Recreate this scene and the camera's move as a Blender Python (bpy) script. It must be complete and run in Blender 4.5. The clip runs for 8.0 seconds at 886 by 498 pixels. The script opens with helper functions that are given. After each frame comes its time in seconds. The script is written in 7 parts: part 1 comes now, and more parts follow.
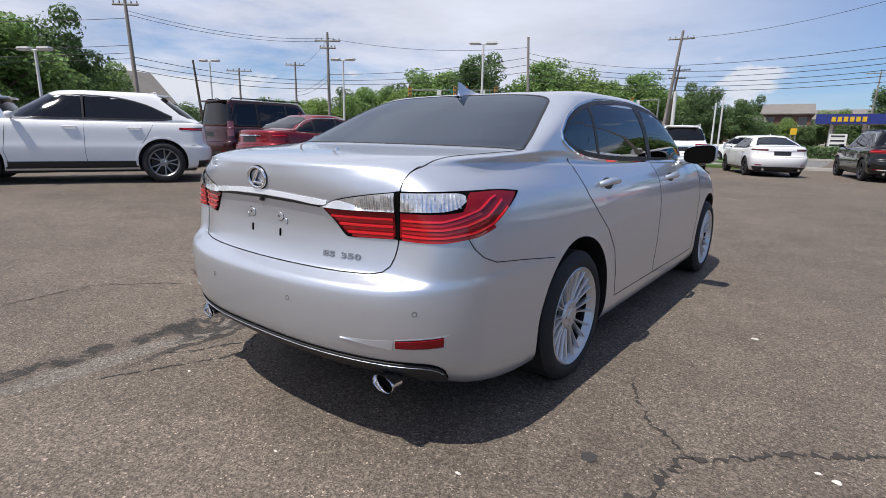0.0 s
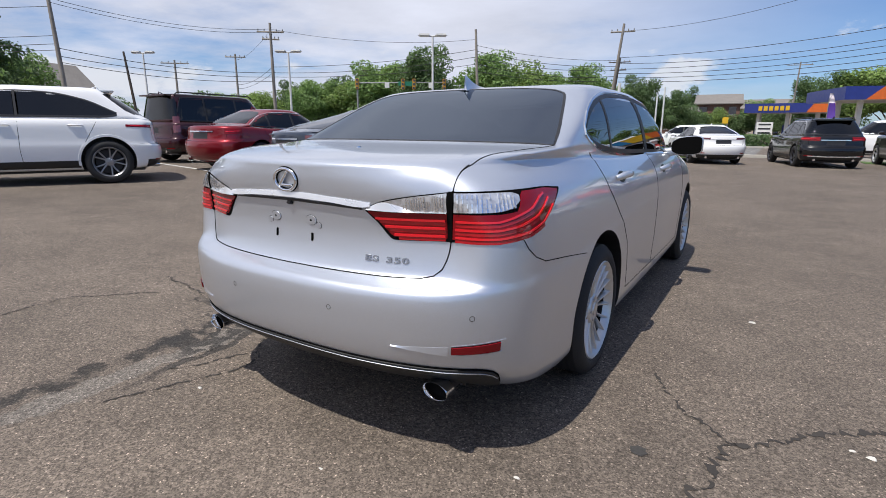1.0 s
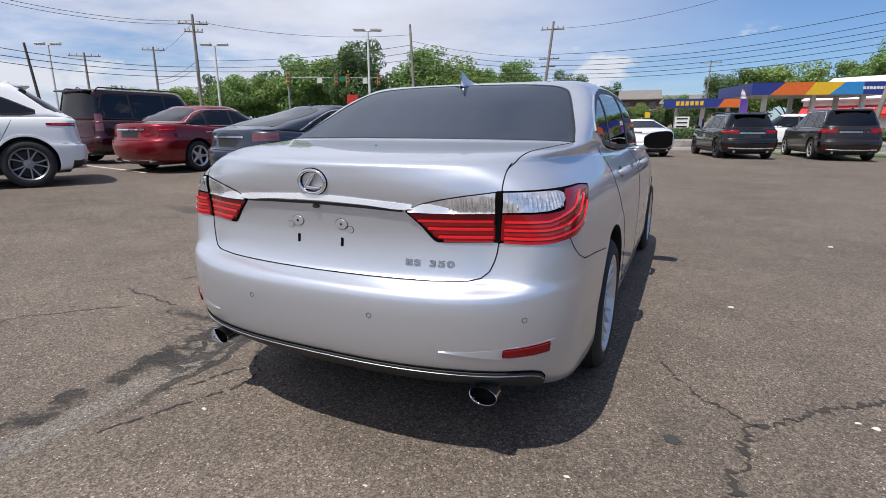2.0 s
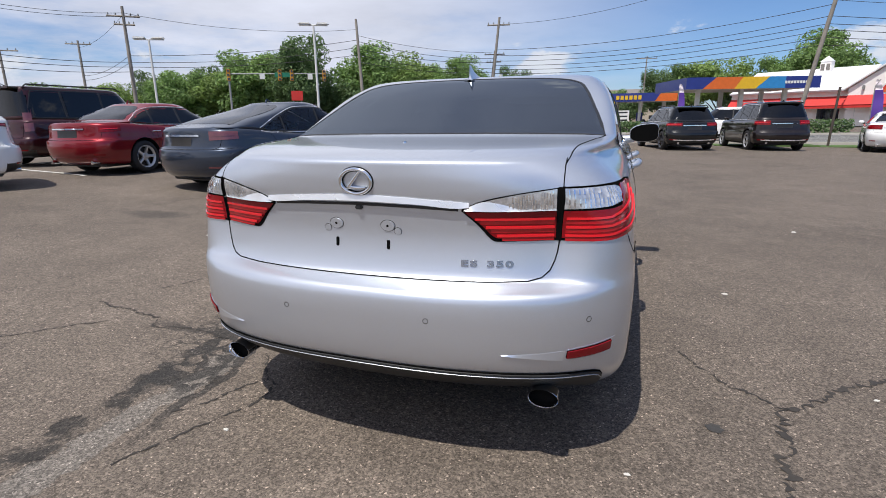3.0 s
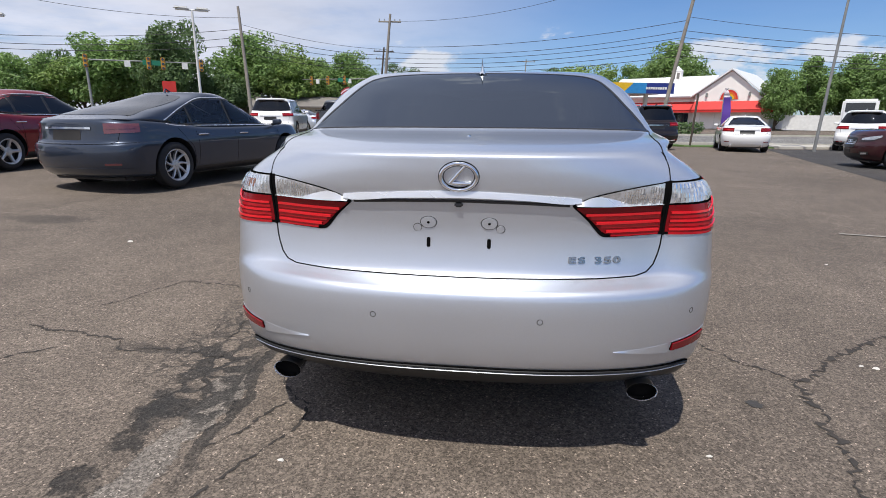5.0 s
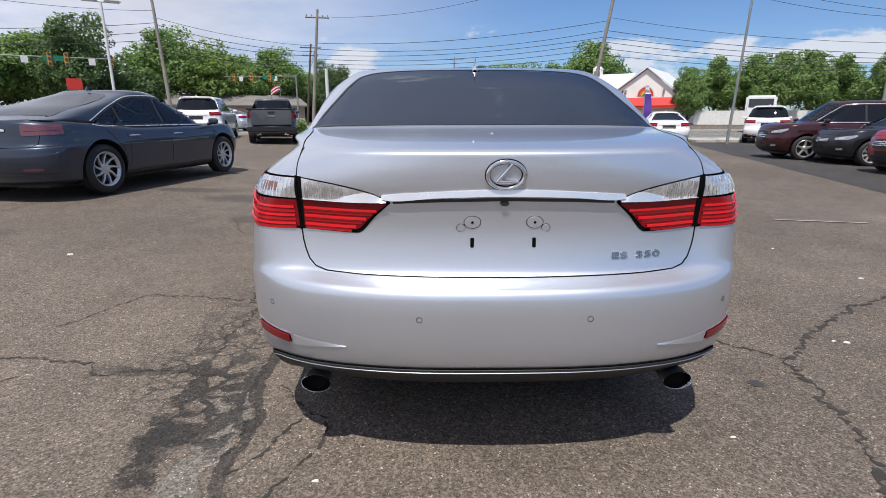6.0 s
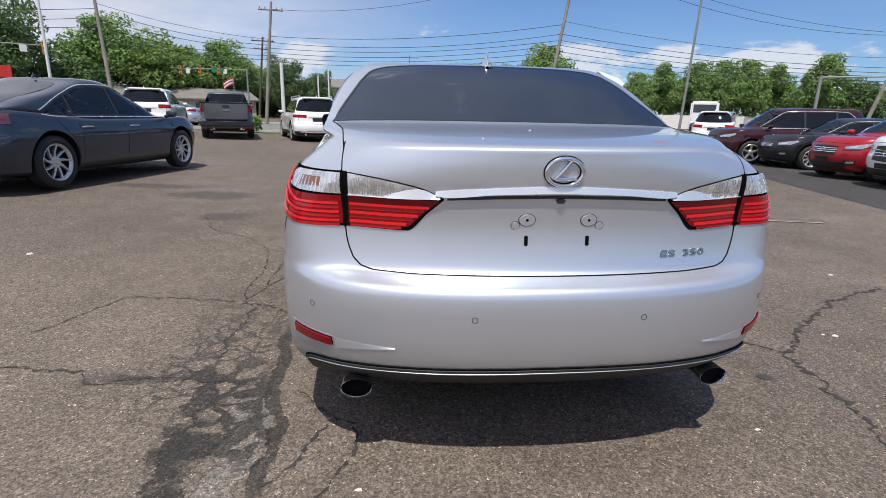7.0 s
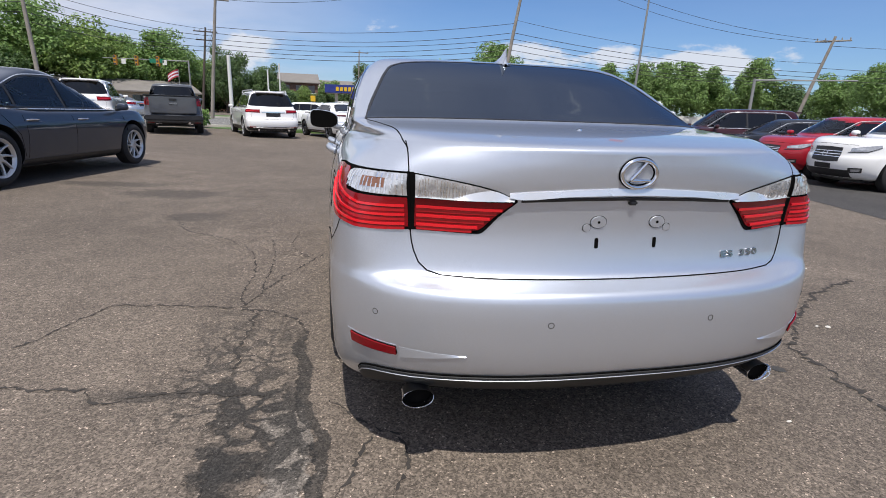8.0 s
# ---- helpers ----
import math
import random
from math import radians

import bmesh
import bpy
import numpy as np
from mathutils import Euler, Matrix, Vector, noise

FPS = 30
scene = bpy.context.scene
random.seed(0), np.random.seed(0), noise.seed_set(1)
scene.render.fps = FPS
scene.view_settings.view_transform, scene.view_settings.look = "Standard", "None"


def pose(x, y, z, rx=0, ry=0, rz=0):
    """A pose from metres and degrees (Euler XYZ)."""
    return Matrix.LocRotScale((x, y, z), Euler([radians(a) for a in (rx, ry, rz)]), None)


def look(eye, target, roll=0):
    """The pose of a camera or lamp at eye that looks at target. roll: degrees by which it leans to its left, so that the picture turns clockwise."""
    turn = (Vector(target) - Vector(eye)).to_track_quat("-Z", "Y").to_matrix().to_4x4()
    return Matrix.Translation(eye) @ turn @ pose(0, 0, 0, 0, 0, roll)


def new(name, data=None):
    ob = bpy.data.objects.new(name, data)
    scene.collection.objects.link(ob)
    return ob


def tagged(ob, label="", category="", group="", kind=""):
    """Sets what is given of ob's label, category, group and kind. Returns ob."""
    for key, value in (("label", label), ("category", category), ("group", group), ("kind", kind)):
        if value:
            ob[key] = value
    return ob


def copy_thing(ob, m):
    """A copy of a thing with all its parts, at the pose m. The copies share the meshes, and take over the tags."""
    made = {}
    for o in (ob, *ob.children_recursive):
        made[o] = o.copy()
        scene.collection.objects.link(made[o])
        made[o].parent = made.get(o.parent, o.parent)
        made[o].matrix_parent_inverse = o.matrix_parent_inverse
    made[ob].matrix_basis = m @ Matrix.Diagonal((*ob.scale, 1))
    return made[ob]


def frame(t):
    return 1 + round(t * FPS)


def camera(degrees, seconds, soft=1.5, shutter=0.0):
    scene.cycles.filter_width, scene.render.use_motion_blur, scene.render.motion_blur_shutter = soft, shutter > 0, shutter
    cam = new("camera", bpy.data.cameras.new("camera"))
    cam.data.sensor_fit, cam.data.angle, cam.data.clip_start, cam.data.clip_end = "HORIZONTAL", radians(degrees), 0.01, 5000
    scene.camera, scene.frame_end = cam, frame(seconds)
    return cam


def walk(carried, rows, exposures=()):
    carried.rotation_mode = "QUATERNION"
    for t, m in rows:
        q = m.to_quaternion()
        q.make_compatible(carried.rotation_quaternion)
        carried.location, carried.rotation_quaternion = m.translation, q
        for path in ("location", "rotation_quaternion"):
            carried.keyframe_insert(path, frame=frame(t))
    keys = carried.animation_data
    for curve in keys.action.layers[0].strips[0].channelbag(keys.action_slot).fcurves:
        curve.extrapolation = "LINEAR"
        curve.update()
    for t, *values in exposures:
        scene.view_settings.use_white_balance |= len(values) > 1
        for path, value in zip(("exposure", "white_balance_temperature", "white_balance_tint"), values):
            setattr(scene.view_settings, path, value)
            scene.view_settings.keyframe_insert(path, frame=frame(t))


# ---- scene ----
cam = camera(81.4, 8.0, 0.9)
METRES, EYE, TILT, LEAN, TURN = 2.85, 1.198, 0.901, -0.507, 38.112
ROWS = [
    (0.0, 0.0, 0.0, 0.0, 0.12, -13.28, -0.5),
    (0.5, -0.0739, 0.0181, 0.0059, -2.78, -13.68, 0.71),
    (1.0, -0.1243, 0.0305, 0.0048, -5.72, -14.05, 0.13),
    (1.5, -0.1864, 0.0467, 0.0073, -9.36, -14.26, 0.0),
    (3.0, -0.3613, 0.1336, 0.0068, -18.92, -15.03, 0.9),
    (3.5, -0.4145, 0.1623, 0.0049, -21.48, -15.08, 0.44),
    (4.0, -0.4752, 0.1963, 0.0054, -25.71, -15.16, 0.1),
    (4.5, -0.5232, 0.2273, 0.0032, -28.26, -15.24, -0.45),
    (6.0, -0.6582, 0.3526, -0.0003, -38.9, -15.57, -0.07),
    (6.5, -0.6977, 0.3883, -0.0021, -42.06, -15.65, -0.84),
    (7.0, -0.7295, 0.4359, -0.0066, -43.87, -15.63, -1.4),
    (7.5, -0.7662, 0.4952, -0.0056, -46.82, -15.69, -1.81),
    (8.0, -0.8011, 0.5433, -0.0086, -49.34, -15.82, -2.17),
]
walk(cam, [(t, pose(1.885, -1.105, EYE, TILT, LEAN, TURN) @ pose(METRES * x, METRES * y, METRES * z, 90 + pitch, roll, yaw)) for t, x, y, z, yaw, pitch, roll in ROWS])

# ---- world and sun ----
SUN_DIR = Vector((-0.11, -0.46, 1.0)).normalized()
world = bpy.data.worlds.new("sky")
scene.world = world
world.use_nodes = True
wn, wl = world.node_tree.nodes, world.node_tree.links
wn.clear()
sky = wn.new("ShaderNodeTexSky")
sky.sky_type, sky.sun_disc = "NISHITA", False
sky.sun_elevation = math.asin(SUN_DIR.z)
sky.sun_rotation = math.atan2(SUN_DIR.x, SUN_DIR.y)
sky.air_density, sky.dust_density, sky.ozone_density = 1.0, 0.3, 3.0
geo = wn.new("ShaderNodeTexCoord")
sep = wn.new("ShaderNodeSeparateXYZ")
wl.new(geo.outputs["Generated"], sep.inputs[0])


def wmath(op, a, b=None):
    n = wn.new("ShaderNodeMath")
    n.operation = op
    for i, v in enumerate((a, b)):
        if v is None:
            continue
        if isinstance(v, (int, float)):
            n.inputs[i].default_value = v
        else:
            wl.new(v, n.inputs[i])
    return n.outputs[0]


def wramp(fac, a, b):
    n = wn.new("ShaderNodeMapRange")
    n.interpolation_type = "SMOOTHSTEP"
    n.inputs[1].default_value, n.inputs[2].default_value = a, b
    wl.new(fac, n.inputs[0])
    return n.outputs[0]


lift = wmath("ADD", wmath("MAXIMUM", sep.outputs[2], 0.0), 0.10)
flat = wn.new("ShaderNodeCombineXYZ")
wl.new(wmath("DIVIDE", sep.outputs[0], lift), flat.inputs[0])
wl.new(wmath("DIVIDE", sep.outputs[1], lift), flat.inputs[1])


def wnoise(scale, detail, rough, shift):
    mp = wn.new("ShaderNodeMapping")
    mp.inputs["Location"].default_value = shift
    wl.new(flat.outputs[0], mp.inputs[0])
    n = wn.new("ShaderNodeTexNoise")
    n.inputs["Scale"].default_value, n.inputs["Detail"].default_value, n.inputs["Roughness"].default_value = scale, detail, rough
    wl.new(mp.outputs[0], n.inputs["Vector"])
    return n.outputs[0]


# small bright cumulus low down, thin high cloud that thickens to grey overcast in the west
west = wramp(wmath("SUBTRACT", wmath("MULTIPLY", sep.outputs[0], -1.0), wmath("MULTIPLY", sep.outputs[1], 0.25)), -0.45, 0.30)


def dome_noise(scale, detail, rough, size):
    mp = wn.new("ShaderNodeMapping")
    mp.inputs["Scale"].default_value = size
    wl.new(geo.outputs["Generated"], mp.inputs[0])
    n = wn.new("ShaderNodeTexNoise")
    n.inputs["Scale"].default_value, n.inputs["Detail"].default_value, n.inputs["Roughness"].default_value = scale, detail, rough
    wl.new(mp.outputs[0], n.inputs["Vector"])
    return n.outputs[0]


high = sep.outputs[2]
bank = wmath("MULTIPLY", wramp(high, 0.02, 0.08), wmath("SUBTRACT", 1.0, wramp(high, 0.085, 0.15)))
mid_sky = wmath("SUBTRACT", 1.0, wramp(high, 0.22, 0.36))
lumps = wmath("ADD", wmath("ADD", dome_noise(4.2, 8, 0.60, (1, 1, 2.3)), wmath("MULTIPLY", bank, 0.085)), wmath("MULTIPLY", mid_sky, 0.018))
puffs = wmath("MULTIPLY", wramp(lumps, 0.612, 0.680), 0.85)
# the veil overhead is unseen: evened out and thickened to brighten the rear glass
veil = wmath("MULTIPLY", wramp(wnoise(0.33, 8, 0.62, (7.3, 2.2, 0)), 0.25, 0.55), wmath("ADD", wmath("MULTIPLY", wmath("MULTIPLY", west, 0.93), wmath("SUBTRACT", 1.0, wmath("MULTIPLY", wramp(sep.outputs[2], 0.42, 0.75), 0.80))), wmath("ADD", 0.06, wmath("MULTIPLY", wramp(sep.outputs[2], 0.42, 0.75), 0.42))))
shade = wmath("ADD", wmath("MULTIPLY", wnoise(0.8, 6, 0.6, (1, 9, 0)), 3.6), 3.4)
grey = wn.new("ShaderNodeCombineXYZ")
wl.new(wmath("MULTIPLY", shade, 0.95), grey.inputs[0])
wl.new(wmath("MULTIPLY", shade, 0.99), grey.inputs[1])
wl.new(wmath("MULTIPLY", shade, 1.15), grey.inputs[2])
blend = wn.new("ShaderNodeMix")
blend.data_type = "RGBA"
wl.new(veil, blend.inputs["Factor"])
deep = wn.new("ShaderNodeMix")
deep.data_type, deep.blend_type = "RGBA", "MULTIPLY"
deep.inputs["Factor"].default_value = 1.0
wl.new(sky.outputs[0], deep.inputs["A"])
deep.inputs["B"].default_value = (0.46, 0.605, 0.82, 1)
wl.new(deep.outputs["Result"], blend.inputs["A"])
wl.new(grey.outputs[0], blend.inputs["B"])
bg = wn.new("ShaderNodeBackground")
bg.inputs["Strength"].default_value = 0.11
heap = wn.new("ShaderNodeMix")
heap.data_type = "RGBA"
wl.new(puffs, heap.inputs["Factor"])
wl.new(blend.outputs["Result"], heap.inputs["A"])
heap.inputs["B"].default_value = (5.4, 5.6, 6.1, 1)
wl.new(heap.outputs["Result"], bg.inputs["Color"])
wl.new(bg.outputs[0], wn.new("ShaderNodeOutputWorld").inputs["Surface"])

sun = new("sun", bpy.data.lights.new("sun", "SUN"))
sun.data.energy, sun.data.angle, sun.data.color = 3.85, radians(0.53), (1.0, 0.95, 0.88)
sun.matrix_world = look(SUN_DIR * 50, (0, 0, 0))
scene.view_settings.exposure = 0.36


# ---- materials ----
def nodes_of(name):
    m = bpy.data.materials.new(name)
    m.use_nodes = True
    return m, m.node_tree.nodes, m.node_tree.links, m.node_tree.nodes["Principled BSDF"]


def mat(name, base, rough=0.5, metal=0.0, vary=0.12, scale=3.0, fine=60.0, bump=0.0, coat=0.0, dirt=0.0, emit=0.0, space="Object", each=0.0, spec=0.5):
    """A plain surface with two scales of variation, fine relief and a little grime."""
    m, n, l, b = nodes_of(name)
    tc = n.new("ShaderNodeTexCoord")
    geo_n = n.new("ShaderNodeNewGeometry")
    vec = geo_n.outputs["Position"] if space == "World" else tc.outputs["Object"]
    big, small = n.new("ShaderNodeTexNoise"), n.new("ShaderNodeTexNoise")
    for t, s, d in ((big, scale, 5), (small, fine, 3)):
        t.inputs["Scale"].default_value, t.inputs["Detail"].default_value = s, d
        l.new(vec, t.inputs["Vector"])
    mixn = n.new("ShaderNodeMath")
    mixn.operation = "MULTIPLY_ADD"
    l.new(small.outputs[0], mixn.inputs[0])
    mixn.inputs[1].default_value = 0.5
    l.new(big.outputs[0], mixn.inputs[2])
    rng = n.new("ShaderNodeMapRange")
    rng.inputs[1].default_value, rng.inputs[2].default_value = 0.45, 1.05
    rng.inputs[3].default_value, rng.inputs[4].default_value = 1 - vary, 1 + vary
    l.new(mixn.outputs[0], rng.inputs[0])
    hsv = n.new("ShaderNodeHueSaturation")
    hsv.inputs["Color"].default_value = (*base, 1)
    val = rng.outputs[0]
    if each:
        info = n.new("ShaderNodeObjectInfo")
        e = n.new("ShaderNodeMapRange")
        e.inputs[3].default_value, e.inputs[4].default_value = 1 - each, 1 + each
        l.new(info.outputs["Random"], e.inputs[0])
        mm = n.new("ShaderNodeMath")
        mm.operation = "MULTIPLY"
        l.new(val, mm.inputs[0])
        l.new(e.outputs[0], mm.inputs[1])
        val = mm.outputs[0]
    l.new(val, hsv.inputs["Value"])
    colour = hsv.outputs[0]
    if dirt:
        dm = n.new("ShaderNodeMix")
        dm.data_type = "RGBA"
        dr = n.new("ShaderNodeMapRange")
        dr.inputs[1].default_value, dr.inputs[2].default_value, dr.inputs[4].default_value = 0.5, 0.75, dirt
        l.new(big.outputs[0], dr.inputs[0])
        l.new(dr.outputs[0], dm.inputs["Factor"])
        l.new(colour, dm.inputs["A"])
        dm.inputs["B"].default_value = (0.16, 0.13, 0.10, 1)
        colour = dm.outputs["Result"]
    l.new(colour, b.inputs["Base Color"])
    rr = n.new("ShaderNodeMapRange")
    rr.inputs[1].default_value, rr.inputs[2].default_value = 0.3, 0.7
    rr.inputs[3].default_value, rr.inputs[4].default_value = max(0.0, rough * 0.85), min(1.0, rough * 1.15)
    l.new(big.outputs[0], rr.inputs[0])
    l.new(rr.outputs[0], b.inputs["Roughness"])
    b.inputs["Metallic"].default_value = metal
    b.inputs["Coat Weight"].default_value = coat
    b.inputs["Coat Roughness"].default_value = 0.04
    b.inputs["Specular IOR Level"].default_value = spec
    if bump:
        bp = n.new("ShaderNodeBump")
        bp.inputs["Strength"].default_value, bp.inputs["Distance"].default_value = bump, 0.01
        l.new(small.outputs[0], bp.inputs["Height"])
        l.new(bp.outputs[0], b.inputs["Normal"])
    if emit:
        b.inputs["Emission Color"].default_value = (*base, 1)
        b.inputs["Emission Strength"].default_value = emit
    return m


def paint(name, base, metal=0.0, rough=0.35, flake=0.0):
    """Car paint: coloured base with metal flake under a clear coat, and a thin film of dust."""
    m, n, l, b = nodes_of(name)
    tc = n.new("ShaderNodeTexCoord")
    fl = n.new("ShaderNodeTexVoronoi")
    fl.inputs["Scale"].default_value = 900
    l.new(tc.outputs["Object"], fl.inputs["Vector"])
    big = n.new("ShaderNodeTexNoise")
    big.inputs["Scale"].default_value, big.inputs["Detail"].default_value = 2.5, 6
    l.new(tc.outputs["Object"], big.inputs["Vector"])
    hsv = n.new("ShaderNodeHueSaturation")
    hsv.inputs["Color"].default_value = (*base, 1)
    rng = n.new("ShaderNodeMapRange")
    rng.inputs[3].default_value, rng.inputs[4].default_value = 1 - flake, 1 + flake
    l.new(fl.outputs["Color"], rng.inputs[0])
    l.new(rng.outputs[0], hsv.inputs["Value"])
    dust = n.new("ShaderNodeMix")
    dust.data_type = "RGBA"
    dr = n.new("ShaderNodeMapRange")
    dr.inputs[1].default_value, dr.inputs[2].default_value, dr.inputs[4].default_value = 0.45, 0.8, 0.02
    l.new(big.outputs[0], dr.inputs[0])
    l.new(dr.outputs[0], dust.inputs["Factor"])
    l.new(hsv.outputs[0], dust.inputs["A"])
    dust.inputs["B"].default_value = (0.35, 0.33, 0.30, 1)
    l.new(dust.outputs["Result"], b.inputs["Base Color"])
    b.inputs["Metallic"].default_value = metal
    rr = n.new("ShaderNodeMapRange")
    rr.inputs[3].default_value, rr.inputs[4].default_value = rough * 0.9, rough * 1.15
    l.new(big.outputs[0], rr.inputs[0])
    l.new(rr.outputs[0], b.inputs["Roughness"])
    b.inputs["Coat Weight"].default_value = 1.0
    b.inputs["Specular IOR Level"].default_value = 0.15
    b.inputs["Coat Roughness"].default_value = 0.03
    return m


def glass(name, tint, gloss=(1.0, 1.0, 1.0), index=1.6):
    """Tinted sheet glass: light passes with the tint, the surface mirrors by Fresnel."""
    m, n, l, b = nodes_of(name)
    n.remove(b)
    tr, gl, fr, mx = n.new("ShaderNodeBsdfTransparent"), n.new("ShaderNodeBsdfGlossy"), n.new("ShaderNodeFresnel"), n.new("ShaderNodeMixShader")
    tr.inputs[0].default_value = (*tint, 1)
    gl.inputs["Color"].default_value = (*gloss, 1)
    gl.inputs["Roughness"].default_value = 0.015
    fr.inputs[0].default_value = index
    l.new(fr.outputs[0], mx.inputs[0])
    l.new(tr.outputs[0], mx.inputs[1])
    l.new(gl.outputs[0], mx.inputs[2])
    l.new(mx.outputs[0], n["Material Output"].inputs["Surface"])
    return m


M = dict(
    silver=paint("silver_metallic_paint", (0.618, 0.650, 0.708), 0.78, 0.37, 0.12),
    white=paint("white_paint", (0.80, 0.80, 0.80), 0.0, 0.3),
    red=paint("red_paint", (0.20, 0.008, 0.014), 0.35, 0.3, 0.1),
    crimson=paint("bright_red_paint", (0.34, 0.010, 0.022), 0.1, 0.3),
    maroon=paint("maroon_paint", (0.034, 0.005, 0.008), 0.1, 0.3),
    slate=paint("slate_metallic_paint", (0.030, 0.040, 0.062), 0.35, 0.3, 0.1),
    charcoal=paint("charcoal_paint", (0.016, 0.018, 0.022), 0.15, 0.3, 0.1),
    black=paint("black_paint", (0.005, 0.005, 0.006), 0.0, 0.25),
    brown=paint("dark_brown_paint", (0.012, 0.008, 0.008), 0.1, 0.3),
    grey=paint("grey_paint", (0.080, 0.085, 0.096), 0.2, 0.32, 0.1),
    tint=glass("dark_tinted_glass", (0.012, 0.013, 0.016)),
    rear_glass=glass("dark_tinted_rear_glass", (0.012, 0.013, 0.016), (0.84, 0.92, 1.0), 2.5),
    pale=glass("light_tinted_glass", (0.86, 0.88, 0.87)),
    rubber=mat("tyre_rubber", (0.016, 0.016, 0.017), 0.75, vary=0.25, fine=90, bump=0.15),
    dark_window_=mat("dark_cab_glass", (0.02, 0.022, 0.026), 0.08, coat=1.0),
    plastic=mat("black_trim_plastic", (0.016, 0.016, 0.018), 0.45, vary=0.2, fine=200, bump=0.05),
    satin=mat("dark_grey_bumper_plastic", (0.014, 0.015, 0.016), 0.52, vary=0.12, fine=150),
    gap=mat("panel_gap", (0.006, 0.006, 0.006), 0.9, spec=0.0),
    trimchrome=mat("bright_trim", (0.84, 0.84, 0.84), 0.28, 0.7, vary=0.03),
    chrome=mat("chrome", (0.82, 0.83, 0.85), 0.07, 1.0, vary=0.03),
    alloy=mat("alloy_wheel", (0.60, 0.60, 0.60), 0.34, 0.75, vary=0.08, fine=40),
    darkalloy=mat("dark_alloy_wheel", (0.10, 0.10, 0.11), 0.3, 0.9, vary=0.1),
    midalloy=mat("grey_alloy_wheel", (0.36, 0.36, 0.37), 0.3, 0.9, vary=0.1),
    steel=mat("shade_dark_steel", (0.035, 0.033, 0.032), 0.6, 0.4, vary=0.3),
    fabric=mat("dark_upholstery", (0.02, 0.02, 0.021), 0.85, vary=0.2, fine=120, bump=0.1),
    lampred=mat("red_lamp_lens", (0.20, 0.002, 0.006), 0.16, vary=0.10, coat=0.25, spec=0.3),
    lampmid=mat("red_lamp_reflector", (0.42, 0.004, 0.010), 0.16, vary=0.15, scale=30, fine=120, coat=0.5),
    lampbright=mat("bright_red_lamp_rib", (0.72, 0.010, 0.018), 0.12, vary=0.05, coat=0.6),
    lampclear=mat("clear_lamp_reflector", (0.62, 0.63, 0.65), 0.20, 0.6, vary=0.42, scale=45, fine=170, coat=1.0),
    lampdim=mat("smoky_lamp_lens", (0.16, 0.05, 0.06), 0.12, 0.3, vary=0.15, scale=12, fine=60, coat=1.0),
    headlamp=mat("clear_head_lamp", (0.45, 0.46, 0.48), 0.10, 0.6, vary=0.4, scale=30, fine=100, coat=1.0),
    amber=mat("amber_bulb", (0.20, 0.085, 0.045), 0.3, coat=1.0),
    badge=mat("smoked_chrome", (0.34, 0.34, 0.35), 0.12, 1.0, vary=0.05),
    rib=mat("ribbed_lamp_chrome", (0.90, 0.91, 0.92), 0.10, 0.9, vary=0.05, coat=1.0),
)


# ---- mesh helpers ----
def part(name, bm, material, parent=None, label="", smooth=True, sharp=40):
    me = bpy.data.meshes.new(name)
    bmesh.ops.recalc_face_normals(bm, faces=bm.faces[:]) if len(bm.faces) < 6000 else None
    bm.to_mesh(me)
    bm.free()
    return part_me(name, me, material, parent, label, smooth, sharp)


def part_me(name, me, material, parent=None, label="", smooth=True, sharp=40):
    for m in material if isinstance(material, (list, tuple)) else [material]:
        me.materials.append(m)
    if smooth:
        me.shade_smooth()
        me.set_sharp_from_angle(angle=radians(sharp))
    ob = new(name, me)
    if parent is not None:
        ob.parent = parent
    if label:
        ob["label"] = label
    return ob


def empty(name, m):
    ob = new(name)
    ob.empty_display_size = 0.2
    ob.matrix_world = m
    return ob


def box(bm, x0, y0, z0, x1, y1, z1, bevel=0.0, m=None):
    c = bmesh.ops.create_cube(bm, size=1.0)
    vs = c["verts"]
    bmesh.ops.scale(bm, vec=(x1 - x0, y1 - y0, z1 - z0), verts=vs)
    bmesh.ops.translate(bm, vec=((x0 + x1) / 2, (y0 + y1) / 2, (z0 + z1) / 2), verts=vs)
    if bevel:
        es = list({e for v in vs for e in v.link_edges})
        r = bmesh.ops.bevel(bm, geom=es, offset=bevel, segments=2, affect="EDGES", clamp_overlap=True)
        vs = list({v for f in r["faces"] for v in f.verts} | {v for v in vs if v.is_valid})
    if m is not None:
        bmesh.ops.transform(bm, matrix=m, verts=vs)
    return vs


def tube(bm, pts, radii, seg=8, cap=True):
    """A round bar along points, with its own radius at each."""
    pts = [Vector(p) for p in pts]
    if isinstance(radii, (int, float)):
        radii = [radii] * len(pts)
    rings = []
    for i, p in enumerate(pts):
        d = (pts[min(i + 1, len(pts) - 1)] - pts[max(i - 1, 0)]).normalized()
        a = d.orthogonal().normalized() if abs(d.z) > 0.95 else d.cross(Vector((0, 0, 1))).normalized()
        b = d.cross(a)
        rings.append([bm.verts.new(p + (a * math.cos(2 * math.pi * k / seg) + b * math.sin(2 * math.pi * k / seg)) * radii[i]) for k in range(seg)])
    for r, s in zip(rings, rings[1:]):
        for k in range(seg):
            bm.faces.new((r[k], r[(k + 1) % seg], s[(k + 1) % seg], s[k]))
    if cap and seg > 2:
        bm.faces.new(rings[0][::-1])
        bm.faces.new(rings[-1])


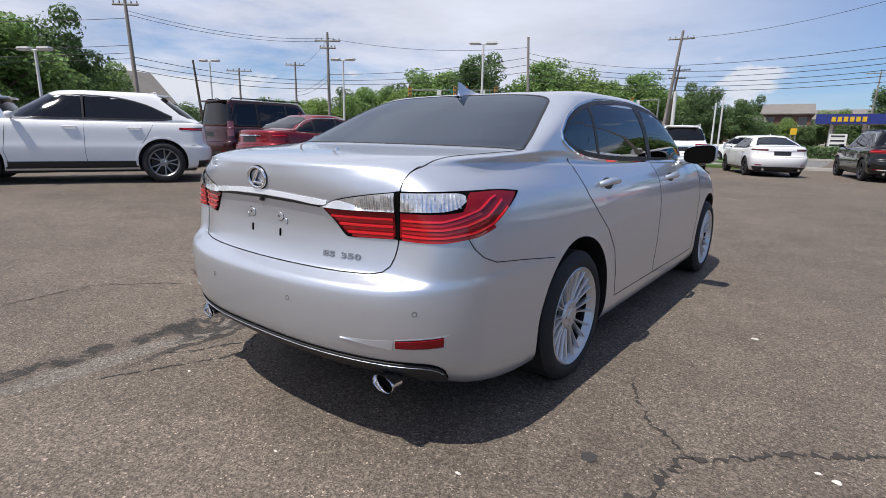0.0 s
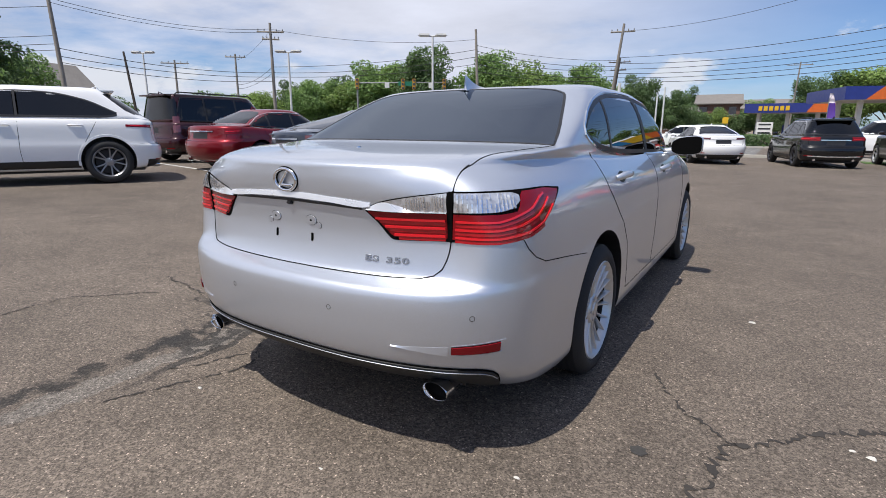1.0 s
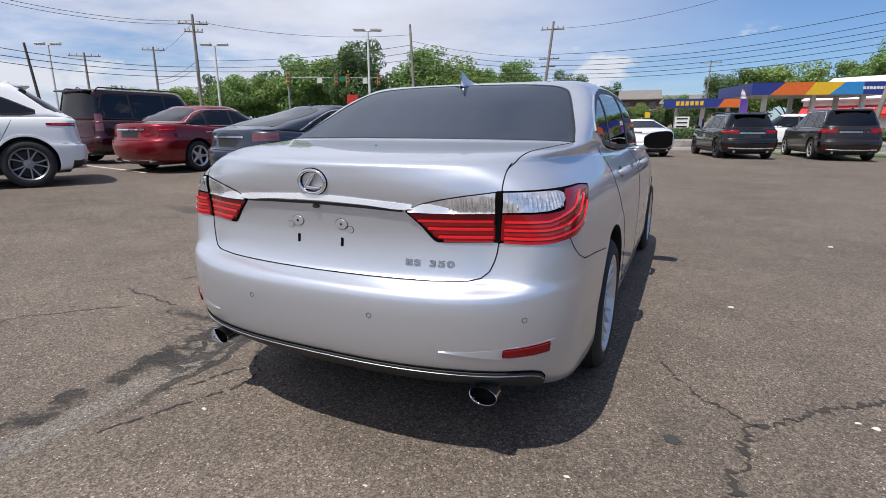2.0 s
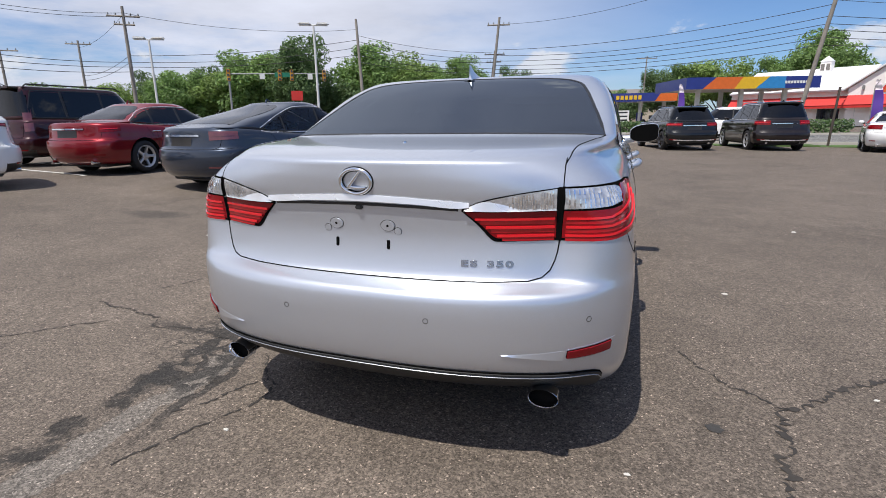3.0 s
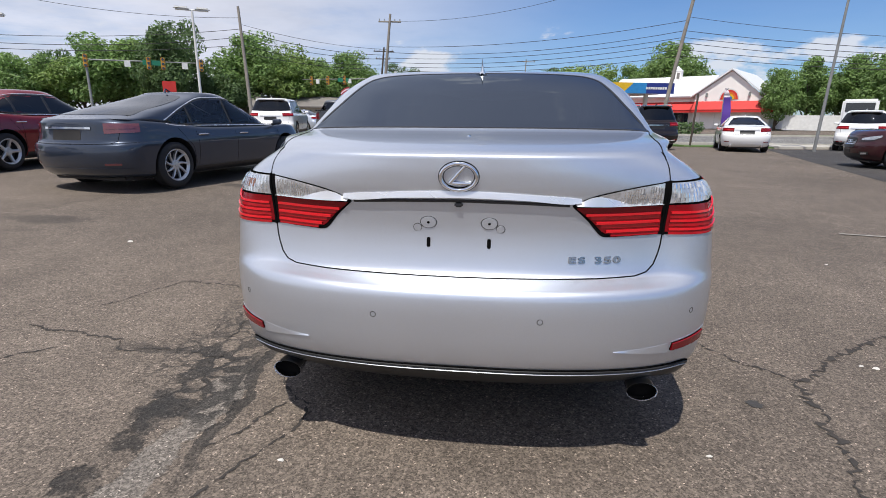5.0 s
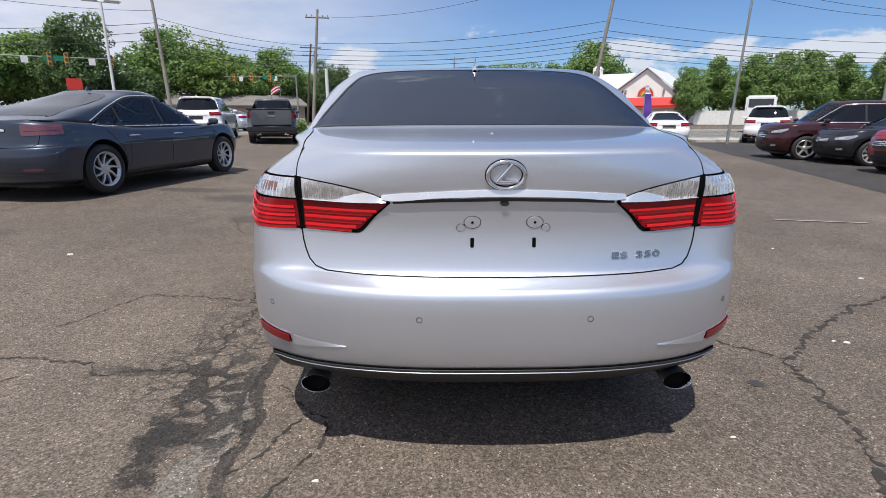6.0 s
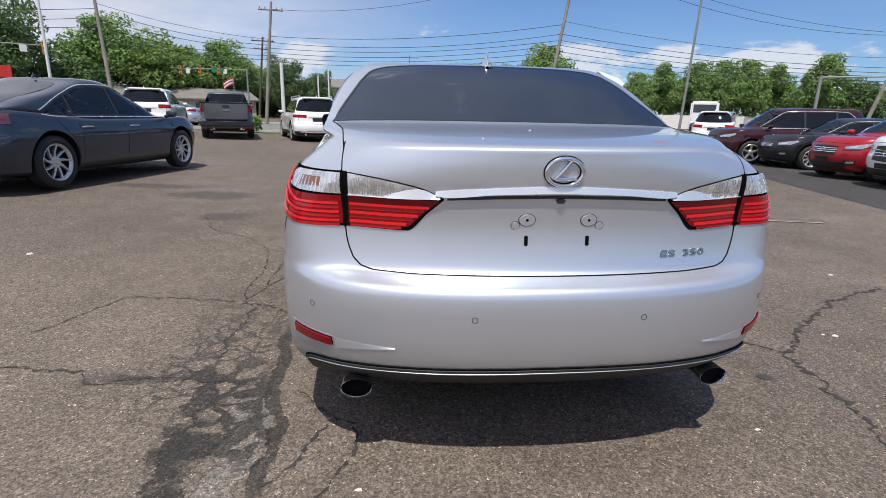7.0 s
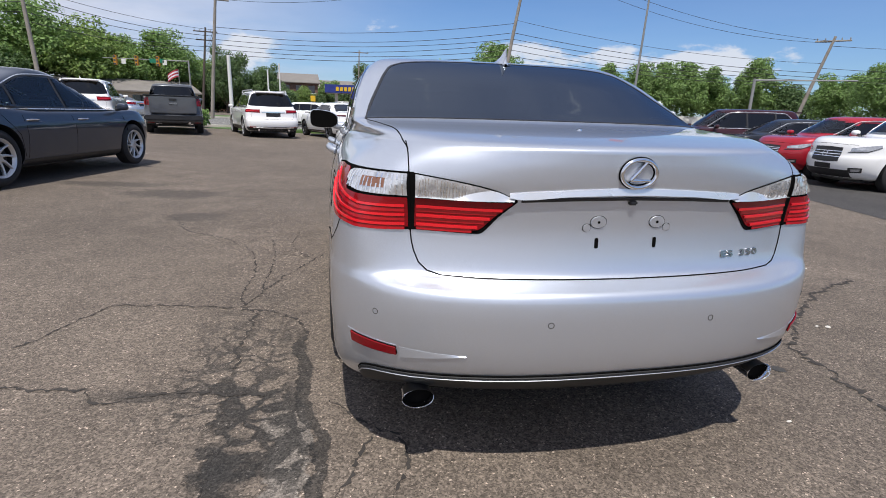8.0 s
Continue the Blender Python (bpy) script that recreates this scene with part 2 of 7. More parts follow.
def lathe(bm, profile, seg=48, closed=False):
    """Turns (x, radius) pairs round the x axis."""
    rings = [[bm.verts.new((x, r * math.cos(2 * math.pi * k / seg), r * math.sin(2 * math.pi * k / seg))) for k in range(seg)] for x, r in profile]
    pairs = list(zip(rings, rings[1:])) + ([(rings[-1], rings[0])] if closed else [])
    for r, s in pairs:
        for k in range(seg):
            bm.faces.new((r[k], r[(k + 1) % seg], s[(k + 1) % seg], s[k]))


def prism(bm, outline, y0, y1, axis="y"):
    """Extrudes an outline of (x, z) pairs along y, or of (x, y) pairs along z."""
    put = (lambda p, d: (p[0], d, p[1])) if axis == "y" else (lambda p, d: (p[0], p[1], d)) if axis == "z" else (lambda p, d: (d, p[0], p[1]))
    a = [bm.verts.new(put(p, y0)) for p in outline]
    b = [bm.verts.new(put(p, y1)) for p in outline]
    n = len(a)
    for i in range(n):
        bm.faces.new((a[i], a[(i + 1) % n], b[(i + 1) % n], b[i]))
    bm.faces.new(a[::-1])
    bm.faces.new(b)


def B(f, *a, **k):
    bm = bmesh.new()
    f(bm, *a, **k)
    return bm


# ---- car bodies ----
def pchip(xk, yk, x):
    xk, yk, x = np.asarray(xk, float), np.asarray(yk, float), np.asarray(x, float)
    if len(xk) == 2:
        return np.interp(x, xk, yk)
    h, d = np.diff(xk), np.diff(yk) / np.diff(xk)
    s = np.zeros(len(xk))
    good = d[1:] * d[:-1] > 0
    s[1:-1][good] = (2 * d[1:] * d[:-1])[good] / (d[1:] + d[:-1])[good]
    s[0], s[-1] = d[0], d[-1]
    x = np.clip(x, xk[0], xk[-1])
    i = np.clip(np.searchsorted(xk, x) - 1, 0, len(h) - 1)
    t = (x - xk[i]) / h[i]
    return ((1 + 2 * t) * (1 - t) ** 2 * yk[i] + t * (1 - t) ** 2 * h[i] * s[i] + t * t * (3 - 2 * t) * yk[i + 1] + t * t * (t - 1) * h[i] * s[i + 1])


def refine(P, m):
    """More rows between the levels of a body, by monotone cubics."""
    d = P[1:] - P[:-1]
    s = np.zeros_like(P)
    a, b = d[1:], d[:-1]
    good = a * b > 0
    s[1:-1][good] = (2 * a * b)[good] / (a + b)[good]
    s[0], s[-1] = d[0], d[-1]
    out = []
    for k in range(len(d)):
        for t in np.arange(m) / m:
            out.append((1 + 2 * t) * (1 - t) ** 2 * P[k] + t * (1 - t) ** 2 * s[k] + t * t * (3 - 2 * t) * P[k + 1] + t * t * (t - 1) * s[k + 1])
    out.append(P[-1])
    return np.array(out)


def outline(hw, yr, yf, rear, front, nr, ns, nf, inset=0.0):
    """Half a plan outline from the middle of the tail to the middle of the nose. rear, front: bow, corner length, exponent. inset: how far the tail's middle is set in."""
    pts = []
    br, ar, er = rear
    bf, af, ef = front
    for u in np.linspace(0, 1, nr, endpoint=False):
        s, c = math.sin(u * math.pi / 2) ** (2 / er), math.cos(u * math.pi / 2) ** (2 / er)
        f = min(1.0, max(0.0, (s - 0.70) / 0.27))
        pts.append((hw * s, yr + br * s * s + ar * (1 - c) + inset * (1 - f * f * (3 - 2 * f))))
    y0, y1 = yr + br + ar, yf - bf - af
    for y in np.linspace(y0, y1, ns):
        pts.append((hw, y))
    for u in np.linspace(1, 0, nf + 1)[1:]:
        s, c = math.sin(u * math.pi / 2) ** (2 / ef), math.cos(u * math.pi / 2) ** (2 / ef)
        pts.append((hw * s, yf - bf * s * s - af * (1 - c)))
    return pts


def body_grid(levels, L, res):
    """Levels from the sill to the roof: (z knots along y, half width, rear y, front y, rear corner, front corner, inset, narrowing at the tail)."""
    nr, ns, nf, m = res
    rows = []
    for z, hw, yr, yf, rear, front, *more in levels:
        h = outline(hw, yr, yf, rear, front, nr, ns, nf, *more[:1])
        full = h + [(-x, y) for x, y in h[-2:0:-1]]
        ys = np.array([p[1] for p in full])
        zz = pchip([k[0] for k in z], [k[1] for k in z], ys) if isinstance(z, (list, tuple)) else np.full(len(full), z)
        taper = 1 - 0.05 * np.clip((ys - 0.62 * L) / (0.38 * L), 0, 1) ** 2 - 0.03 * np.clip((0.3 * L - ys) / (0.3 * L), 0, 1) ** 2
        if len(more) > 1:
            f = np.clip((1.25 - ys) / 0.95, 0, 1)
            taper = taper * (1 - more[1] * f * f * (3 - 2 * f))
        rows.append(np.array([(p[0] * t, p[1], q) for p, q, t in zip(full, zz, taper)]))
    return refine(np.array(rows), m)


def grid_mesh(rows):
    n, c = rows.shape[:2]
    faces = [(i * c + j, i * c + (j + 1) % c, (i + 1) * c + (j + 1) % c, (i + 1) * c + j) for i in range(n - 1) for j in range(c)]
    faces += [tuple(range(c))[::-1], tuple((n - 1) * c + j for j in range(c))]
    me = bpy.data.meshes.new("shell")
    me.from_pydata(rows.reshape(-1, 3).tolist(), [], faces)
    return me


class Shell:
    """A car's outer skin, onto which windows, lamps, seams and badges are laid."""

    def __init__(self, levels, L, res):
        from mathutils.bvhtree import BVHTree
        self.L, self.me = L, grid_mesh(body_grid(levels, L, res))
        bm = bmesh.new()
        bm.from_mesh(self.me)
        bmesh.ops.triangulate(bm, faces=[f for f in bm.faces if len(f.verts) > 4])
        self.tree = BVHTree.FromBMesh(bm)
        bm.free()

    def at(self, mode, h, v, side=1):
        L = self.L
        if mode == "rear":
            o, d = (side * h, -2, v), (0, 1, 0)
        elif mode == "front":
            o, d = (side * h, L + 2, v), (0, -1, 0)
        elif mode == "side":
            o, d = (side * 3, h, v), (-side, 0, 0)
        elif mode == "top":
            o, d = (side * h, v, 4), (0, 0, -1)
        elif mode == "tailcorner":
            a = radians(h)
            o, d = (side * 4 * math.sin(a), 0.9 - 4 * math.cos(a), v), (-side * math.sin(a), math.cos(a), 0)
        else:
            a = radians(h)
            o, d = (side * 4 * math.sin(a), L - 0.9 + 4 * math.cos(a), v), (-side * math.sin(a), -math.cos(a), 0)
        p, n, i, dist = self.tree.ray_cast(Vector(o), Vector(d))
        if p is None:
            p, n, i, dist = self.tree.find_nearest(Vector(o) + Vector(d) * 2.2)
        if n.dot(Vector(d)) > 0:
            n = -n
        return p, n

    def strip(self, mode, bottom, top, side=1, nh=24, nv=8, off=0.003, depth=0.012, inset=0.0, lean=0.0):
        """A sheet that lies on the skin between two edges, each a list of (h, v)."""
        bm = bmesh.new()
        h0, h1 = max(bottom[0][0], top[0][0]) + inset, min(bottom[-1][0], top[-1][0]) - inset
        rows = []
        for h in np.linspace(h0, h1, nh):
            b, t = pchip(*zip(*bottom), h) + inset, pchip(*zip(*top), h) - inset
            if t < b:
                t = b = (t + b) / 2
            col = []
            for q, v in enumerate(np.linspace(b, t, nv)):
                p, n = self.at(mode, h, v, side)
                col.append((p + n * (off + lean * (1 - q / (nv - 1))), p - n * depth))
            rows.append(col)
        V = [[bm.verts.new(q[0]) for q in c] for c in rows]
        for i in range(nh - 1):
            for j in range(nv - 1):
                try:
                    bm.faces.new((V[i][j], V[i + 1][j], V[i + 1][j + 1], V[i][j + 1]))
                except ValueError:
                    pass
        edge = [(i, 0) for i in range(nh)] + [(nh - 1, j) for j in range(1, nv)] + [(i, nv - 1) for i in range(nh - 2, -1, -1)] + [(0, j) for j in range(nv - 2, 0, -1)]
        S = [bm.verts.new(rows[i][j][1]) for i, j in edge]
        for k in range(len(edge)):
            a, b = edge[k], edge[(k + 1) % len(edge)]
            bm.faces.new((V[a[0]][a[1]], S[k], S[(k + 1) % len(edge)], V[b[0]][b[1]]))
        bmesh.ops.remove_doubles(bm, verts=bm.verts[:], dist=0.0004)
        return bm

    def ribbon(self, mode, pts, width=0.006, side=1, off=0.0012, step=0.02, ends=True):
        """A narrow band along a line on the skin: a panel gap, a rub strip, a crease."""
        line = []
        k = 60.0 if mode.endswith("corner") else 1.0
        for a, b in zip(pts, pts[1:]):
            n = max(2, int(math.hypot((b[0] - a[0]) / k, b[1] - a[1]) / step))
            line += [(a[0] + (b[0] - a[0]) * i / n, a[1] + (b[1] - a[1]) * i / n) for i in range(n)]
        line.append(pts[-1])
        P = [self.at(mode, h, v, side) for h, v in line]
        bm, prev = bmesh.new(), None
        for i, (p, n) in enumerate(P):
            d = (P[min(i + 1, len(P) - 1)][0] - P[max(i - 1, 0)][0]).normalized()
            w = n.cross(d).normalized() * width / 2
            cur = [bm.verts.new(p + w - n * 0.004), bm.verts.new(p + w * 0.8 + n * off), bm.verts.new(p - w * 0.8 + n * off), bm.verts.new(p - w - n * 0.004)]
            if prev:
                for j in range(3):
                    bm.faces.new((prev[j], cur[j], cur[j + 1], prev[j + 1]))
            prev = cur
        return bm

    def spot(self, mode, h, v, side=1):
        """A frame of axes that lies on the skin: z outward, y up."""
        p, n = self.at(mode, h, v, side)
        up = Vector((0, 0, 1)) if abs(n.z) < 0.9 else Vector((0, 1, 0))
        x = up.cross(n).normalized()
        return Matrix.Translation(p) @ Matrix((x, n.cross(x), n)).transposed().to_4x4()


def smooth_curve(pts, n=40):
    """A list of (h, v) made dense by monotone cubics."""
    xs = np.linspace(pts[0][0], pts[-1][0], n)
    return list(zip(xs, pchip(*zip(*pts), xs)))


def cut_body(shell, hubs, arch, openings, hw, inner=0.52):
    """The skin with wheel wells cut through and the window openings taken out."""
    tmp = new("cut", shell.me)
    bm = bmesh.new()
    for y, z in hubs:
        for s in (-1, 1):
            r = bmesh.ops.create_cone(bm, cap_ends=True, segments=56, radius1=arch, radius2=arch, depth=0.9, matrix=Matrix.Translation((s * (inner + 0.45), y, z)) @ Matrix.Rotation(radians(90), 4, "Y"))
    cme = bpy.data.meshes.new("cutter")
    bm.to_mesh(cme)
    bm.free()
    cutter = new("cutter", cme)
    mod = tmp.modifiers.new("cut", "BOOLEAN")
    mod.object, mod.operation, mod.solver = cutter, "DIFFERENCE", "EXACT"
    dg = bpy.context.evaluated_depsgraph_get()
    dg.update()
    me = bpy.data.meshes.new_from_object(tmp.evaluated_get(dg))
    bpy.data.objects.remove(tmp)
    bpy.data.objects.remove(cutter)
    me.materials.clear()
    bm = bmesh.new()
    bm.from_mesh(me)
    gone = []
    for f in bm.faces:
        c, n = f.calc_center_median(), f.normal
        f.material_index = 0
        for y, z in hubs:
            d = math.hypot(c.y - y, c.z - z)
            if d < arch + 0.002 and abs(c.x) < hw and (abs(d - arch) < 0.012 and abs(n.x) < 0.3 or abs(abs(c.x) - inner) < 0.02):
                f.material_index = 1
        if len(f.verts) > 40 and c.z < 0.5:
            f.material_index = 1
        for mode, bottom, top, inset in openings:
            if mode == "side" and abs(n.x) > 0.3:
                h, v = c.y, c.z
            elif mode == "top" and n.z > 0.1 and c.z > 0.9:
                h, v = abs(c.x), c.y
            elif mode == "rear" and n.y < -0.1 and c.y < shell.L * 0.4:
                h, v = c.x, c.z
            elif mode == "front" and n.y > 0.1 and c.y > shell.L * 0.5 and c.z > 0.9:
                h, v = c.x, c.z
            else:
                continue
            if bottom[0][0] + inset < h < bottom[-1][0] - inset and pchip(*zip(*bottom), h) + inset < v < pchip(*zip(*top), h) - inset:
                gone.append(f)
                break
    bmesh.ops.delete(bm, geom=gone, context="FACES")
    bm.to_mesh(me)
    bm.free()
    return me


# ---- wheels ----
WHEELS = {}


def wheel_meshes(R, rim, width, style):
    key = (R, rim, width, style)
    if key in WHEELS:
        return WHEELS[key]
    w = width / 2
    t = bmesh.new()
    sh = R - rim
    prof = [(-w + 0.015, rim - 0.004), (-w + 0.002, rim + 0.015), (-w, rim + sh * 0.45), (-w + 0.012, R - 0.022), (-w + 0.03, R - 0.004)]
    for i in range(5):
        x = -w + 0.035 + (2 * w - 0.07) * i / 4
        prof += [(x - 0.004, R - 0.008 if i else R), (x, R), (x + 0.012, R)] if i < 4 else [(x, R)]
    prof += [(w - 0.03, R - 0.004), (w - 0.012, R - 0.022), (w, rim + sh * 0.45), (w - 0.002, rim + 0.015), (w - 0.015, rim - 0.004)]
    lathe(t, prof, 56)
    r = bmesh.new()
    face = w - 0.012
    lathe(r, [(face - 0.035, rim - 0.030), (face - 0.012, rim - 0.020), (face, rim - 0.010), (face + 0.006, rim - 0.002), (face, rim + 0.006)], 56)
    kinds = {"twin": (10, 2, 0.013, 0.015), "split": (5, 2, 0.030, 0.026), "ten": (10, 1, 0.034, 0.024), "five": (5, 1, 0.075, 0.05), "mesh": (9, 2, 0.018, 0.016), "turbine": (9, 1, 0.05, 0.022)}
    n, twin, w0, w1 = kinds[style]
    for i in range(n):
        for k in range(twin):
            a0 = 2 * math.pi * i / n
            da = (0.0 if twin == 1 else (k - 0.5))
            ring = []
            for q, rad in enumerate(np.linspace(0.045, rim - 0.012, 7)):
                f = q / 6
                spread = {"twin": 0.31, "split": 0.52, "mesh": 0.62}.get(style, 0.0)
                a = a0 + da * spread * (0.55 + 0.45 * f) + (0.35 * (1 - f) if style == "turbine" else 0)
                hw2 = (w0 * (1 - f) + w1 * f) / 2 * (1.0 if q else 0.8)
                xx = face - 0.010 - 0.030 * (1 - f) ** 2 - 0.012 * math.sin(f * math.pi)
                c, s = math.cos(a), math.sin(a)
                ring.append([r.verts.new((xx + dx, rad * c - ww * s, rad * s + ww * c)) for dx, ww in ((-0.03, -hw2), (0.0, -hw2 * 0.8), (0.006, -hw2 * 0.3), (0.006, hw2 * 0.3), (0.0, hw2 * 0.8), (-0.03, hw2))])
            for p, q in zip(ring, ring[1:]):
                for j in range(5):
                    r.faces.new((p[j], p[j + 1], q[j + 1], q[j]))
    lathe(r, [(face - 0.06, 0.075), (face - 0.035, 0.078), (face - 0.024, 0.066), (face - 0.022, 0.034), (face - 0.016, 0.030), (face - 0.014, 0.0)], 28)
    for i in range(5):
        a = 2 * math.pi * (i + 0.5) / 5
        tube(r, [(face - 0.05, 0.052 * math.cos(a), 0.052 * math.sin(a)), (face - 0.018, 0.052 * math.cos(a), 0.052 * math.sin(a))], 0.008, 6)
    # barrel and brake disc, coloured near black for the shade between the spokes
    d = bmesh.new()
    lathe(d, [(-w + 0.012, rim + 0.002), (-w + 0.012, rim - 0.02), (-w + 0.05, rim - 0.034), (face - 0.03, rim - 0.026)], 56)
    lathe(d, [(-0.05, rim - 0.05), (0.02, rim - 0.05), (0.022, 0.06), (face - 0.055, 0.06), (face - 0.055, 0.0)], 40)
    out = []
    for nm, b in (("tyre", t), ("rim", r), ("wheel", d)):
        me = bpy.data.meshes.new(nm)
        bmesh.ops.recalc_face_normals(b, faces=b.faces[:])
        b.to_mesh(me)
        b.free()
        me.shade_smooth()
        me.set_sharp_from_angle(angle=radians(38))
        out.append(me)
    WHEELS[key] = out
    return out


def add_wheels(car, hubs, track, R, rim, width, style, alloy):
    tme, rme, dme = wheel_meshes(R, rim, width, style)
    for y in hubs:
        for s in (1, -1):
            wh = new("wheel", dme)
            wh.parent = car
            wh.matrix_basis = pose(s * track, y, R, 17 * (y > 2), 0, 0 if s > 0 else 180)
            for nm, me, m in (("tyre", tme, M["rubber"]), ("rim", rme, alloy)):
                ob = new(nm, me)
                ob.parent = wh
                if not me.materials:
                    me.materials.append(M["rubber"])
                ob.material_slots[0].link = "OBJECT"
                ob.material_slots[0].material = m
            if not dme.materials:
                dme.materials.append(M["steel"])


def seats(car, rows, zf, wide):
    for y, xs in rows:
        for x in xs:
            bm = bmesh.new()
            box(bm, x - wide, y, zf, x + wide, y + 0.5, zf + 0.2, 0.05)
            box(bm, x - wide, y - 0.10, zf + 0.1, x + wide, y + 0.06, zf + 0.66, 0.05, Matrix.Translation((0, y, zf)) @ Matrix.Rotation(radians(14), 4, "X") @ Matrix.Translation((0, -y, -zf)))
            box(bm, x - 0.13, y - 0.22, zf + 0.68, x + 0.13, y - 0.12, zf + 0.86, 0.04)
            part("seat", bm, M["fabric"], car)


# ---- ground height: the lot is level round the silver car and falls slightly from west to east ----
def ground_z(x, y):
    d = max(0.0, abs(x) - 2.5)
    return min(0.030 * d, 0.22) if x < 0 else -min(0.011 * d, 0.10)


# ---- the silver saloon ----
def oval(bm, rx, ry, z0, z1, seg=28, m=None):
    """A flat oval disc, z outward."""
    a = [bm.verts.new((rx * math.cos(2 * math.pi * k / seg), ry * math.sin(2 * math.pi * k / seg), z0)) for k in range(seg)]
    b = [bm.verts.new((rx * 0.94 * math.cos(2 * math.pi * k / seg), ry * 0.94 * math.sin(2 * math.pi * k / seg), z1)) for k in range(seg)]
    for k in range(seg):
        bm.faces.new((a[k], a[(k + 1) % seg], b[(k + 1) % seg], b[k]))
    bm.faces.new(b)
    if m is not None:
        bmesh.ops.transform(bm, matrix=m, verts=a + b)


def oval_ring(bm, rx, ry, w, z0, z1, seg=40, m=None):
    vs = []
    for k in range(seg):
        c, s = math.cos(2 * math.pi * k / seg), math.sin(2 * math.pi * k / seg)
        vs.append([bm.verts.new(p) for p in (((rx + w) * c, (ry + w) * s, z0), ((rx + w * 0.5) * c, (ry + w * 0.5) * s, z1), ((rx - w * 0.5) * c, (ry - w * 0.5) * s, z1), ((rx - w) * c, (ry - w) * s, z0))])
    for k in range(seg):
        p, q = vs[k], vs[(k + 1) % seg]
        for j in range(3):
            bm.faces.new((p[j], q[j], q[j + 1], p[j + 1]))
    if m is not None:
        bmesh.ops.transform(bm, matrix=m, verts=[v for r in vs for v in r])


def flutes(sk, mode, lamp, side, places, low_edge, high_edge, wide):
    """Upright chrome flutes of a reflector, each broken into short facets."""
    rnd = random.Random(int(places[0] * 7) + side)
    step = places[1] - places[0]
    for h in places:
        z0, z1 = low_edge(h), high_edge(h)
        n = max(1, round((z1 - z0) / 0.016))
        for q in range(n):
            a, b = z0 + (z1 - z0) * q / n, z0 + (z1 - z0) * (q + 0.9) / n
            if b - a < 0.004 or rnd.random() < 0.12:
                continue
            d = rnd.uniform(-0.12, 0.12) * step
            part("flute", sk.ribbon(mode, [(h + d, a), (h + d, b)], wide * rnd.uniform(0.35, 0.85), side, rnd.uniform(0.006, 0.010)), M["rib"], lamp)


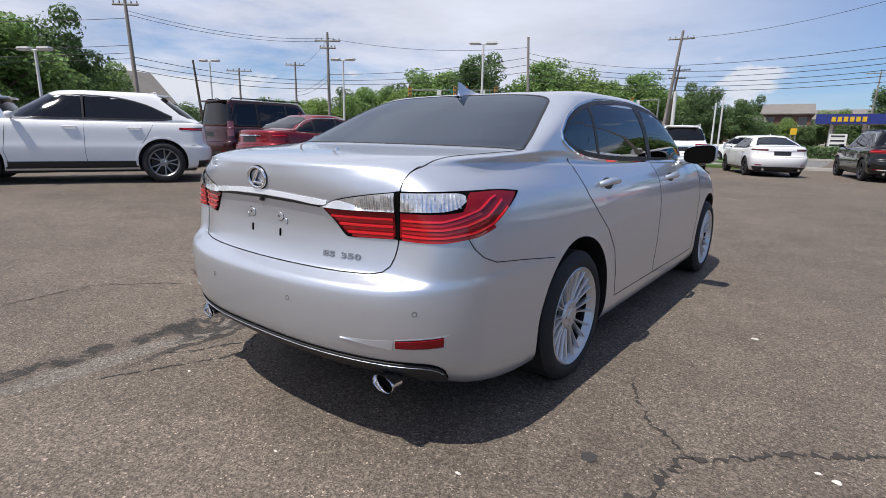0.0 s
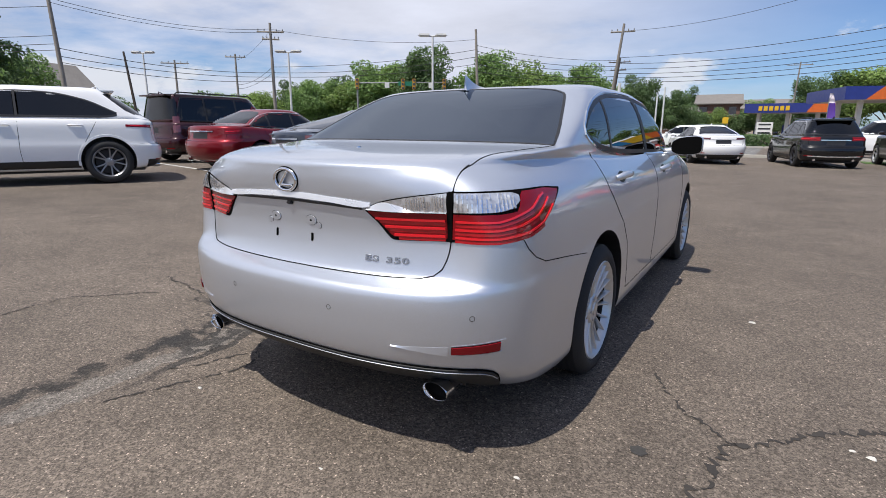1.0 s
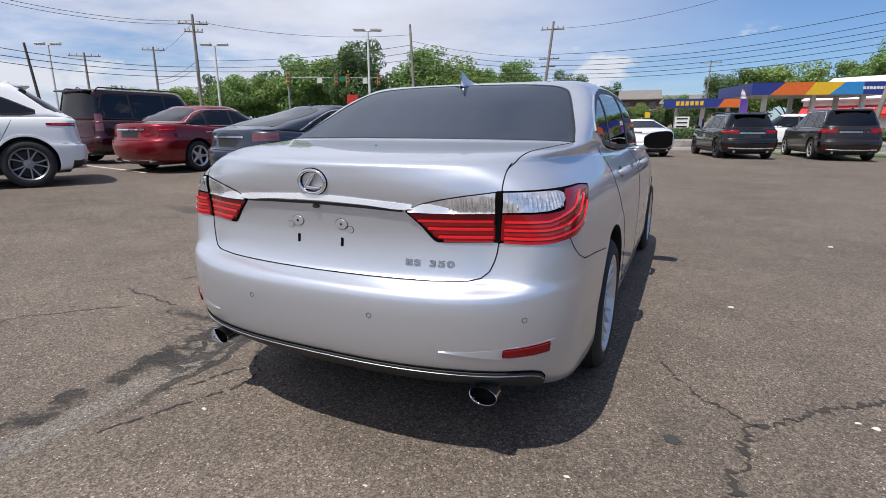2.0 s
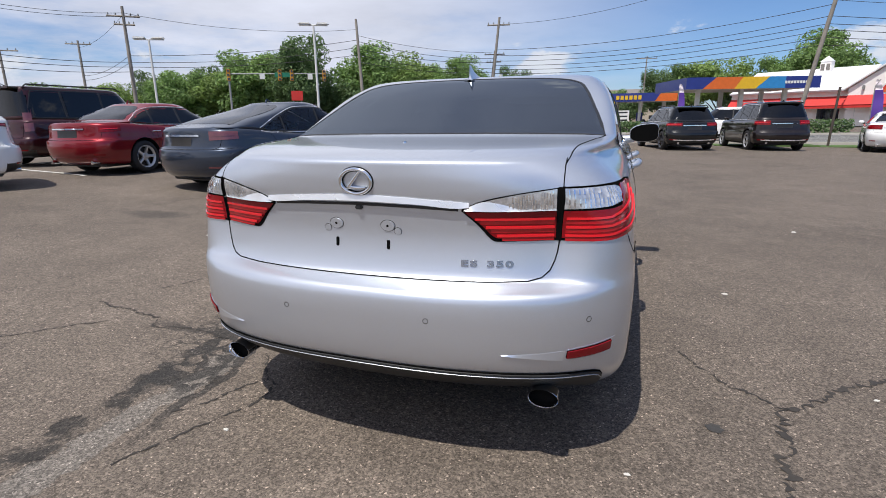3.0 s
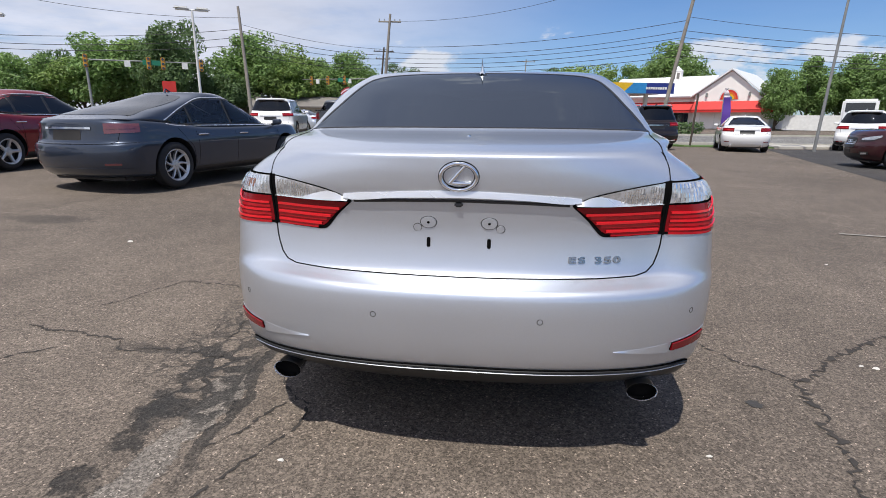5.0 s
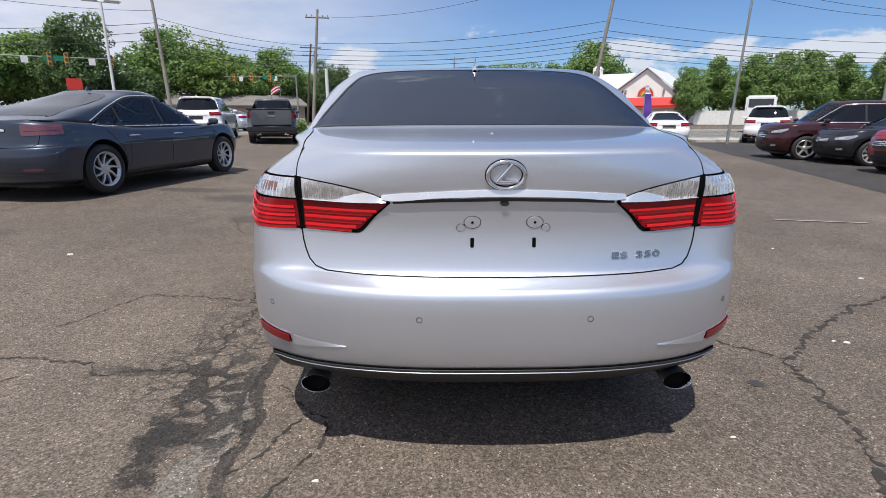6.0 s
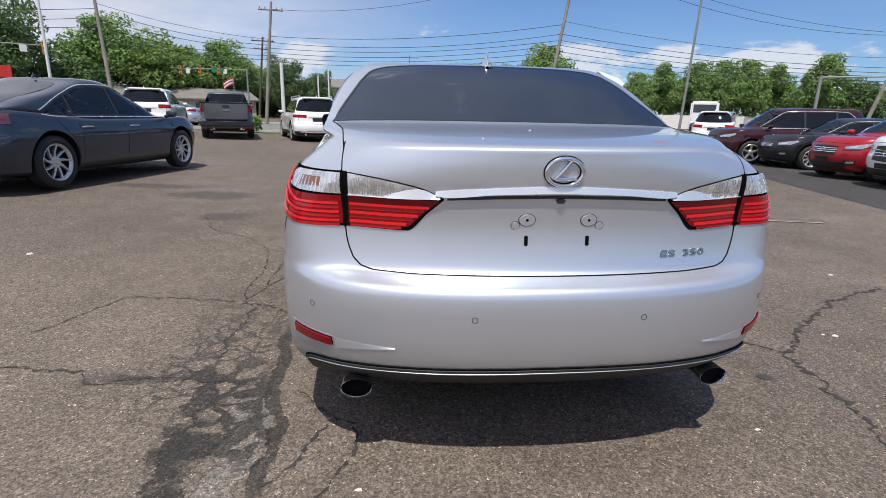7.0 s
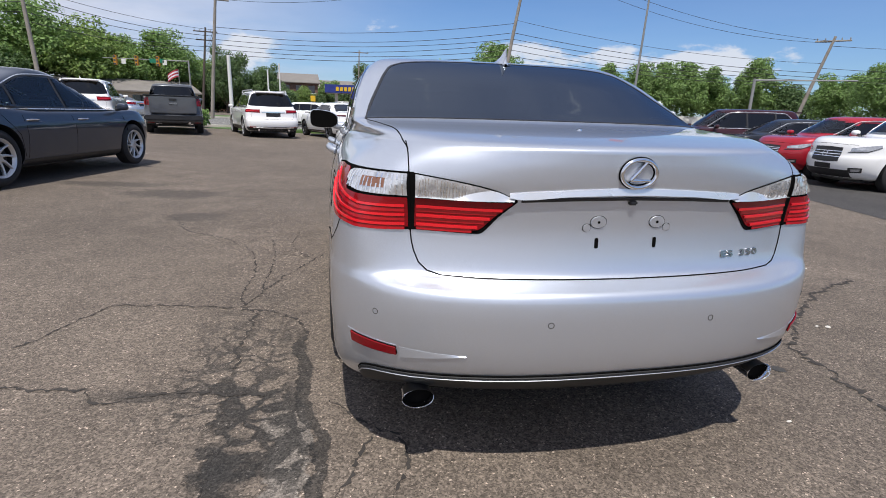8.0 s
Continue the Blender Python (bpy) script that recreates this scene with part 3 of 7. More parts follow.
def hero():
    L = 4.92
    car = tagged(empty("saloon_car", pose(0, 0, 0)), "clean silver metallic saloon with chrome boot strip and dark tinted windows", "car")

    def zk(r, s, f, q=None):
        return [(0, r), (0.9, r if q is None else q), (2.0, s), (3.3, s), (4.2, (s + f) / 2), (L, f)]

    rb, fr = (0.055, 0.45, 2.9), (0.12, 0.55, 2.4)
    gl = (0.05, 0.24, 5.0)
    def low(r, q, sill, f):
        return [(0, r), (0.30, r - 0.005), (0.50, r * 0.55 + q * 0.45), (0.80, q), (2.0, sill), (3.3, sill), (4.2, (sill + f) / 2), (L, f)]

    levels = [
        (0.185, 0.72, 0.46, L - 0.35, rb, fr),
        (low(0.262, 0.205, 0.19, 0.19), 0.862, 0.185, L - 0.16, rb, fr, 0.115),
        (low(0.300, 0.232, 0.215, 0.22), 0.886, 0.115, L - 0.08, rb, fr, 0.055),
        (low(0.345, 0.265, 0.25, 0.30), 0.899, 0.070, L - 0.03, rb, fr, 0.020),
        (low(0.385, 0.320, 0.30, 0.34), 0.906, 0.040, L - 0.01, rb, fr, 0.006),
        (zk(0.44, 0.42, 0.42), 0.910, 0.019, L, rb, fr),
        (zk(0.52, 0.54, 0.52), 0.914, 0.005, L, rb, fr),
        (zk(0.60, 0.66, 0.60), 0.915, 0.0, L - 0.01, rb, fr),
        (zk(0.648, 0.74, 0.655), 0.914, 0.0, L - 0.03, rb, fr, 0.003),
        (zk(0.672, 0.77, 0.68), 0.913, 0.001, L - 0.04, rb, fr, 0.013),
        (zk(0.688, 0.79, 0.70), 0.911, 0.003, L - 0.05, rb, fr, 0.042),
        (zk(0.705, 0.825, 0.725), 0.908, 0.004, L - 0.08, rb, fr, 0.078),
        (zk(0.76, 0.875, 0.75, 0.79), 0.903, 0.008, L - 0.11, rb, fr, 0.093),
        (zk(0.84, 0.915, 0.775, 0.87), 0.895, 0.014, L - 0.14, rb, fr, 0.095),
        (zk(0.92, 0.95, 0.80, 0.93), 0.884, 0.022, L - 0.18, rb, fr, 0.079),
        (zk(0.985, 0.980, 0.82, 0.985), 0.871, 0.034, L - 0.22, rb, fr, 0.053, 0.012),
        (zk(1.045, 1.010, 0.835, 1.03), 0.852, 0.052, L - 0.27, rb, fr, 0.030, 0.055),
        (zk(1.082, 1.034, 0.845, 1.065), 0.834, 0.072, L - 0.33, rb, fr, 0.010, 0.100),
        (zk(1.096, 1.046, 0.850, 1.083), 0.824, 0.098, L - 0.38, rb, fr, 0.0, 0.110),
        (zk(1.106, 1.056, 0.857, 1.093), 0.813, 0.150, L - 0.45, (0.05, 0.40, 3.0), fr, 0.0, 0.100),
        ([(0.0, 1.120), (0.5, 1.120), (1.0, 1.108), (2.0, 1.062), (3.3, 1.03), (L, 0.88)], 0.806, 0.30, L - 0.65, (0.05, 0.36, 3.2), (0.14, 0.6, 2.4), 0.0, 0.050),
        ([(0.78, 1.150), (1.5, 1.125), (2.2, 1.085), (3.3, 1.040), (3.9, 1.00)], 0.804, 0.79, 3.92, gl, (0.25, 0.4, 3.0), 0.0, 0.020),
        ([(0.9, 1.180), (1.5, 1.165), (2.2, 1.145), (3.3, 1.115), (3.9, 1.07)], 0.794, 0.865, 3.84, gl, (0.25, 0.4, 3.0)),
        ([(1.0, 1.262), (1.6, 1.258), (3.0, 1.24), (3.6, 1.20)], 0.772, 1.045, 3.58, gl, (0.22, 0.4, 3.0)),
        ([(1.2, 1.335), (1.6, 1.350), (2.8, 1.350), (3.4, 1.32)], 0.734, 1.205, 3.32, gl, (0.20, 0.4, 3.0)),
        ([(1.3, 1.388), (2.0, 1.415), (2.8, 1.414), (3.2, 1.385)], 0.692, 1.335, 3.12, gl, (0.16, 0.4, 3.0)),
        ([(1.4, 1.422), (2.0, 1.452), (2.6, 1.452), (3.1, 1.42)], 0.645, 1.430, 2.98, gl, (0.14, 0.4, 3.0)),
        ([(1.5, 1.440), (2.0, 1.472), (2.6, 1.473), (3.0, 1.44)], 0.565, 1.50, 2.86, (0.05, 0.24, 4.0), (0.12, 0.4, 3.0)),
        ([(1.6, 1.455), (2.1, 1.484), (2.9, 1.465)], 0.41, 1.64, 2.70, (0.05, 0.25, 3.4), (0.1, 0.35, 3.0)),
        ([(1.8, 1.470), (2.2, 1.490), (2.9, 1.476)], 0.20, 1.86, 2.56, (0.03, 0.15, 2.5), (0.05, 0.2, 2.5)),
        (1.492, 0.04, 2.1, 2.4, (0.0, 0.05, 2), (0.0, 0.05, 2)),
    ]
    sk = Shell(levels, L, (26, 80, 12, 4))
    hubs, R = (1.235, 4.075), 0.330

    # window outlines on the side: bottom edge and top edge along y
    dlo_b = [(1.20, 1.205), (1.28, 1.160), (1.45, 1.122), (1.84, 1.092), (2.42, 1.075), (3.60, 1.040)]
    dlo_t = [(1.20, 1.212), (1.31, 1.283), (1.52, 1.353), (1.84, 1.400), (2.23, 1.411), (2.70, 1.376), (3.02, 1.308), (3.32, 1.198), (3.60, 1.045)]
    rg_b = [(0.0, 0.815), (0.30, 0.822), (0.55, 0.840), (0.750, 0.880)]
    rg_t = [(0.0, 1.462), (0.30, 1.457), (0.52, 1.440), (0.600, 1.40), (0.640, 1.30), (0.685, 1.15), (0.728, 1.0), (0.750, 0.886)]
    ws_b = [(-0.70, 1.08), (0, 1.07), (0.70, 1.08)]
    ws_t = [(-0.70, 1.10), (-0.62, 1.32), (-0.55, 1.40), (0, 1.42), (0.55, 1.40), (0.62, 1.32), (0.70, 1.10)]
    me = cut_body(sk, [(h, R + 0.008) for h in hubs], 0.396, [("side", dlo_b, dlo_t, 0.022), ("top", rg_b, rg_t, 0.02), ("front", ws_b, ws_t, 0.02)], 0.93)
    part_me("body", me, [M["silver"], M["plastic"]], car, "silver metallic painted body", sharp=32)
    add_wheels(car, hubs, 0.808, R, 0.246, 0.215, "twin", M["alloy"])

    # cabin: dark floor tub and seats
    part("cabin_tub", B(box, -0.70, 0.95, 0.22, 0.70, 3.6, 0.30, 0.02), M["fabric"], car)
    part("parcel_shelf", B(box, -0.60, 1.02, 1.02, 0.60, 1.45, 1.05, 0.01), M["fabric"], car)
    part("dashboard", B(box, -0.66, 3.25, 0.75, 0.66, 3.62, 0.98, 0.06), M["fabric"], car)
    seats(car, ((1.62, (-0.36, 0.36)), (2.55, (-0.36, 0.36))), 0.40, 0.24)

    # rear glass: a black band round the sheet, then the sheet
    full_b = [(-h, v) for h, v in rg_b[:0:-1]] + rg_b
    full_t = [(-h, v) for h, v in rg_t[:0:-1]] + rg_t
    part("rear_window", sk.strip("top", full_b, full_t, nh=60, nv=26, off=0.001, depth=0.01), M["rear_glass"], car, "dark tinted rear window")
    for s in (1, -1):
        part("window_seal", sk.ribbon("top", [(h, v) for h, v in smooth_curve(rg_t)], 0.016, s, 0.0025), M["plastic"], car)
        part("window_seal", sk.ribbon("top", smooth_curve(rg_b), 0.012, s, 0.0025), M["plastic"], car)
    part("windscreen", sk.strip("front", ws_b, ws_t, nh=40, nv=12, off=0.002, depth=0.01), M["tint"], car)

    # side windows in three panes, with chrome rim and dark pillars
    for s in (1, -1):
        for y0, y1 in ((1.215, 1.60), (1.63, 2.42), (2.48, 3.58)):
            bb = [(h, v) for h, v in smooth_curve(dlo_b, 120) if y0 - 0.02 <= h <= y1 + 0.02]
            tt = [(h, v) for h, v in smooth_curve(dlo_t, 120) if y0 - 0.02 <= h <= y1 + 0.02]
            part("side_window", sk.strip("side", bb, tt, s, nh=30, nv=9, off=0.001, depth=0.008), M["tint"], car, "dark tinted side window")
        for y0, wdt in ((1.615, 0.035), (2.45, 0.085)):
            tt, bb = float(pchip(*zip(*dlo_t), y0)), float(pchip(*zip(*dlo_b), y0))
            lean = 0.06 if y0 > 2 else 0.0
            part("window_pillar", sk.ribbon("side", [(y0 + lean, bb), (y0 - lean, tt)], wdt, s, 0.004), M["plastic"], car)
        loop = smooth_curve(dlo_b, 50) + smooth_curve(dlo_t, 70)[::-1]
        part("window_seal", sk.ribbon("side", loop, 0.030, s, 0.0022), M["plastic"], car)
        top2 = [(h, v + 0.018) for h, v in smooth_curve(dlo_t, 70)]
        bot2 = [(h, v - 0.018) for h, v in smooth_curve(dlo_b, 50)]
        part("window_trim", sk.ribbon("side", bot2 + top2[::-1] + [bot2[0]], 0.013, s, 0.006), M["chrome"], car, "chrome window trim")

        # panel gaps along the side
        part("door_gap", sk.ribbon("side", [(1.23, 1.105), (1.28, 1.00), (1.34, 0.92), (1.43, 0.84), (1.57, 0.73), (1.685, 0.60), (1.74, 0.45), (1.763, 0.315)], 0.005, s), M["gap"], car)
        part("door_gap", sk.ribbon("side", [(2.47, 1.05), (2.51, 0.80), (2.50, 0.50), (2.48, 0.315)], 0.005, s), M["gap"], car)
        part("door_gap", sk.ribbon("side", [(3.60, 1.02), (3.64, 0.80), (3.62, 0.55), (3.56, 0.315)], 0.005, s), M["gap"], car)
        part("sill_gap", sk.ribbon("side", [(1.763, 0.315), (3.56, 0.305)], 0.005, s), M["gap"], car)
        part("bumper_gap", sk.ribbon("tailcorner", [(57.0, 0.856), (59.0, 0.805), (61.4, 0.770), (65.4, 0.742)], 0.004, s), M["gap"], car)
        part("bumper_gap", sk.ribbon("side", [(0.485, 0.742), (0.70, 0.716), (0.95, 0.682)], 0.004, s), M["gap"], car)
        part("fuel_flap_gap", sk.ribbon("side", [(0.80, 0.80), (0.80, 0.93), (0.95, 0.93), (0.95, 0.80), (0.80, 0.80)], 0.004, s), M["gap"], car) if s < 0 else None
        # door handles; a flat dark oval paints the shade in each cup
        for y in (1.60, 2.76):
            z = 0.968 if y < 2 else 0.945
            m = sk.spot("side", y, z, s)
            cup = bmesh.new()
            oval(cup, 0.07, 0.032, 0.0, 0.002, 28, m)
            part("handle_cup_shade", cup, M["satin"], car)
            bm = bmesh.new()
            pts = [(-0.115, 0, 0.0), (-0.10, 0, 0.022), (-0.05, 0.003, 0.036), (0.05, 0.003, 0.036), (0.10, 0, 0.022), (0.115, 0, 0.0)]
            tube(bm, pts, [0.014, 0.017, 0.018, 0.018, 0.017, 0.014], 12)
            bmesh.ops.transform(bm, matrix=m, verts=bm.verts[:])
            part("door_handle", bm, M["silver"], car)
        # mirrors
        bm = bmesh.new()
        r = bmesh.ops.create_uvsphere(bm, u_segments=28, v_segments=16, radius=1.0)
        for v in bm.verts:
            x, y, z = v.co
            x, z = math.copysign(abs(x) ** 0.45, x), math.copysign(abs(z) ** 0.45, z)
            k = 1.0 - 0.35 * max(0, -x) ** 2
            v.co = Vector((0.972 + 0.112 * x, 3.20 + (0.085 * y if y > 0 else 0.045 * y), 1.095 + 0.072 * z * k + 0.008 * x))
            v.co.x *= s
        mirror = part("mirror", bm, M["silver"], car, "silver door mirror with blackened glass")
        # mirror face: flat black stands in for the dark reflection in the glass
        bm = bmesh.new()
        rim = [(math.copysign(abs(math.cos(a)) ** 0.45, math.cos(a)), math.copysign(abs(math.sin(a)) ** 0.45, math.sin(a))) for a in np.linspace(0, 2 * math.pi, 36, endpoint=False)]
        near_v = [bm.verts.new((s * (0.972 + 0.106 * p), 3.146, 1.095 + 0.067 * q * (1.0 - 0.35 * max(0, -p) ** 2) + 0.008 * p)) for p, q in rim]
        far_v = [bm.verts.new(v.co + Vector((0, 0.022, 0))) for v in near_v]
        bm.faces.new(near_v)
        for k in range(36):
            bm.faces.new((near_v[k], near_v[(k + 1) % 36], far_v[(k + 1) % 36], far_v[k]))
        part("mirror_glass", bm, M["gap"], mirror, "mirror glass with its dark reflection painted as flat black")
        bm = bmesh.new()
        tube(bm, [(s * 0.80, 3.24, 1.035), (s * 0.90, 3.22, 1.052)], [0.04, 0.03], 10)
        part("mirror_stalk", bm, M["silver"], mirror)

        # tail lamps: inner half on the lid, outer half on the wing
        in_b = [(0.355, 0.930), (0.402, 0.888), (0.464, 0.8305), (0.55, 0.8325), (0.655, 0.8345)]
        in_t = [(0.355, 0.936), (0.42, 0.9645), (0.52, 0.9865), (0.655, 1.006)]
        lamp = part("tail_lamp", sk.strip("rear", in_b, in_t, s, 30, 10, 0.002, 0.01), M["gap"], car, "red and clear tail lamp on the boot lid")
        red_t = [(0.368, 0.928), (0.46, 0.929), (0.645, 0.931)]
        red_b = [(0.368, 0.925), (0.411, 0.891), (0.472, 0.841), (0.55, 0.842), (0.645, 0.844)]
        part("red_lens", sk.strip("rear", red_b, red_t, s, 24, 8, 0.004, 0.002), M["lampred"], lamp, "red lens")
        cl_b = [(0.365, 0.936), (0.46, 0.934), (0.645, 0.936)]
        cl_t = [(0.365, 0.940), (0.42, 0.961), (0.52, 0.983), (0.645, 1.001)]
        part("clear_lens", sk.strip("rear", cl_b, cl_t, s, 24, 6, 0.004, 0.002), M["lampclear"], lamp, "clear lens")
        part("chrome_fin", sk.strip("rear", cl_b, [(0.365, 0.940), (0.43, 0.963), (0.50, 0.950), (0.54, 0.938), (0.645, 0.9365)], s, 24, 4, 0.005, 0.002, lean=0.010), M["trimchrome"], lamp, "chrome fin")
        for k in range(3):
            z = 0.9065 - 0.0275 * k
            h0 = 0.397 + 0.034 * k
            part("light_bar", sk.ribbon("rear", [(h0, z - 0.001), (0.640, z + 0.001)], 0.0095, s, 0.009), M["lampbright"], lamp)
            part("bar_glow", sk.ribbon("rear", [(h0 + 0.016, z - 0.012), (0.640, z - 0.010)], 0.014, s, 0.0055), M["lampmid"], lamp)
        flutes(sk, "rear", lamp, s, [0.505 + 0.0085 * k for k in range(16)], lambda h: 0.938 + 0.006 * max(0.0, (0.56 - h) / 0.05), lambda h: float(pchip((0.42, 0.52, 0.645), (0.961, 0.983, 1.000), h)) - 0.003, 0.0072)
        # outer half
        ob_b = [(43.0, 0.834), (50, 0.835), (56, 0.844), (62, 0.869), (68, 0.910), (73, 0.957), (76.0, 0.988)]
        ob_t = [(43.0, 1.007), (55, 1.008), (66, 1.006), (76.0, 0.994)]
        lamp2 = part("tail_lamp", sk.strip("tailcorner", ob_b, ob_t, s, 40, 10, 0.002, 0.01), M["gap"], car, "red and clear wrap-round tail lamp")
        part("red_lens", sk.strip("tailcorner", [(44.0, 0.843), (50, 0.844), (56, 0.853), (62, 0.878), (68, 0.918), (71.5, 0.950), (74.3, 0.982)], [(44.0, 0.931), (52, 0.933), (56.5, 0.940), (58.5, 1.000), (66, 1.000), (74.3, 0.989)], s, 40, 8, 0.004, 0.002), M["lampred"], lamp2, "red lens")
        part("clear_lens", sk.strip("tailcorner", [(44.0, 0.937), (52, 0.941), (55, 0.950), (57.4, 0.972)], [(44.0, 1.001), (52, 1.001), (56, 0.999), (57.4, 0.990)], s, 20, 6, 0.004, 0.002), M["lampclear"], lamp2, "clear lens")
        if s < 0:
            part("amber_bulb", sk.strip("tailcorner", [(47.6, 0.957), (52.4, 0.957)], [(47.6, 0.985), (52.4, 0.985)], s, 8, 4, 0.0055, 0.002), M["amber"], lamp2)
        flutes(sk, "tailcorner", lamp2, s, [44.7 + 0.85 * k for k in range(14)], lambda h: 0.940 + 0.010 * max(0.0, (h - 52) / 4), lambda h: 0.998 - 0.008 * max(0.0, (h - 54) / 2), 0.0090)
        for k in range(3):
            z = 0.9065 - 0.0275 * k
            e = 58 + 2.0 * k
            part("light_bar", sk.ribbon("tailcorner", [(44.5, z), (52, z + 0.001), (e - 3, z + 0.012), (e + 2.5, z + 0.036), (e + 6.0, z + 0.068), (e + 8.0, min(z + 0.088, 0.984))], 0.0090, s, 0.008), M["lampbright"], lamp2)
            part("bar_glow", sk.ribbon("tailcorner", [(44.5, z - 0.012), (52, z - 0.011), (e - 2.4, z + 0.001), (e + 3.0, z + 0.024)], 0.014, s, 0.0050), M["lampmid"], lamp2)
        # reflectors, creases and sensors of the bumper
        rb2 = [(42.9, 0.459), (48, 0.461), (52.2, 0.465)]
        rt2 = [(42.9, 0.484), (48, 0.491), (52.2, 0.497)]
        part("reflector_cove", sk.strip("tailcorner", [(42.8, 0.449), (53.4, 0.456)], [(42.8, 0.489), (53.4, 0.504)], s, 16, 5, 0.0012, 0.004), M["silver"], car)
        part("reflector_gap", sk.ribbon("tailcorner", rb2 + rt2[::-1] + [rb2[0]], 0.004, s, 0.004), M["gap"], car)
        part("reflector", sk.strip("tailcorner", rb2, rt2, s, 16, 5, 0.008, 0.004), M["lampred"], car, "red bumper reflector")
        part("bumper_crease", sk.strip("tailcorner", [(31.0, 0.4755), (37, 0.462), (42.3, 0.450)], [(31.0, 0.4765), (37, 0.480), (42.3, 0.486)], s, 14, 4, 0.0005, 0.004, lean=0.0035), M["silver"], car)
        part("reflector_lip", sk.ribbon("tailcorner", [(43.8, 0.453), (48, 0.455), (52.6, 0.459)], 0.005, s, 0.005), M["silver"], car)
        for mode, h, v in (("rear", 0.265, 0.585), ("tailcorner", 46.5, 0.590)):
            bm = bmesh.new()
            oval_ring(bm, 0.0088, 0.0088, 0.0011, 0.0003, 0.0010, 20, sk.spot(mode, h, v, s))
            part("parking_sensor", bm, M["satin"], car)
        # exhaust tip: rounded oval pipe with a dark bore
        pipe = bmesh.new()
        prof = ((0.205, 0.047), (0.160, 0.0495), (0.149, 0.0512), (0.147, 0.050), (0.150, 0.0475), (0.20, 0.0455))
        rings = []
        for y, r in prof:
            rings.append([pipe.verts.new((s * 0.632 + 1.02 * r * math.cos(a), y + 0.02 * s * 0 - 0.10 * (r * math.sin(a)), 0.295 + 0.72 * r * math.sin(a))) for a in np.linspace(0, 2 * math.pi, 32, endpoint=False)])
        for a, b in zip(rings, rings[1:]):
            for k in range(32):
                pipe.faces.new((a[k], a[(k + 1) % 32], b[(k + 1) % 32], b[k]))
        ex = part("exhaust_tip", pipe, M["chrome"], car, "oval chrome exhaust tip")
        bm = bmesh.new()
        oval(bm, 0.048, 0.0338, 0, 0.001, 28, Matrix.Translation((s * 0.632, 0.185, 0.293)) @ Matrix.Rotation(radians(90), 4, "X"))
        part("exhaust_bore", bm, M["gap"], ex)
        part("exhaust_pipe", B(tube, [(s * 0.632, 0.19, 0.295), (s * 0.60, 0.7, 0.27)], 0.033, 14), M["plastic"], ex)
        # lid gaps between lamp and rear glass
        part("lid_gap", sk.ribbon("rear", [(0.664, 1.006), (0.663, 1.045), (0.661, 1.072), (0.660, 1.090)], 0.0045, s), M["gap"], car)
        part("lid_gap", sk.ribbon("top", [(0.660, 0.262), (0.666, 0.32), (0.682, 0.50), (0.718, 0.72), (0.756, 0.88)], 0.0045, s), M["gap"], car)
        part("lid_gap", sk.ribbon("rear", [(0.658, 0.832), (0.665, 1.008)], 0.008, s, 0.006), M["gap"], car)
        part("lid_gap", sk.ribbon("rear", [(0.0, 0.700), (0.45, 0.702), (0.57, 0.705), (0.610, 0.715), (0.634, 0.737), (0.647, 0.770), (0.654, 0.800), (0.657, 0.832)], 0.0048, s, 0.0015), M["gap"], car)
        # plate pads, slots and screw holes
        m = sk.spot("rear", 0.098, 0.872, s)
        pad = bmesh.new()
        oval(pad, 0.026, 0.019, 0.0, 0.004, 24, m)
        oval(pad, 0.013, 0.012, 0.0, 0.003, 20, m @ Matrix.Translation((s * 0.036, -0.018, 0)))
        p = part("plate_pad", pad, M["silver"], car)
        rim = bmesh.new()
        oval_ring(rim, 0.0268, 0.0198, 0.0009, 0.0, 0.0012, 30, m)
        oval_ring(rim, 0.0138, 0.0128, 0.0008, 0.0, 0.0012, 24, m @ Matrix.Translation((s * 0.036, -0.018, 0)))
        part("pad_rim", rim, M["satin"], p)
        hole = bmesh.new()
        oval(hole, 0.0045, 0.0045, 0.004, 0.005, 12, m)
        part("screw_hole", hole, M["gap"], p)
        m = sk.spot("rear", 0.098, 0.806, s)
        slot = bmesh.new()
        box(slot, -0.006, -0.016, -0.004, 0.006, 0.016, 0.003, 0.002)
        bmesh.ops.transform(slot, matrix=m, verts=slot.verts[:])
        part("plate_slot", slot, M["gap"], car)

    # chrome strip across the lid, with a black ribbon painted as the shadow below it
    part("chrome_strip", sk.strip("rear", [(-0.38, 0.947), (-0.345, 0.942), (-0.2, 0.954), (0, 0.959), (0.2, 0.954), (0.345, 0.943), (0.38, 0.947)], [(-0.38, 0.957), (-0.30, 0.964), (0, 0.977), (0.30, 0.964), (0.38, 0.957)], 1, 60, 6, 0.004, 0.004, lean=0.008), M["trimchrome"], car, "bright chrome strip across the boot lid")
    part("strip_shadow_gap", sk.ribbon("rear", [(-0.345, 0.935), (-0.2, 0.942), (0, 0.946), (0.2, 0.942), (0.345, 0.935)], 0.010, 1, 0.005), M["plastic"], car)
    bm = bmesh.new()
    box(bm, -0.013, 0.086, 0.926, 0.013, 0.12, 0.940, 0.004)
    part("reversing_camera", bm, M["plastic"], car)
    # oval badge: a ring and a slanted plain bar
    m = sk.spot("rear", 0.0, 1.022)
    bm = bmesh.new()
    loop = [(0.056 * math.cos(a), 0.041 * math.sin(a), 0.006) for a in np.linspace(0, 2 * math.pi, 49)]
    tube(bm, loop, 0.0062, 10, False)
    bmesh.ops.transform(bm, matrix=m, verts=bm.verts[:])
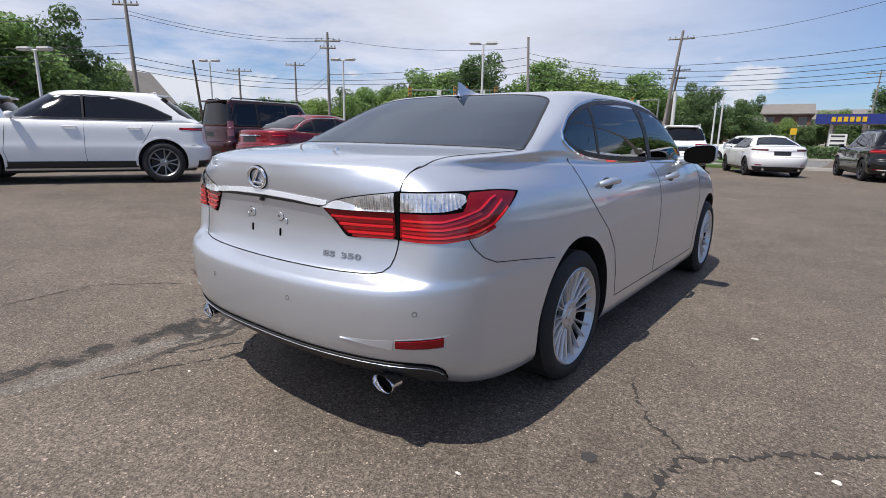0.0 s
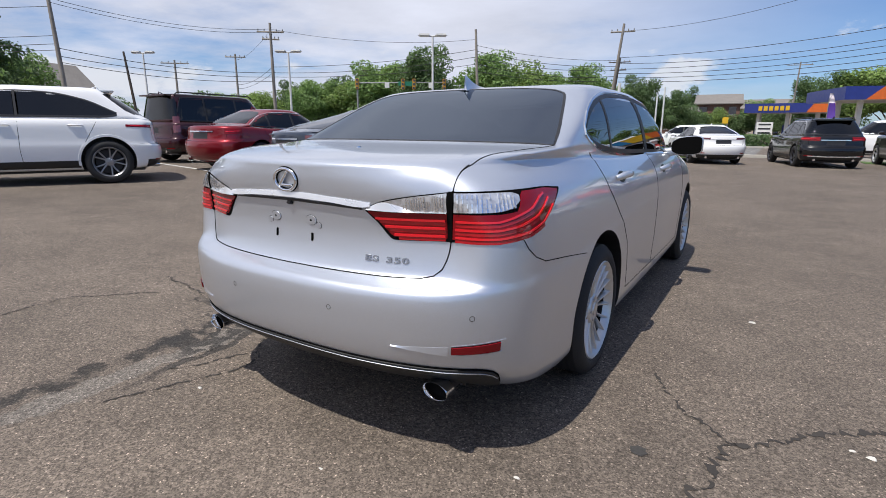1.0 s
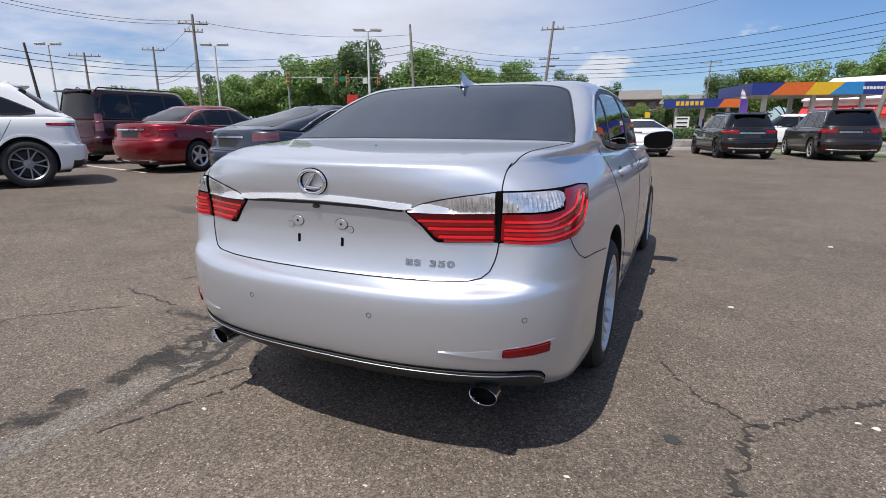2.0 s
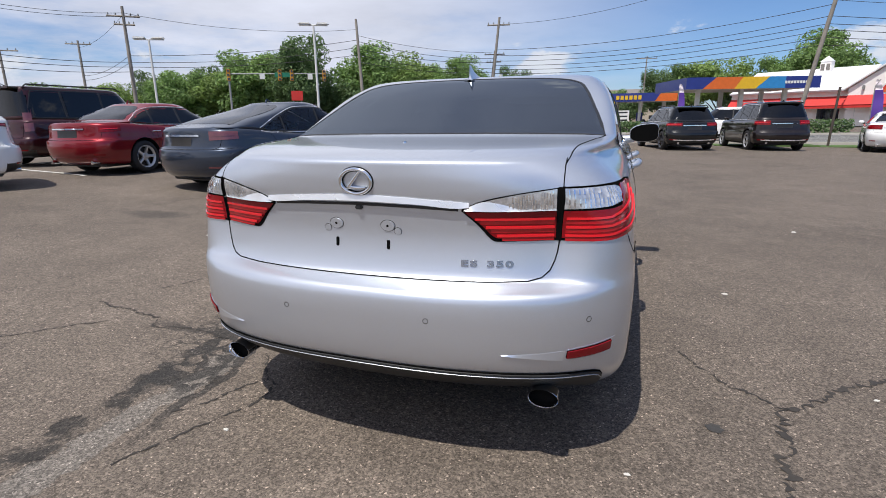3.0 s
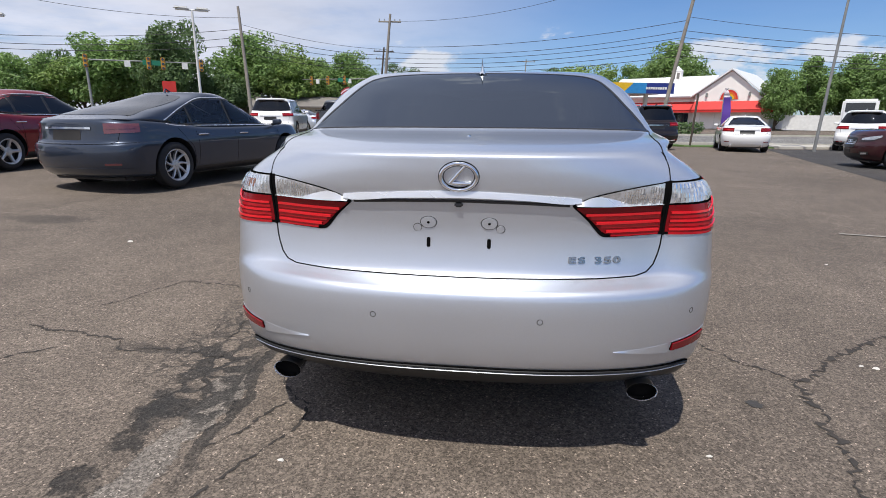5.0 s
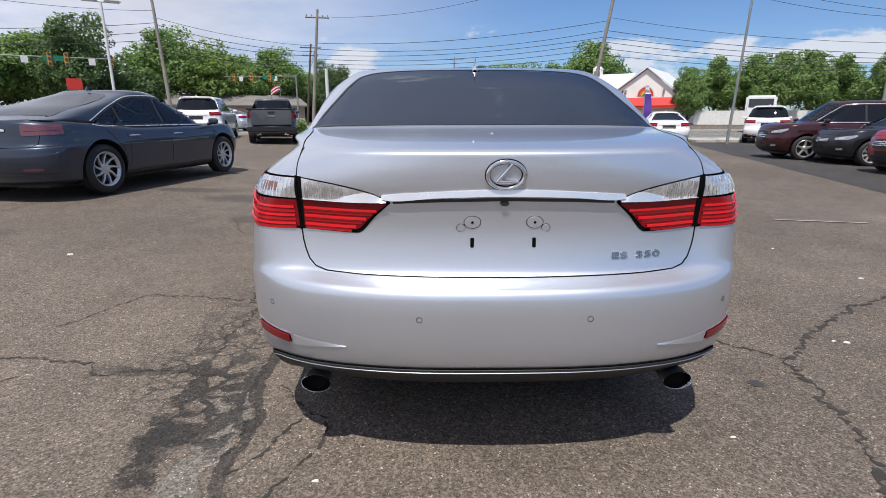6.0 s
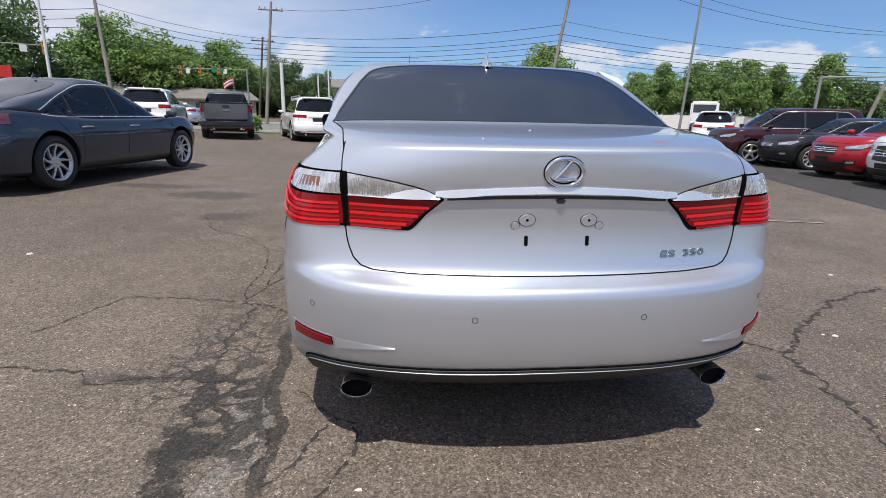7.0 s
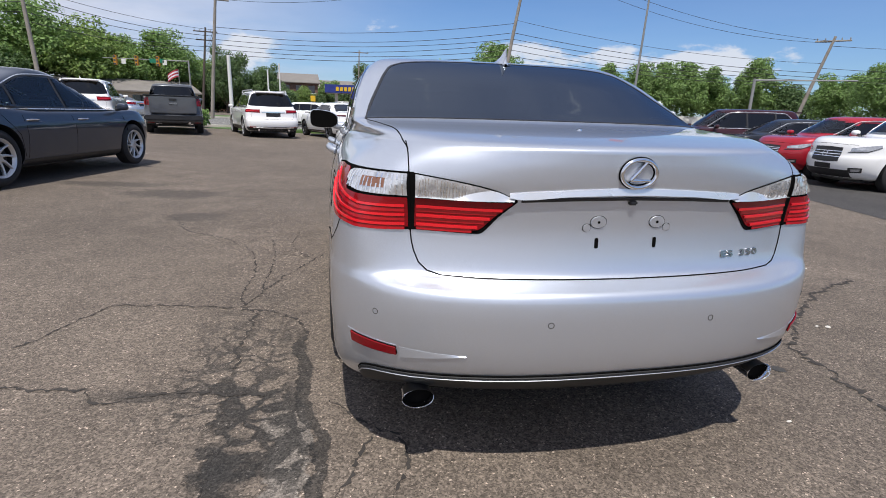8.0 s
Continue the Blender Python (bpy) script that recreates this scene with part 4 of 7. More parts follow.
    badge = part("oval_badge", bm, M["chrome"], car, "chrome oval badge", sharp=180)
    # flat black ring just wider than the badge, painted as its small shadow
    bm = bmesh.new()
    oval_ring(bm, 0.056, 0.041, 0.0085, 0.0006, 0.0014, 48, m)
    part("badge_shadow_ring", bm, M["gap"], badge)
    bm = bmesh.new()
    tube(bm, [(0.018, 0.034, 0.006), (-0.004, 0.008, 0.007), (-0.027, -0.019, 0.006)], [0.0050, 0.0068, 0.0075], 10)
    tube(bm, [(-0.030, -0.019, 0.006), (0.0, -0.020, 0.007), (0.037, -0.020, 0.006)], [0.0070, 0.0060, 0.0045], 10)
    bmesh.ops.transform(bm, matrix=m, verts=bm.verts[:])
    part("badge_bar", bm, M["chrome"], badge)
    # raised chrome lettering low on the lid
    for glyph, x in zip("ES350", (0.364, 0.394, 0.448, 0.478, 0.508)):
        curve = bpy.data.curves.new("letter", "FONT")
        curve.body, curve.size, curve.extrude, curve.bevel_depth = glyph, 0.029, 0.0016, 0.0006
        curve.align_x, curve.align_y, curve.offset = "CENTER", "CENTER", 0.0005
        tmp = new("letter", curve)
        dg = bpy.context.evaluated_depsgraph_get()
        dg.update()
        me = bpy.data.meshes.new_from_object(tmp.evaluated_get(dg))
        bpy.data.objects.remove(tmp)
        me.materials.clear()
        bm = bmesh.new()
        bm.from_mesh(me)
        spot = sk.spot("rear", x, 0.757)
        for v in bm.verts:
            v.co = spot @ Vector((v.co.x * 1.8, v.co.y, v.co.z + 0.0015))
        part("letter", bm, M["badge"], car, "raised chrome letter", smooth=False)
    # dark lower valance; a silver ribbon paints the highlight on its top-lit lip
    v_top = ((0, 0.406), (28, 0.401), (42, 0.392), (48, 0.387), (51, 0.376), (53, 0.352), (54.5, 0.305))
    v_bot = ((0, 0.318), (30, 0.308), (42, 0.296), (51, 0.288), (54.5, 0.298))

    def both(rows, drop=0.0):
        return [(-h, v - drop) for h, v in rows[:0:-1]] + [(h, v - drop) for h, v in rows]

    part("valance", sk.strip("tailcorner", both(v_bot), both(v_top), 1, 110, 8, 0.008, 0.01, lean=0.004), M["satin"], car, "dark grey lower bumper valance")
    part("valance_highlight", sk.ribbon("tailcorner", smooth_curve(both(v_top[:6], 0.010), 70), 0.0032, 1, 0.011), M["silver"], car, "silver line painted as the highlight on the valance edge")
    part("valance_gap", sk.ribbon("tailcorner", smooth_curve(both(v_top, -0.002), 80), 0.006, 1, 0.004), M["gap"], car)
    part("underbody", B(box, -0.62, 0.42, 0.17, 0.62, 4.5, 0.26, 0.03), M["plastic"], car)
    # roof fin and the small washer nozzle on the lid
    bm = bmesh.new()
    prof = [(1.425, 1.432, 0.026), (1.43, 1.470, 0.012), (1.424, 1.510, 0.006), (1.452, 1.505, 0.009), (1.52, 1.478, 0.012), (1.60, 1.462, 0.016), (1.68, 1.455, 0.010)]
    rings = []
    for y, z, w in prof:
        base = 1.424 + (y - 1.425) * 0.14
        rings.append([bm.verts.new((-w * 1.4, y, base)), bm.verts.new((-w * 0.5, y, (base + z) / 2)), bm.verts.new((0, y, z)), bm.verts.new((w * 0.5, y, (base + z) / 2)), bm.verts.new((w * 1.4, y, base))])
    for a, b in zip(rings, rings[1:]):
        for k in range(4):
            bm.faces.new((a[k], a[k + 1], b[k + 1], b[k]))
    part("antenna_fin", bm, M["silver"], car, "silver shark-fin antenna")
    m = sk.spot("top", 0.0, 0.50)
    bm = bmesh.new()
    oval(bm, 0.008, 0.012, 0.0, 0.004, 16, m)
    part("lid_emblem_stud", bm, M["chrome"], car)
    return car


SILVER_CAR = hero()


# ---- the other vehicles ----
def vehicle(name, label, place, yaw, colour, L, W, H, hubs, R, kind="saloon", group="", belt=0.95, deck=1.05, hood=0.95, yg0=0.8, yr0=1.4, yr1=2.9, yg1=3.7, rw=0.60, gc=0.2,
            dlo=(0.9, 1.5, 2.7, 3.4), posts=(2.1,), window="tint", style="five", alloy="alloy", lamp=None, front=False, clad="plastic", rails=False, chrome=True, plate=None, res=(12, 30, 8, 2), thick=0.23, trim="trimchrome", lampm="lampred", pillar=0.065, arc=0.68, blunt=None, pipes=True, arch=None, valance=None):
    x, y = place
    car = tagged(empty(name, pose(x, y, ground_z(x, y), 0, 0, yaw)), label, "pickup truck" if kind == "pickup" else "car", group)
    h = W / 2

    def zk(r, s, f):
        return [(0, r), (0.18 * L, r * 0.6 + s * 0.4), (0.40 * L, s), (0.66 * L, s), (0.85 * L, (s + f) / 2 + 0.02), (L, f)]

    tall = kind != "saloon"
    rc, fc = ((0.06, 0.32, 3.2) if tall else (0.09, 0.42, 2.7)), (0.12, 0.5, 2.6)
    gr = (0.05, 0.30, 3.4)
    gb, gf = (0.05, 0.26, 3.2) if kind == "pickup" else gr, (0.22, 0.4, 3.0)
    zt = H - 0.06
    zg0 = deck + 0.03
    lev = [(gc, 0.84 * h, 0.30, L - 0.28, rc, fc), (gc + 0.04, 0.93 * h, 0.15, L - 0.14, rc, fc), (zk(0.40, 0.36, 0.38), 0.975 * h, 0.03, L - 0.03, rc, fc), (zk(0.56, 0.55, 0.54), 0.995 * h, 0.0, L, rc, fc),
           (zk(0.68, 0.68, 0.64), h, 0.02, L - 0.01, rc, fc), (zk(0.72, 0.78, 0.70), 0.99 * h, 0.07, L - 0.04, rc, fc),
           (zk(deck - 0.20, belt - 0.12, hood - 0.16), 0.98 * h, 0.10, L - 0.07, rc, fc), (zk(deck - 0.07, belt - 0.04, hood - 0.05), 0.955 * h, 0.105, L - 0.14, rc, fc), (zk(deck - 0.01, belt, hood - 0.01), 0.925 * h, 0.15, L - 0.26, rc, fc),
           (zk(deck, belt + 0.02, hood), 0.89 * h, 0.15 + 0.25 * max(0.0, yg0 - 0.2), L - 0.5, gr, fc),
           ([(yg0, zg0), (0.4 * L, belt + 0.035), (yg1, belt + 0.03)], 0.90 * h, yg0, yg1, gr, gf)]
    for f in (0.3, 0.62, 0.86):
        lev.append(([(0 if tall else yg0 + 0.25, (1 - f) * zg0 + f * zt), (0.5 * L, (1 - f) * (belt + 0.035) + f * zt), (L, (1 - f) * (belt + 0.03) + f * zt)], (1 - f * 0.93) * 0.90 * h + f * 0.93 * rw, yg0 + (yr0 - yg0) * f ** 1.1, yg1 + (yr1 - yg1) * f, gr, gf))
    lev += [(zt, rw, yr0, yr1, gr, gf), (H - 0.022, rw * 0.9, yr0 + 0.09, yr1 - 0.12, gr, gf), (H - 0.006, rw * 0.6, yr0 + 0.3, yr1 - 0.35, (0.03, 0.2, 3), (0.1, 0.3, 3)), (H, rw * 0.1, (yr0 + yr1) / 2 - 0.2, (yr0 + yr1) / 2 + 0.2, (0, 0.05, 2), (0, 0.05, 2))]
    sk = Shell(lev, L, res)
    b0, b1 = belt + 0.065, belt + 0.055
    ztop = H - 0.115
    dlo_b = [(dlo[0], b0 + 0.03), (dlo[0] + 0.2, b0), (dlo[3], b1)]
    rise = (ztop - b0)
    dlo_t = [(dlo[0], b0 + (0.04 if not tall else rise * 0.35 if blunt is None else blunt)), ((dlo[0] + dlo[1]) / 2, b0 + rise * arc), (dlo[1], ztop - 0.01), ((dlo[1] + dlo[2]) / 2, ztop + 0.005), (dlo[2], ztop - 0.015), (dlo[2] * 0.45 + dlo[3] * 0.55, b1 + rise * 0.52), (dlo[3], b1 + 0.005)]
    gw = 0.83 * h
    if not tall:
        gw *= 0.88
        rb_, rt_, rmode = [(-gw, yg0 + 0.12), (-0.5 * gw, yg0 + 0.06), (0, yg0 + 0.05), (0.5 * gw, yg0 + 0.06), (gw, yg0 + 0.12)], [(-gw, yg0 + 0.16), (-rw * 0.84, yr0 - 0.14), (-0.4, yr0 - 0.03), (0, yr0 - 0.02), (0.4, yr0 - 0.03), (rw * 0.84, yr0 - 0.14), (gw, yg0 + 0.16)], "top"
    else:
        rb_, rt_, rmode = [(-gw, zg0 + 0.05), (0, zg0 + 0.03), (gw, zg0 + 0.05)], [(-gw, zg0 + 0.12), (-rw * 0.96, ztop), (0, H - 0.10), (rw * 0.96, ztop), (gw, zg0 + 0.12)], "rear"
    wb_, wt_ = [(-0.78 * h, belt + 0.10), (0, belt + 0.08), (0.78 * h, belt + 0.10)], [(-0.78 * h, belt + 0.13), (-rw * 0.93, ztop - 0.03), (0, H - 0.07), (rw * 0.93, ztop - 0.03), (0.78 * h, belt + 0.13)]
    opens = [("side", dlo_b, dlo_t, 0.02), ("front", wb_, wt_, 0.03)]
    if rmode == "rear":
        opens.append(("rear", rb_, rt_, 0.02))
    else:
        half_b, half_t = [p for p in rb_ if p[0] >= 0], [p for p in rt_ if p[0] >= 0]
        opens.append(("top", half_b, half_t, 0.02))
    me = cut_body(sk, [(q, R + 0.015) for q in hubs], R + 0.055, opens, h + 0.02, inner=h - 0.42)
    part_me("body", me, [M[colour], M["plastic"]], car)
    add_wheels(car, hubs, h - thick / 2 - 0.005, R, R * 0.70, thick, style, M[alloy])
    part("cabin_tub", B(box, -0.74 * h, max(yg0 + 0.2, dlo[0]), gc + 0.05, 0.74 * h, dlo[3], gc + 0.14, 0.02), M["fabric"], car)
    mid = (dlo[0] + dlo[3]) / 2
    zs = gc + 0.28 + (0.12 if tall else 0)
    seats(car, ((mid - 0.62, (-0.37, 0.37)), (mid + 0.42, (-0.37, 0.37))), zs, 0.24)
    part("rear_window", sk.strip(rmode, rb_, rt_, 1, 24, 8, 0.003, 0.01), M["tint"], car)
    part("windscreen", sk.strip("front", wb_, wt_, 1, 20, 8, 0.003, 0.01), M["pale" if window == "pale" or front else "tint"], car)
    marks = [dlo[0]] + list(posts) + [dlo[3]]
    for s in (1, -1):
        for a, b in zip(marks, marks[1:]):
            g = 0.035
            bb = [p for p in smooth_curve(dlo_b, 80) if a + g * (a != dlo[0]) - 0.02 <= p[0] <= b - g * (b != dlo[3]) + 0.02]
            tt = [p for p in smooth_curve(dlo_t, 80) if a + g * (a != dlo[0]) - 0.02 <= p[0] <= b - g * (b != dlo[3]) + 0.02]
            part("side_window", sk.strip("side", bb, tt, s, 14, 5, 0.001, 0.008), M[window], car)
        for q in posts:
            part("window_pillar", sk.ribbon("side", [(q, float(pchip(*zip(*dlo_b), q))), (q, float(pchip(*zip(*dlo_t), q)))], pillar, s, 0.004, 0.05), M["plastic"], car)
            part("door_gap", sk.ribbon("side", [(q, belt + 0.02), (q + 0.02, 0.6), (q, gc + 0.12)], 0.008, s, step=0.06), M["gap"], car)
        part("door_gap", sk.ribbon("side", [(dlo[3] - 0.02, belt), (dlo[3] + 0.06, 0.6), (dlo[3], gc + 0.12)], 0.008, s, step=0.06), M["gap"], car)
        part("door_gap", sk.ribbon("side", [(hubs[0] + 0.1, belt + 0.02), (hubs[0] + R + 0.02, 0.62), (hubs[0] + R + 0.08, gc + 0.14)], 0.008, s, step=0.06), M["gap"], car)
        loop = smooth_curve(dlo_b, 26) + smooth_curve(dlo_t, 36)[::-1]
        part("window_seal", sk.ribbon("side", loop, 0.03, s, 0.002, 0.06), M["plastic"], car)
        part("window_trim", sk.ribbon("side", [(a, b + 0.018) for a, b in smooth_curve(dlo_t, 36)] if chrome else [(a, b - 0.02) for a, b in smooth_curve(dlo_b, 26)], 0.016, s, 0.005, 0.06), M[trim if chrome else "plastic"], car)
        if chrome:
            part("window_trim", sk.ribbon("side", [(a, b - 0.018) for a, b in smooth_curve(dlo_b, 26)], 0.016, s, 0.005, 0.06), M[trim], car)
        for q in ([posts[-1] - 0.8] if kind != "coupe" else []) + [posts[-1] + 0.22]:
            bm = bmesh.new()
            tube(bm, [(-0.11, 0, 0.0), (-0.085, 0, 0.020), (0.085, 0, 0.020), (0.11, 0, 0.0)], 0.012, 8)
            bmesh.ops.transform(bm, matrix=sk.spot("side", q, belt - 0.10, s), verts=bm.verts[:])
            part("door_handle", bm, M["chrome" if chrome else colour], car)
        bm = bmesh.new()
        bmesh.ops.create_uvsphere(bm, u_segments=16, v_segments=10, radius=1.0)
        for v in bm.verts:
            a, b, c = v.co
            v.co = Vector((s * (h + 0.045 + 0.092 * math.copysign(abs(a) ** 0.65, a)), dlo[3] - 0.12 + (0.085 * b if b > 0 else 0.05 * b), belt + 0.09 + 0.058 * math.copysign(abs(c) ** 0.65, c)))
        mir = part("mirror", bm, M[colour], car)
        part("mirror_stalk", B(tube, [(s * (h - 0.08), dlo[3] - 0.1, belt + 0.04), (s * (h + 0.05), dlo[3] - 0.12, belt + 0.07)], 0.03, 8), M["plastic"], mir)
        if rails:
            pts = [(s * rw * 0.97, yr0 + 0.15, zt), (s * rw * 0.97, yr0 + 0.25, H + 0.02), (s * rw * 0.97, yr1 - 0.35, H + 0.02), (s * rw * 0.97, yr1 - 0.2, zt)]
            part("roof_rail", B(tube, pts, 0.018, 8), M["plastic" if rails == "dark" else "alloy"], car)
        part("sill", sk.strip("side", [(hubs[0] + R + 0.06, gc), (hubs[1] - R - 0.06, gc)], [(hubs[0] + R + 0.06, gc + 0.10 + 0.08 * tall), (hubs[1] - R - 0.06, gc + 0.10 + 0.08 * tall)], s, 12, 4, 0.004, 0.01), M["plastic"], car)
        if tall:
            for q in hubs:
                arc = [(q + (R + 0.075) * math.cos(a), R + 0.015 + (R + 0.075) * math.sin(a)) for a in np.linspace(-0.15, math.pi + 0.15, 26)]
                part("arch_trim", sk.ribbon("side", arc, 0.045, s, 0.004, 0.1), M[arch or colour], car)
        # tail lamps
        z0, z1, a0, a1 = lamp or (deck - 0.22, deck - 0.08, 34, 66)
        tl = part("tail_lamp", sk.strip("tailcorner", [(a0, z0), (a1, z0 + 0.02)], [(a0, z1), (a1, z1)], s, 18, 6, 0.006, 0.01), M[lampm], car)
        part("light_bar", sk.ribbon("tailcorner", [(a0 + 2, (z0 + z1) / 2), (a1 - 4, (z0 + z1) / 2 + 0.01)], 0.02, s, 0.011), M["lampbright" if lampm == "lampred" else lampm], tl)
        part("reflector", sk.strip("tailcorner", [(38, 0.40), (50, 0.40)], [(38, 0.43), (50, 0.43)], s, 8, 3, 0.006, 0.008), M["lampred" if pipes else "lampdim"], car)
        # head lamps
        hl = part("head_lamp", sk.strip("nosecorner", [(33, hood - 0.245), (50, hood - 0.23), (62, hood - 0.165)], [(33, hood - 0.19), (50, hood - 0.14), (62, hood - 0.11)], s, 16, 6, 0.006, 0.01), M["headlamp"], car, "clear head lamp")
        part("lamp_projector", sk.strip("nosecorner", [(38, hood - 0.225), (47, hood - 0.22)], [(38, hood - 0.185), (47, hood - 0.165)], s, 8, 4, 0.010, 0.002), M["lampclear"], hl)
        part("lamp_rim", sk.ribbon("nosecorner", [(30, hood - 0.27), (50, hood - 0.25), (62, hood - 0.16)], 0.014, s, 0.009), M["plastic"], hl)
        fog = part("fog_lamp", sk.strip("nosecorner", [(34, 0.37), (48, 0.39)], [(34, 0.47), (48, 0.48)], s, 8, 4, 0.005, 0.01), M["plastic"], car)
        part("fog_lens", sk.strip("nosecorner", [(37, 0.40), (46, 0.41)], [(37, 0.445), (46, 0.455)], s, 8, 4, 0.009, 0.004), M["lampclear"], fog)
    # nose
    part("grille", sk.strip("front", [(-0.34, 0.58), (0, 0.56), (0.34, 0.58)], [(-0.39, hood - 0.19), (0, hood - 0.175), (0.39, hood - 0.19)], 1, 30, 8, 0.004, 0.01), M["plastic"], car)
    for q in (0.30, 0.5, 0.7):
        z = 0.58 + (hood - 0.76) * q
        part("grille_bar", sk.ribbon("front", [(-0.35, z), (0.35, z)], 0.018, 1, 0.014), M["chrome"], car)
    bm = bmesh.new()
    oval_ring(bm, 0.06, 0.06, 0.008, 0.012, 0.022, 24, sk.spot("front", 0, 0.58 + (hood - 0.76) * 0.5))
    part("front_badge", bm, M["chrome"], car)
    part("lower_grille", sk.strip("front", [(-0.62, gc + 0.03), (0.62, gc + 0.03)], [(-0.54, 0.42), (0.54, 0.42)], 1, 30, 5, 0.004, 0.01), M["plastic"], car)
    part("hood_gap", sk.ribbon("front", [(-0.62 * h, hood - 0.125), (0, hood - 0.115), (0.62 * h, hood - 0.125)], 0.008, 1, step=0.06), M["gap"], car)
    part("front_plate_pad", sk.strip("front", [(-0.20, 0.43), (0.20, 0.43)], [(-0.20, 0.53), (0.20, 0.53)], 1, 8, 3, 0.012, 0.01), M["plastic"], car)
    # tail
    part("rear_valance", sk.strip("tailcorner", [(-58, gc + 0.01), (58, gc + 0.01)], [(-58, 0.36 + 0.06 * tall), (58, 0.36 + 0.06 * tall)], 1, 30, 5, 0.006, 0.012), M[valance or (clad if tall else colour)], car)
    part("lid_gap", sk.ribbon("rear", [(-0.5 * W * 0.8, deck - 0.10), (-0.5 * W * 0.78, 0.74), (-0.5 * W * 0.7, 0.70), (0.5 * W * 0.7, 0.70), (0.5 * W * 0.78, 0.74), (0.5 * W * 0.8, deck - 0.10)], 0.008, 1, step=0.06), M["gap"], car)
    part("plate_recess", sk.strip("rear", [(-0.28, deck - 0.31), (0.28, deck - 0.31)], [(-0.26, deck - 0.17), (0.26, deck - 0.17)], 1, 10, 4, 0.002, 0.006), M[plate or "plastic"], car)
    part("boot_strip", sk.ribbon("rear", [(-0.42, deck - 0.145), (0.42, deck - 0.145)], 0.035 if chrome else 0.02, 1, 0.012), M["chrome" if chrome else colour], car)
    part("bumper_gap", sk.ribbon("tailcorner", [(-64, 0.72), (-45, 0.70), (0, 0.69), (45, 0.70), (64, 0.72)], 0.007, 1, step=0.05), M["gap"], car)
    for s in (1, -1) if pipes else ():
        part("exhaust_tip", B(tube, [(s * 0.55, 0.10, gc + 0.06), (s * 0.55, 0.35, gc + 0.06)], 0.04, 12), M["chrome"], car)
    bm = bmesh.new()
    tube(bm, [(0, yr0 + 0.10, H - 0.05), (0, yr0 + 0.13, H + 0.045), (0, yr0 + 0.24, H - 0.02)], [0.025, 0.008, 0.02], 8)
    part("antenna_fin", bm, M[colour], car)
    if tall and chrome:
        part("bumper_strip", sk.ribbon("tailcorner", [(-44, 0.40), (-20, 0.385), (20, 0.385), (44, 0.40)], 0.035, 1, 0.014, 0.06), M["trimchrome"], car, "bright lower bumper strip")
    if kind == "suv":
        part("roof_spoiler", B(box, -rw * 0.88, yr0 - 0.13, H - 0.085, rw * 0.88, yr0 + 0.16, H - 0.045, 0.018), M[colour], car)
    part("underbody", B(box, -0.7 * h, 0.35, gc - 0.04, 0.7 * h, L - 0.35, gc + 0.03, 0.02), M["plastic"], car)
    return car, sk


west_row = "cars parked on the west side"
vehicle("saloon_car", "dark slate metallic electric saloon with bright window trim and turbine wheels", (-6.08, 5.19), -10.3, "slate", 4.97, 1.96, 1.50, (1.07, 4.03), 0.35, group=west_row, belt=0.90, deck=1.06, hood=0.93, yg0=0.42, yr0=1.85, yr1=2.95, yg1=3.95, rw=0.64, pillar=0.04, arc=0.62, pipes=False,
        dlo=(0.98, 2.02, 2.80, 3.78), posts=(1.55, 2.50), window="pale", style="turbine", lampm="lampdim", lamp=(0.84, 0.98, 40, 66), plate="steel", res=(18, 50, 10, 3))
vehicle("saloon_car", "metallic red family saloon with chrome boot strip", (-9.75, 5.95), 1.5, "red", 4.86, 1.83, 1.47, (1.10, 3.88), 0.33, group=west_row, belt=0.95, deck=1.06, hood=0.93, yg0=0.72, yr0=1.5, yr1=2.85, yg1=3.65, rw=0.62,
        dlo=(0.88, 1.6, 2.65, 3.45), posts=(1.45, 2.25), window="tint", style="five", lamp=(0.85, 0.98, 46, 70), res=(18, 40, 10, 3))
vehicle("estate_suv", "white five-door sport utility car with black cladding", (-9.32, 4.84), 157, "white", 4.73, 1.94, 1.73, (0.95, 3.86), 0.385, "suv", west_row, belt=1.14, deck=1.16, hood=1.12, yg0=0.22, yr0=0.85, yr1=2.75, yg1=3.55, rw=0.66, gc=0.24, blunt=0.06, arc=0.72,
        dlo=(0.74, 1.75, 2.6, 3.35), posts=(2.2,), style="split", alloy="midalloy", lamp=(1.0, 1.06, 48, 74), pillar=0.04, res=(18, 44, 10, 3), chrome=False)
vehicle("large_suv", "dark maroon full-size sport utility car with roof rails", (-13.6, 7.0), 0, "maroon", 5.2, 2.0, 1.95, (1.05, 4.0), 0.39, "suv", west_row, belt=1.12, deck=1.15, hood=1.12, yg0=0.14, yr0=0.26, yr1=3.2, yg1=3.8, rw=0.72, gc=0.27,
        dlo=(0.38, 0.55, 3.0, 3.5), posts=(1.25, 2.3), style="five", lamp=(0.85, 1.30, 50, 60), lampm="lampdim", rails="dark", chrome=False)
vehicle("estate_suv", "silver-white sport utility car behind the white one", (-13.35, 2.9), 157, "silver", 4.70, 1.90, 1.72, (0.95, 3.75), 0.37, "suv", west_row, belt=1.07, deck=1.10, hood=1.05, yg0=0.22, yr0=0.6, yr1=3.0, yg1=3.75, rw=0.66, gc=0.22, dlo=(0.62, 1.0, 2.8, 3.5), posts=(1.3, 2.25), res=(10, 22, 6, 2))
lot_row = "cars parked along the road"
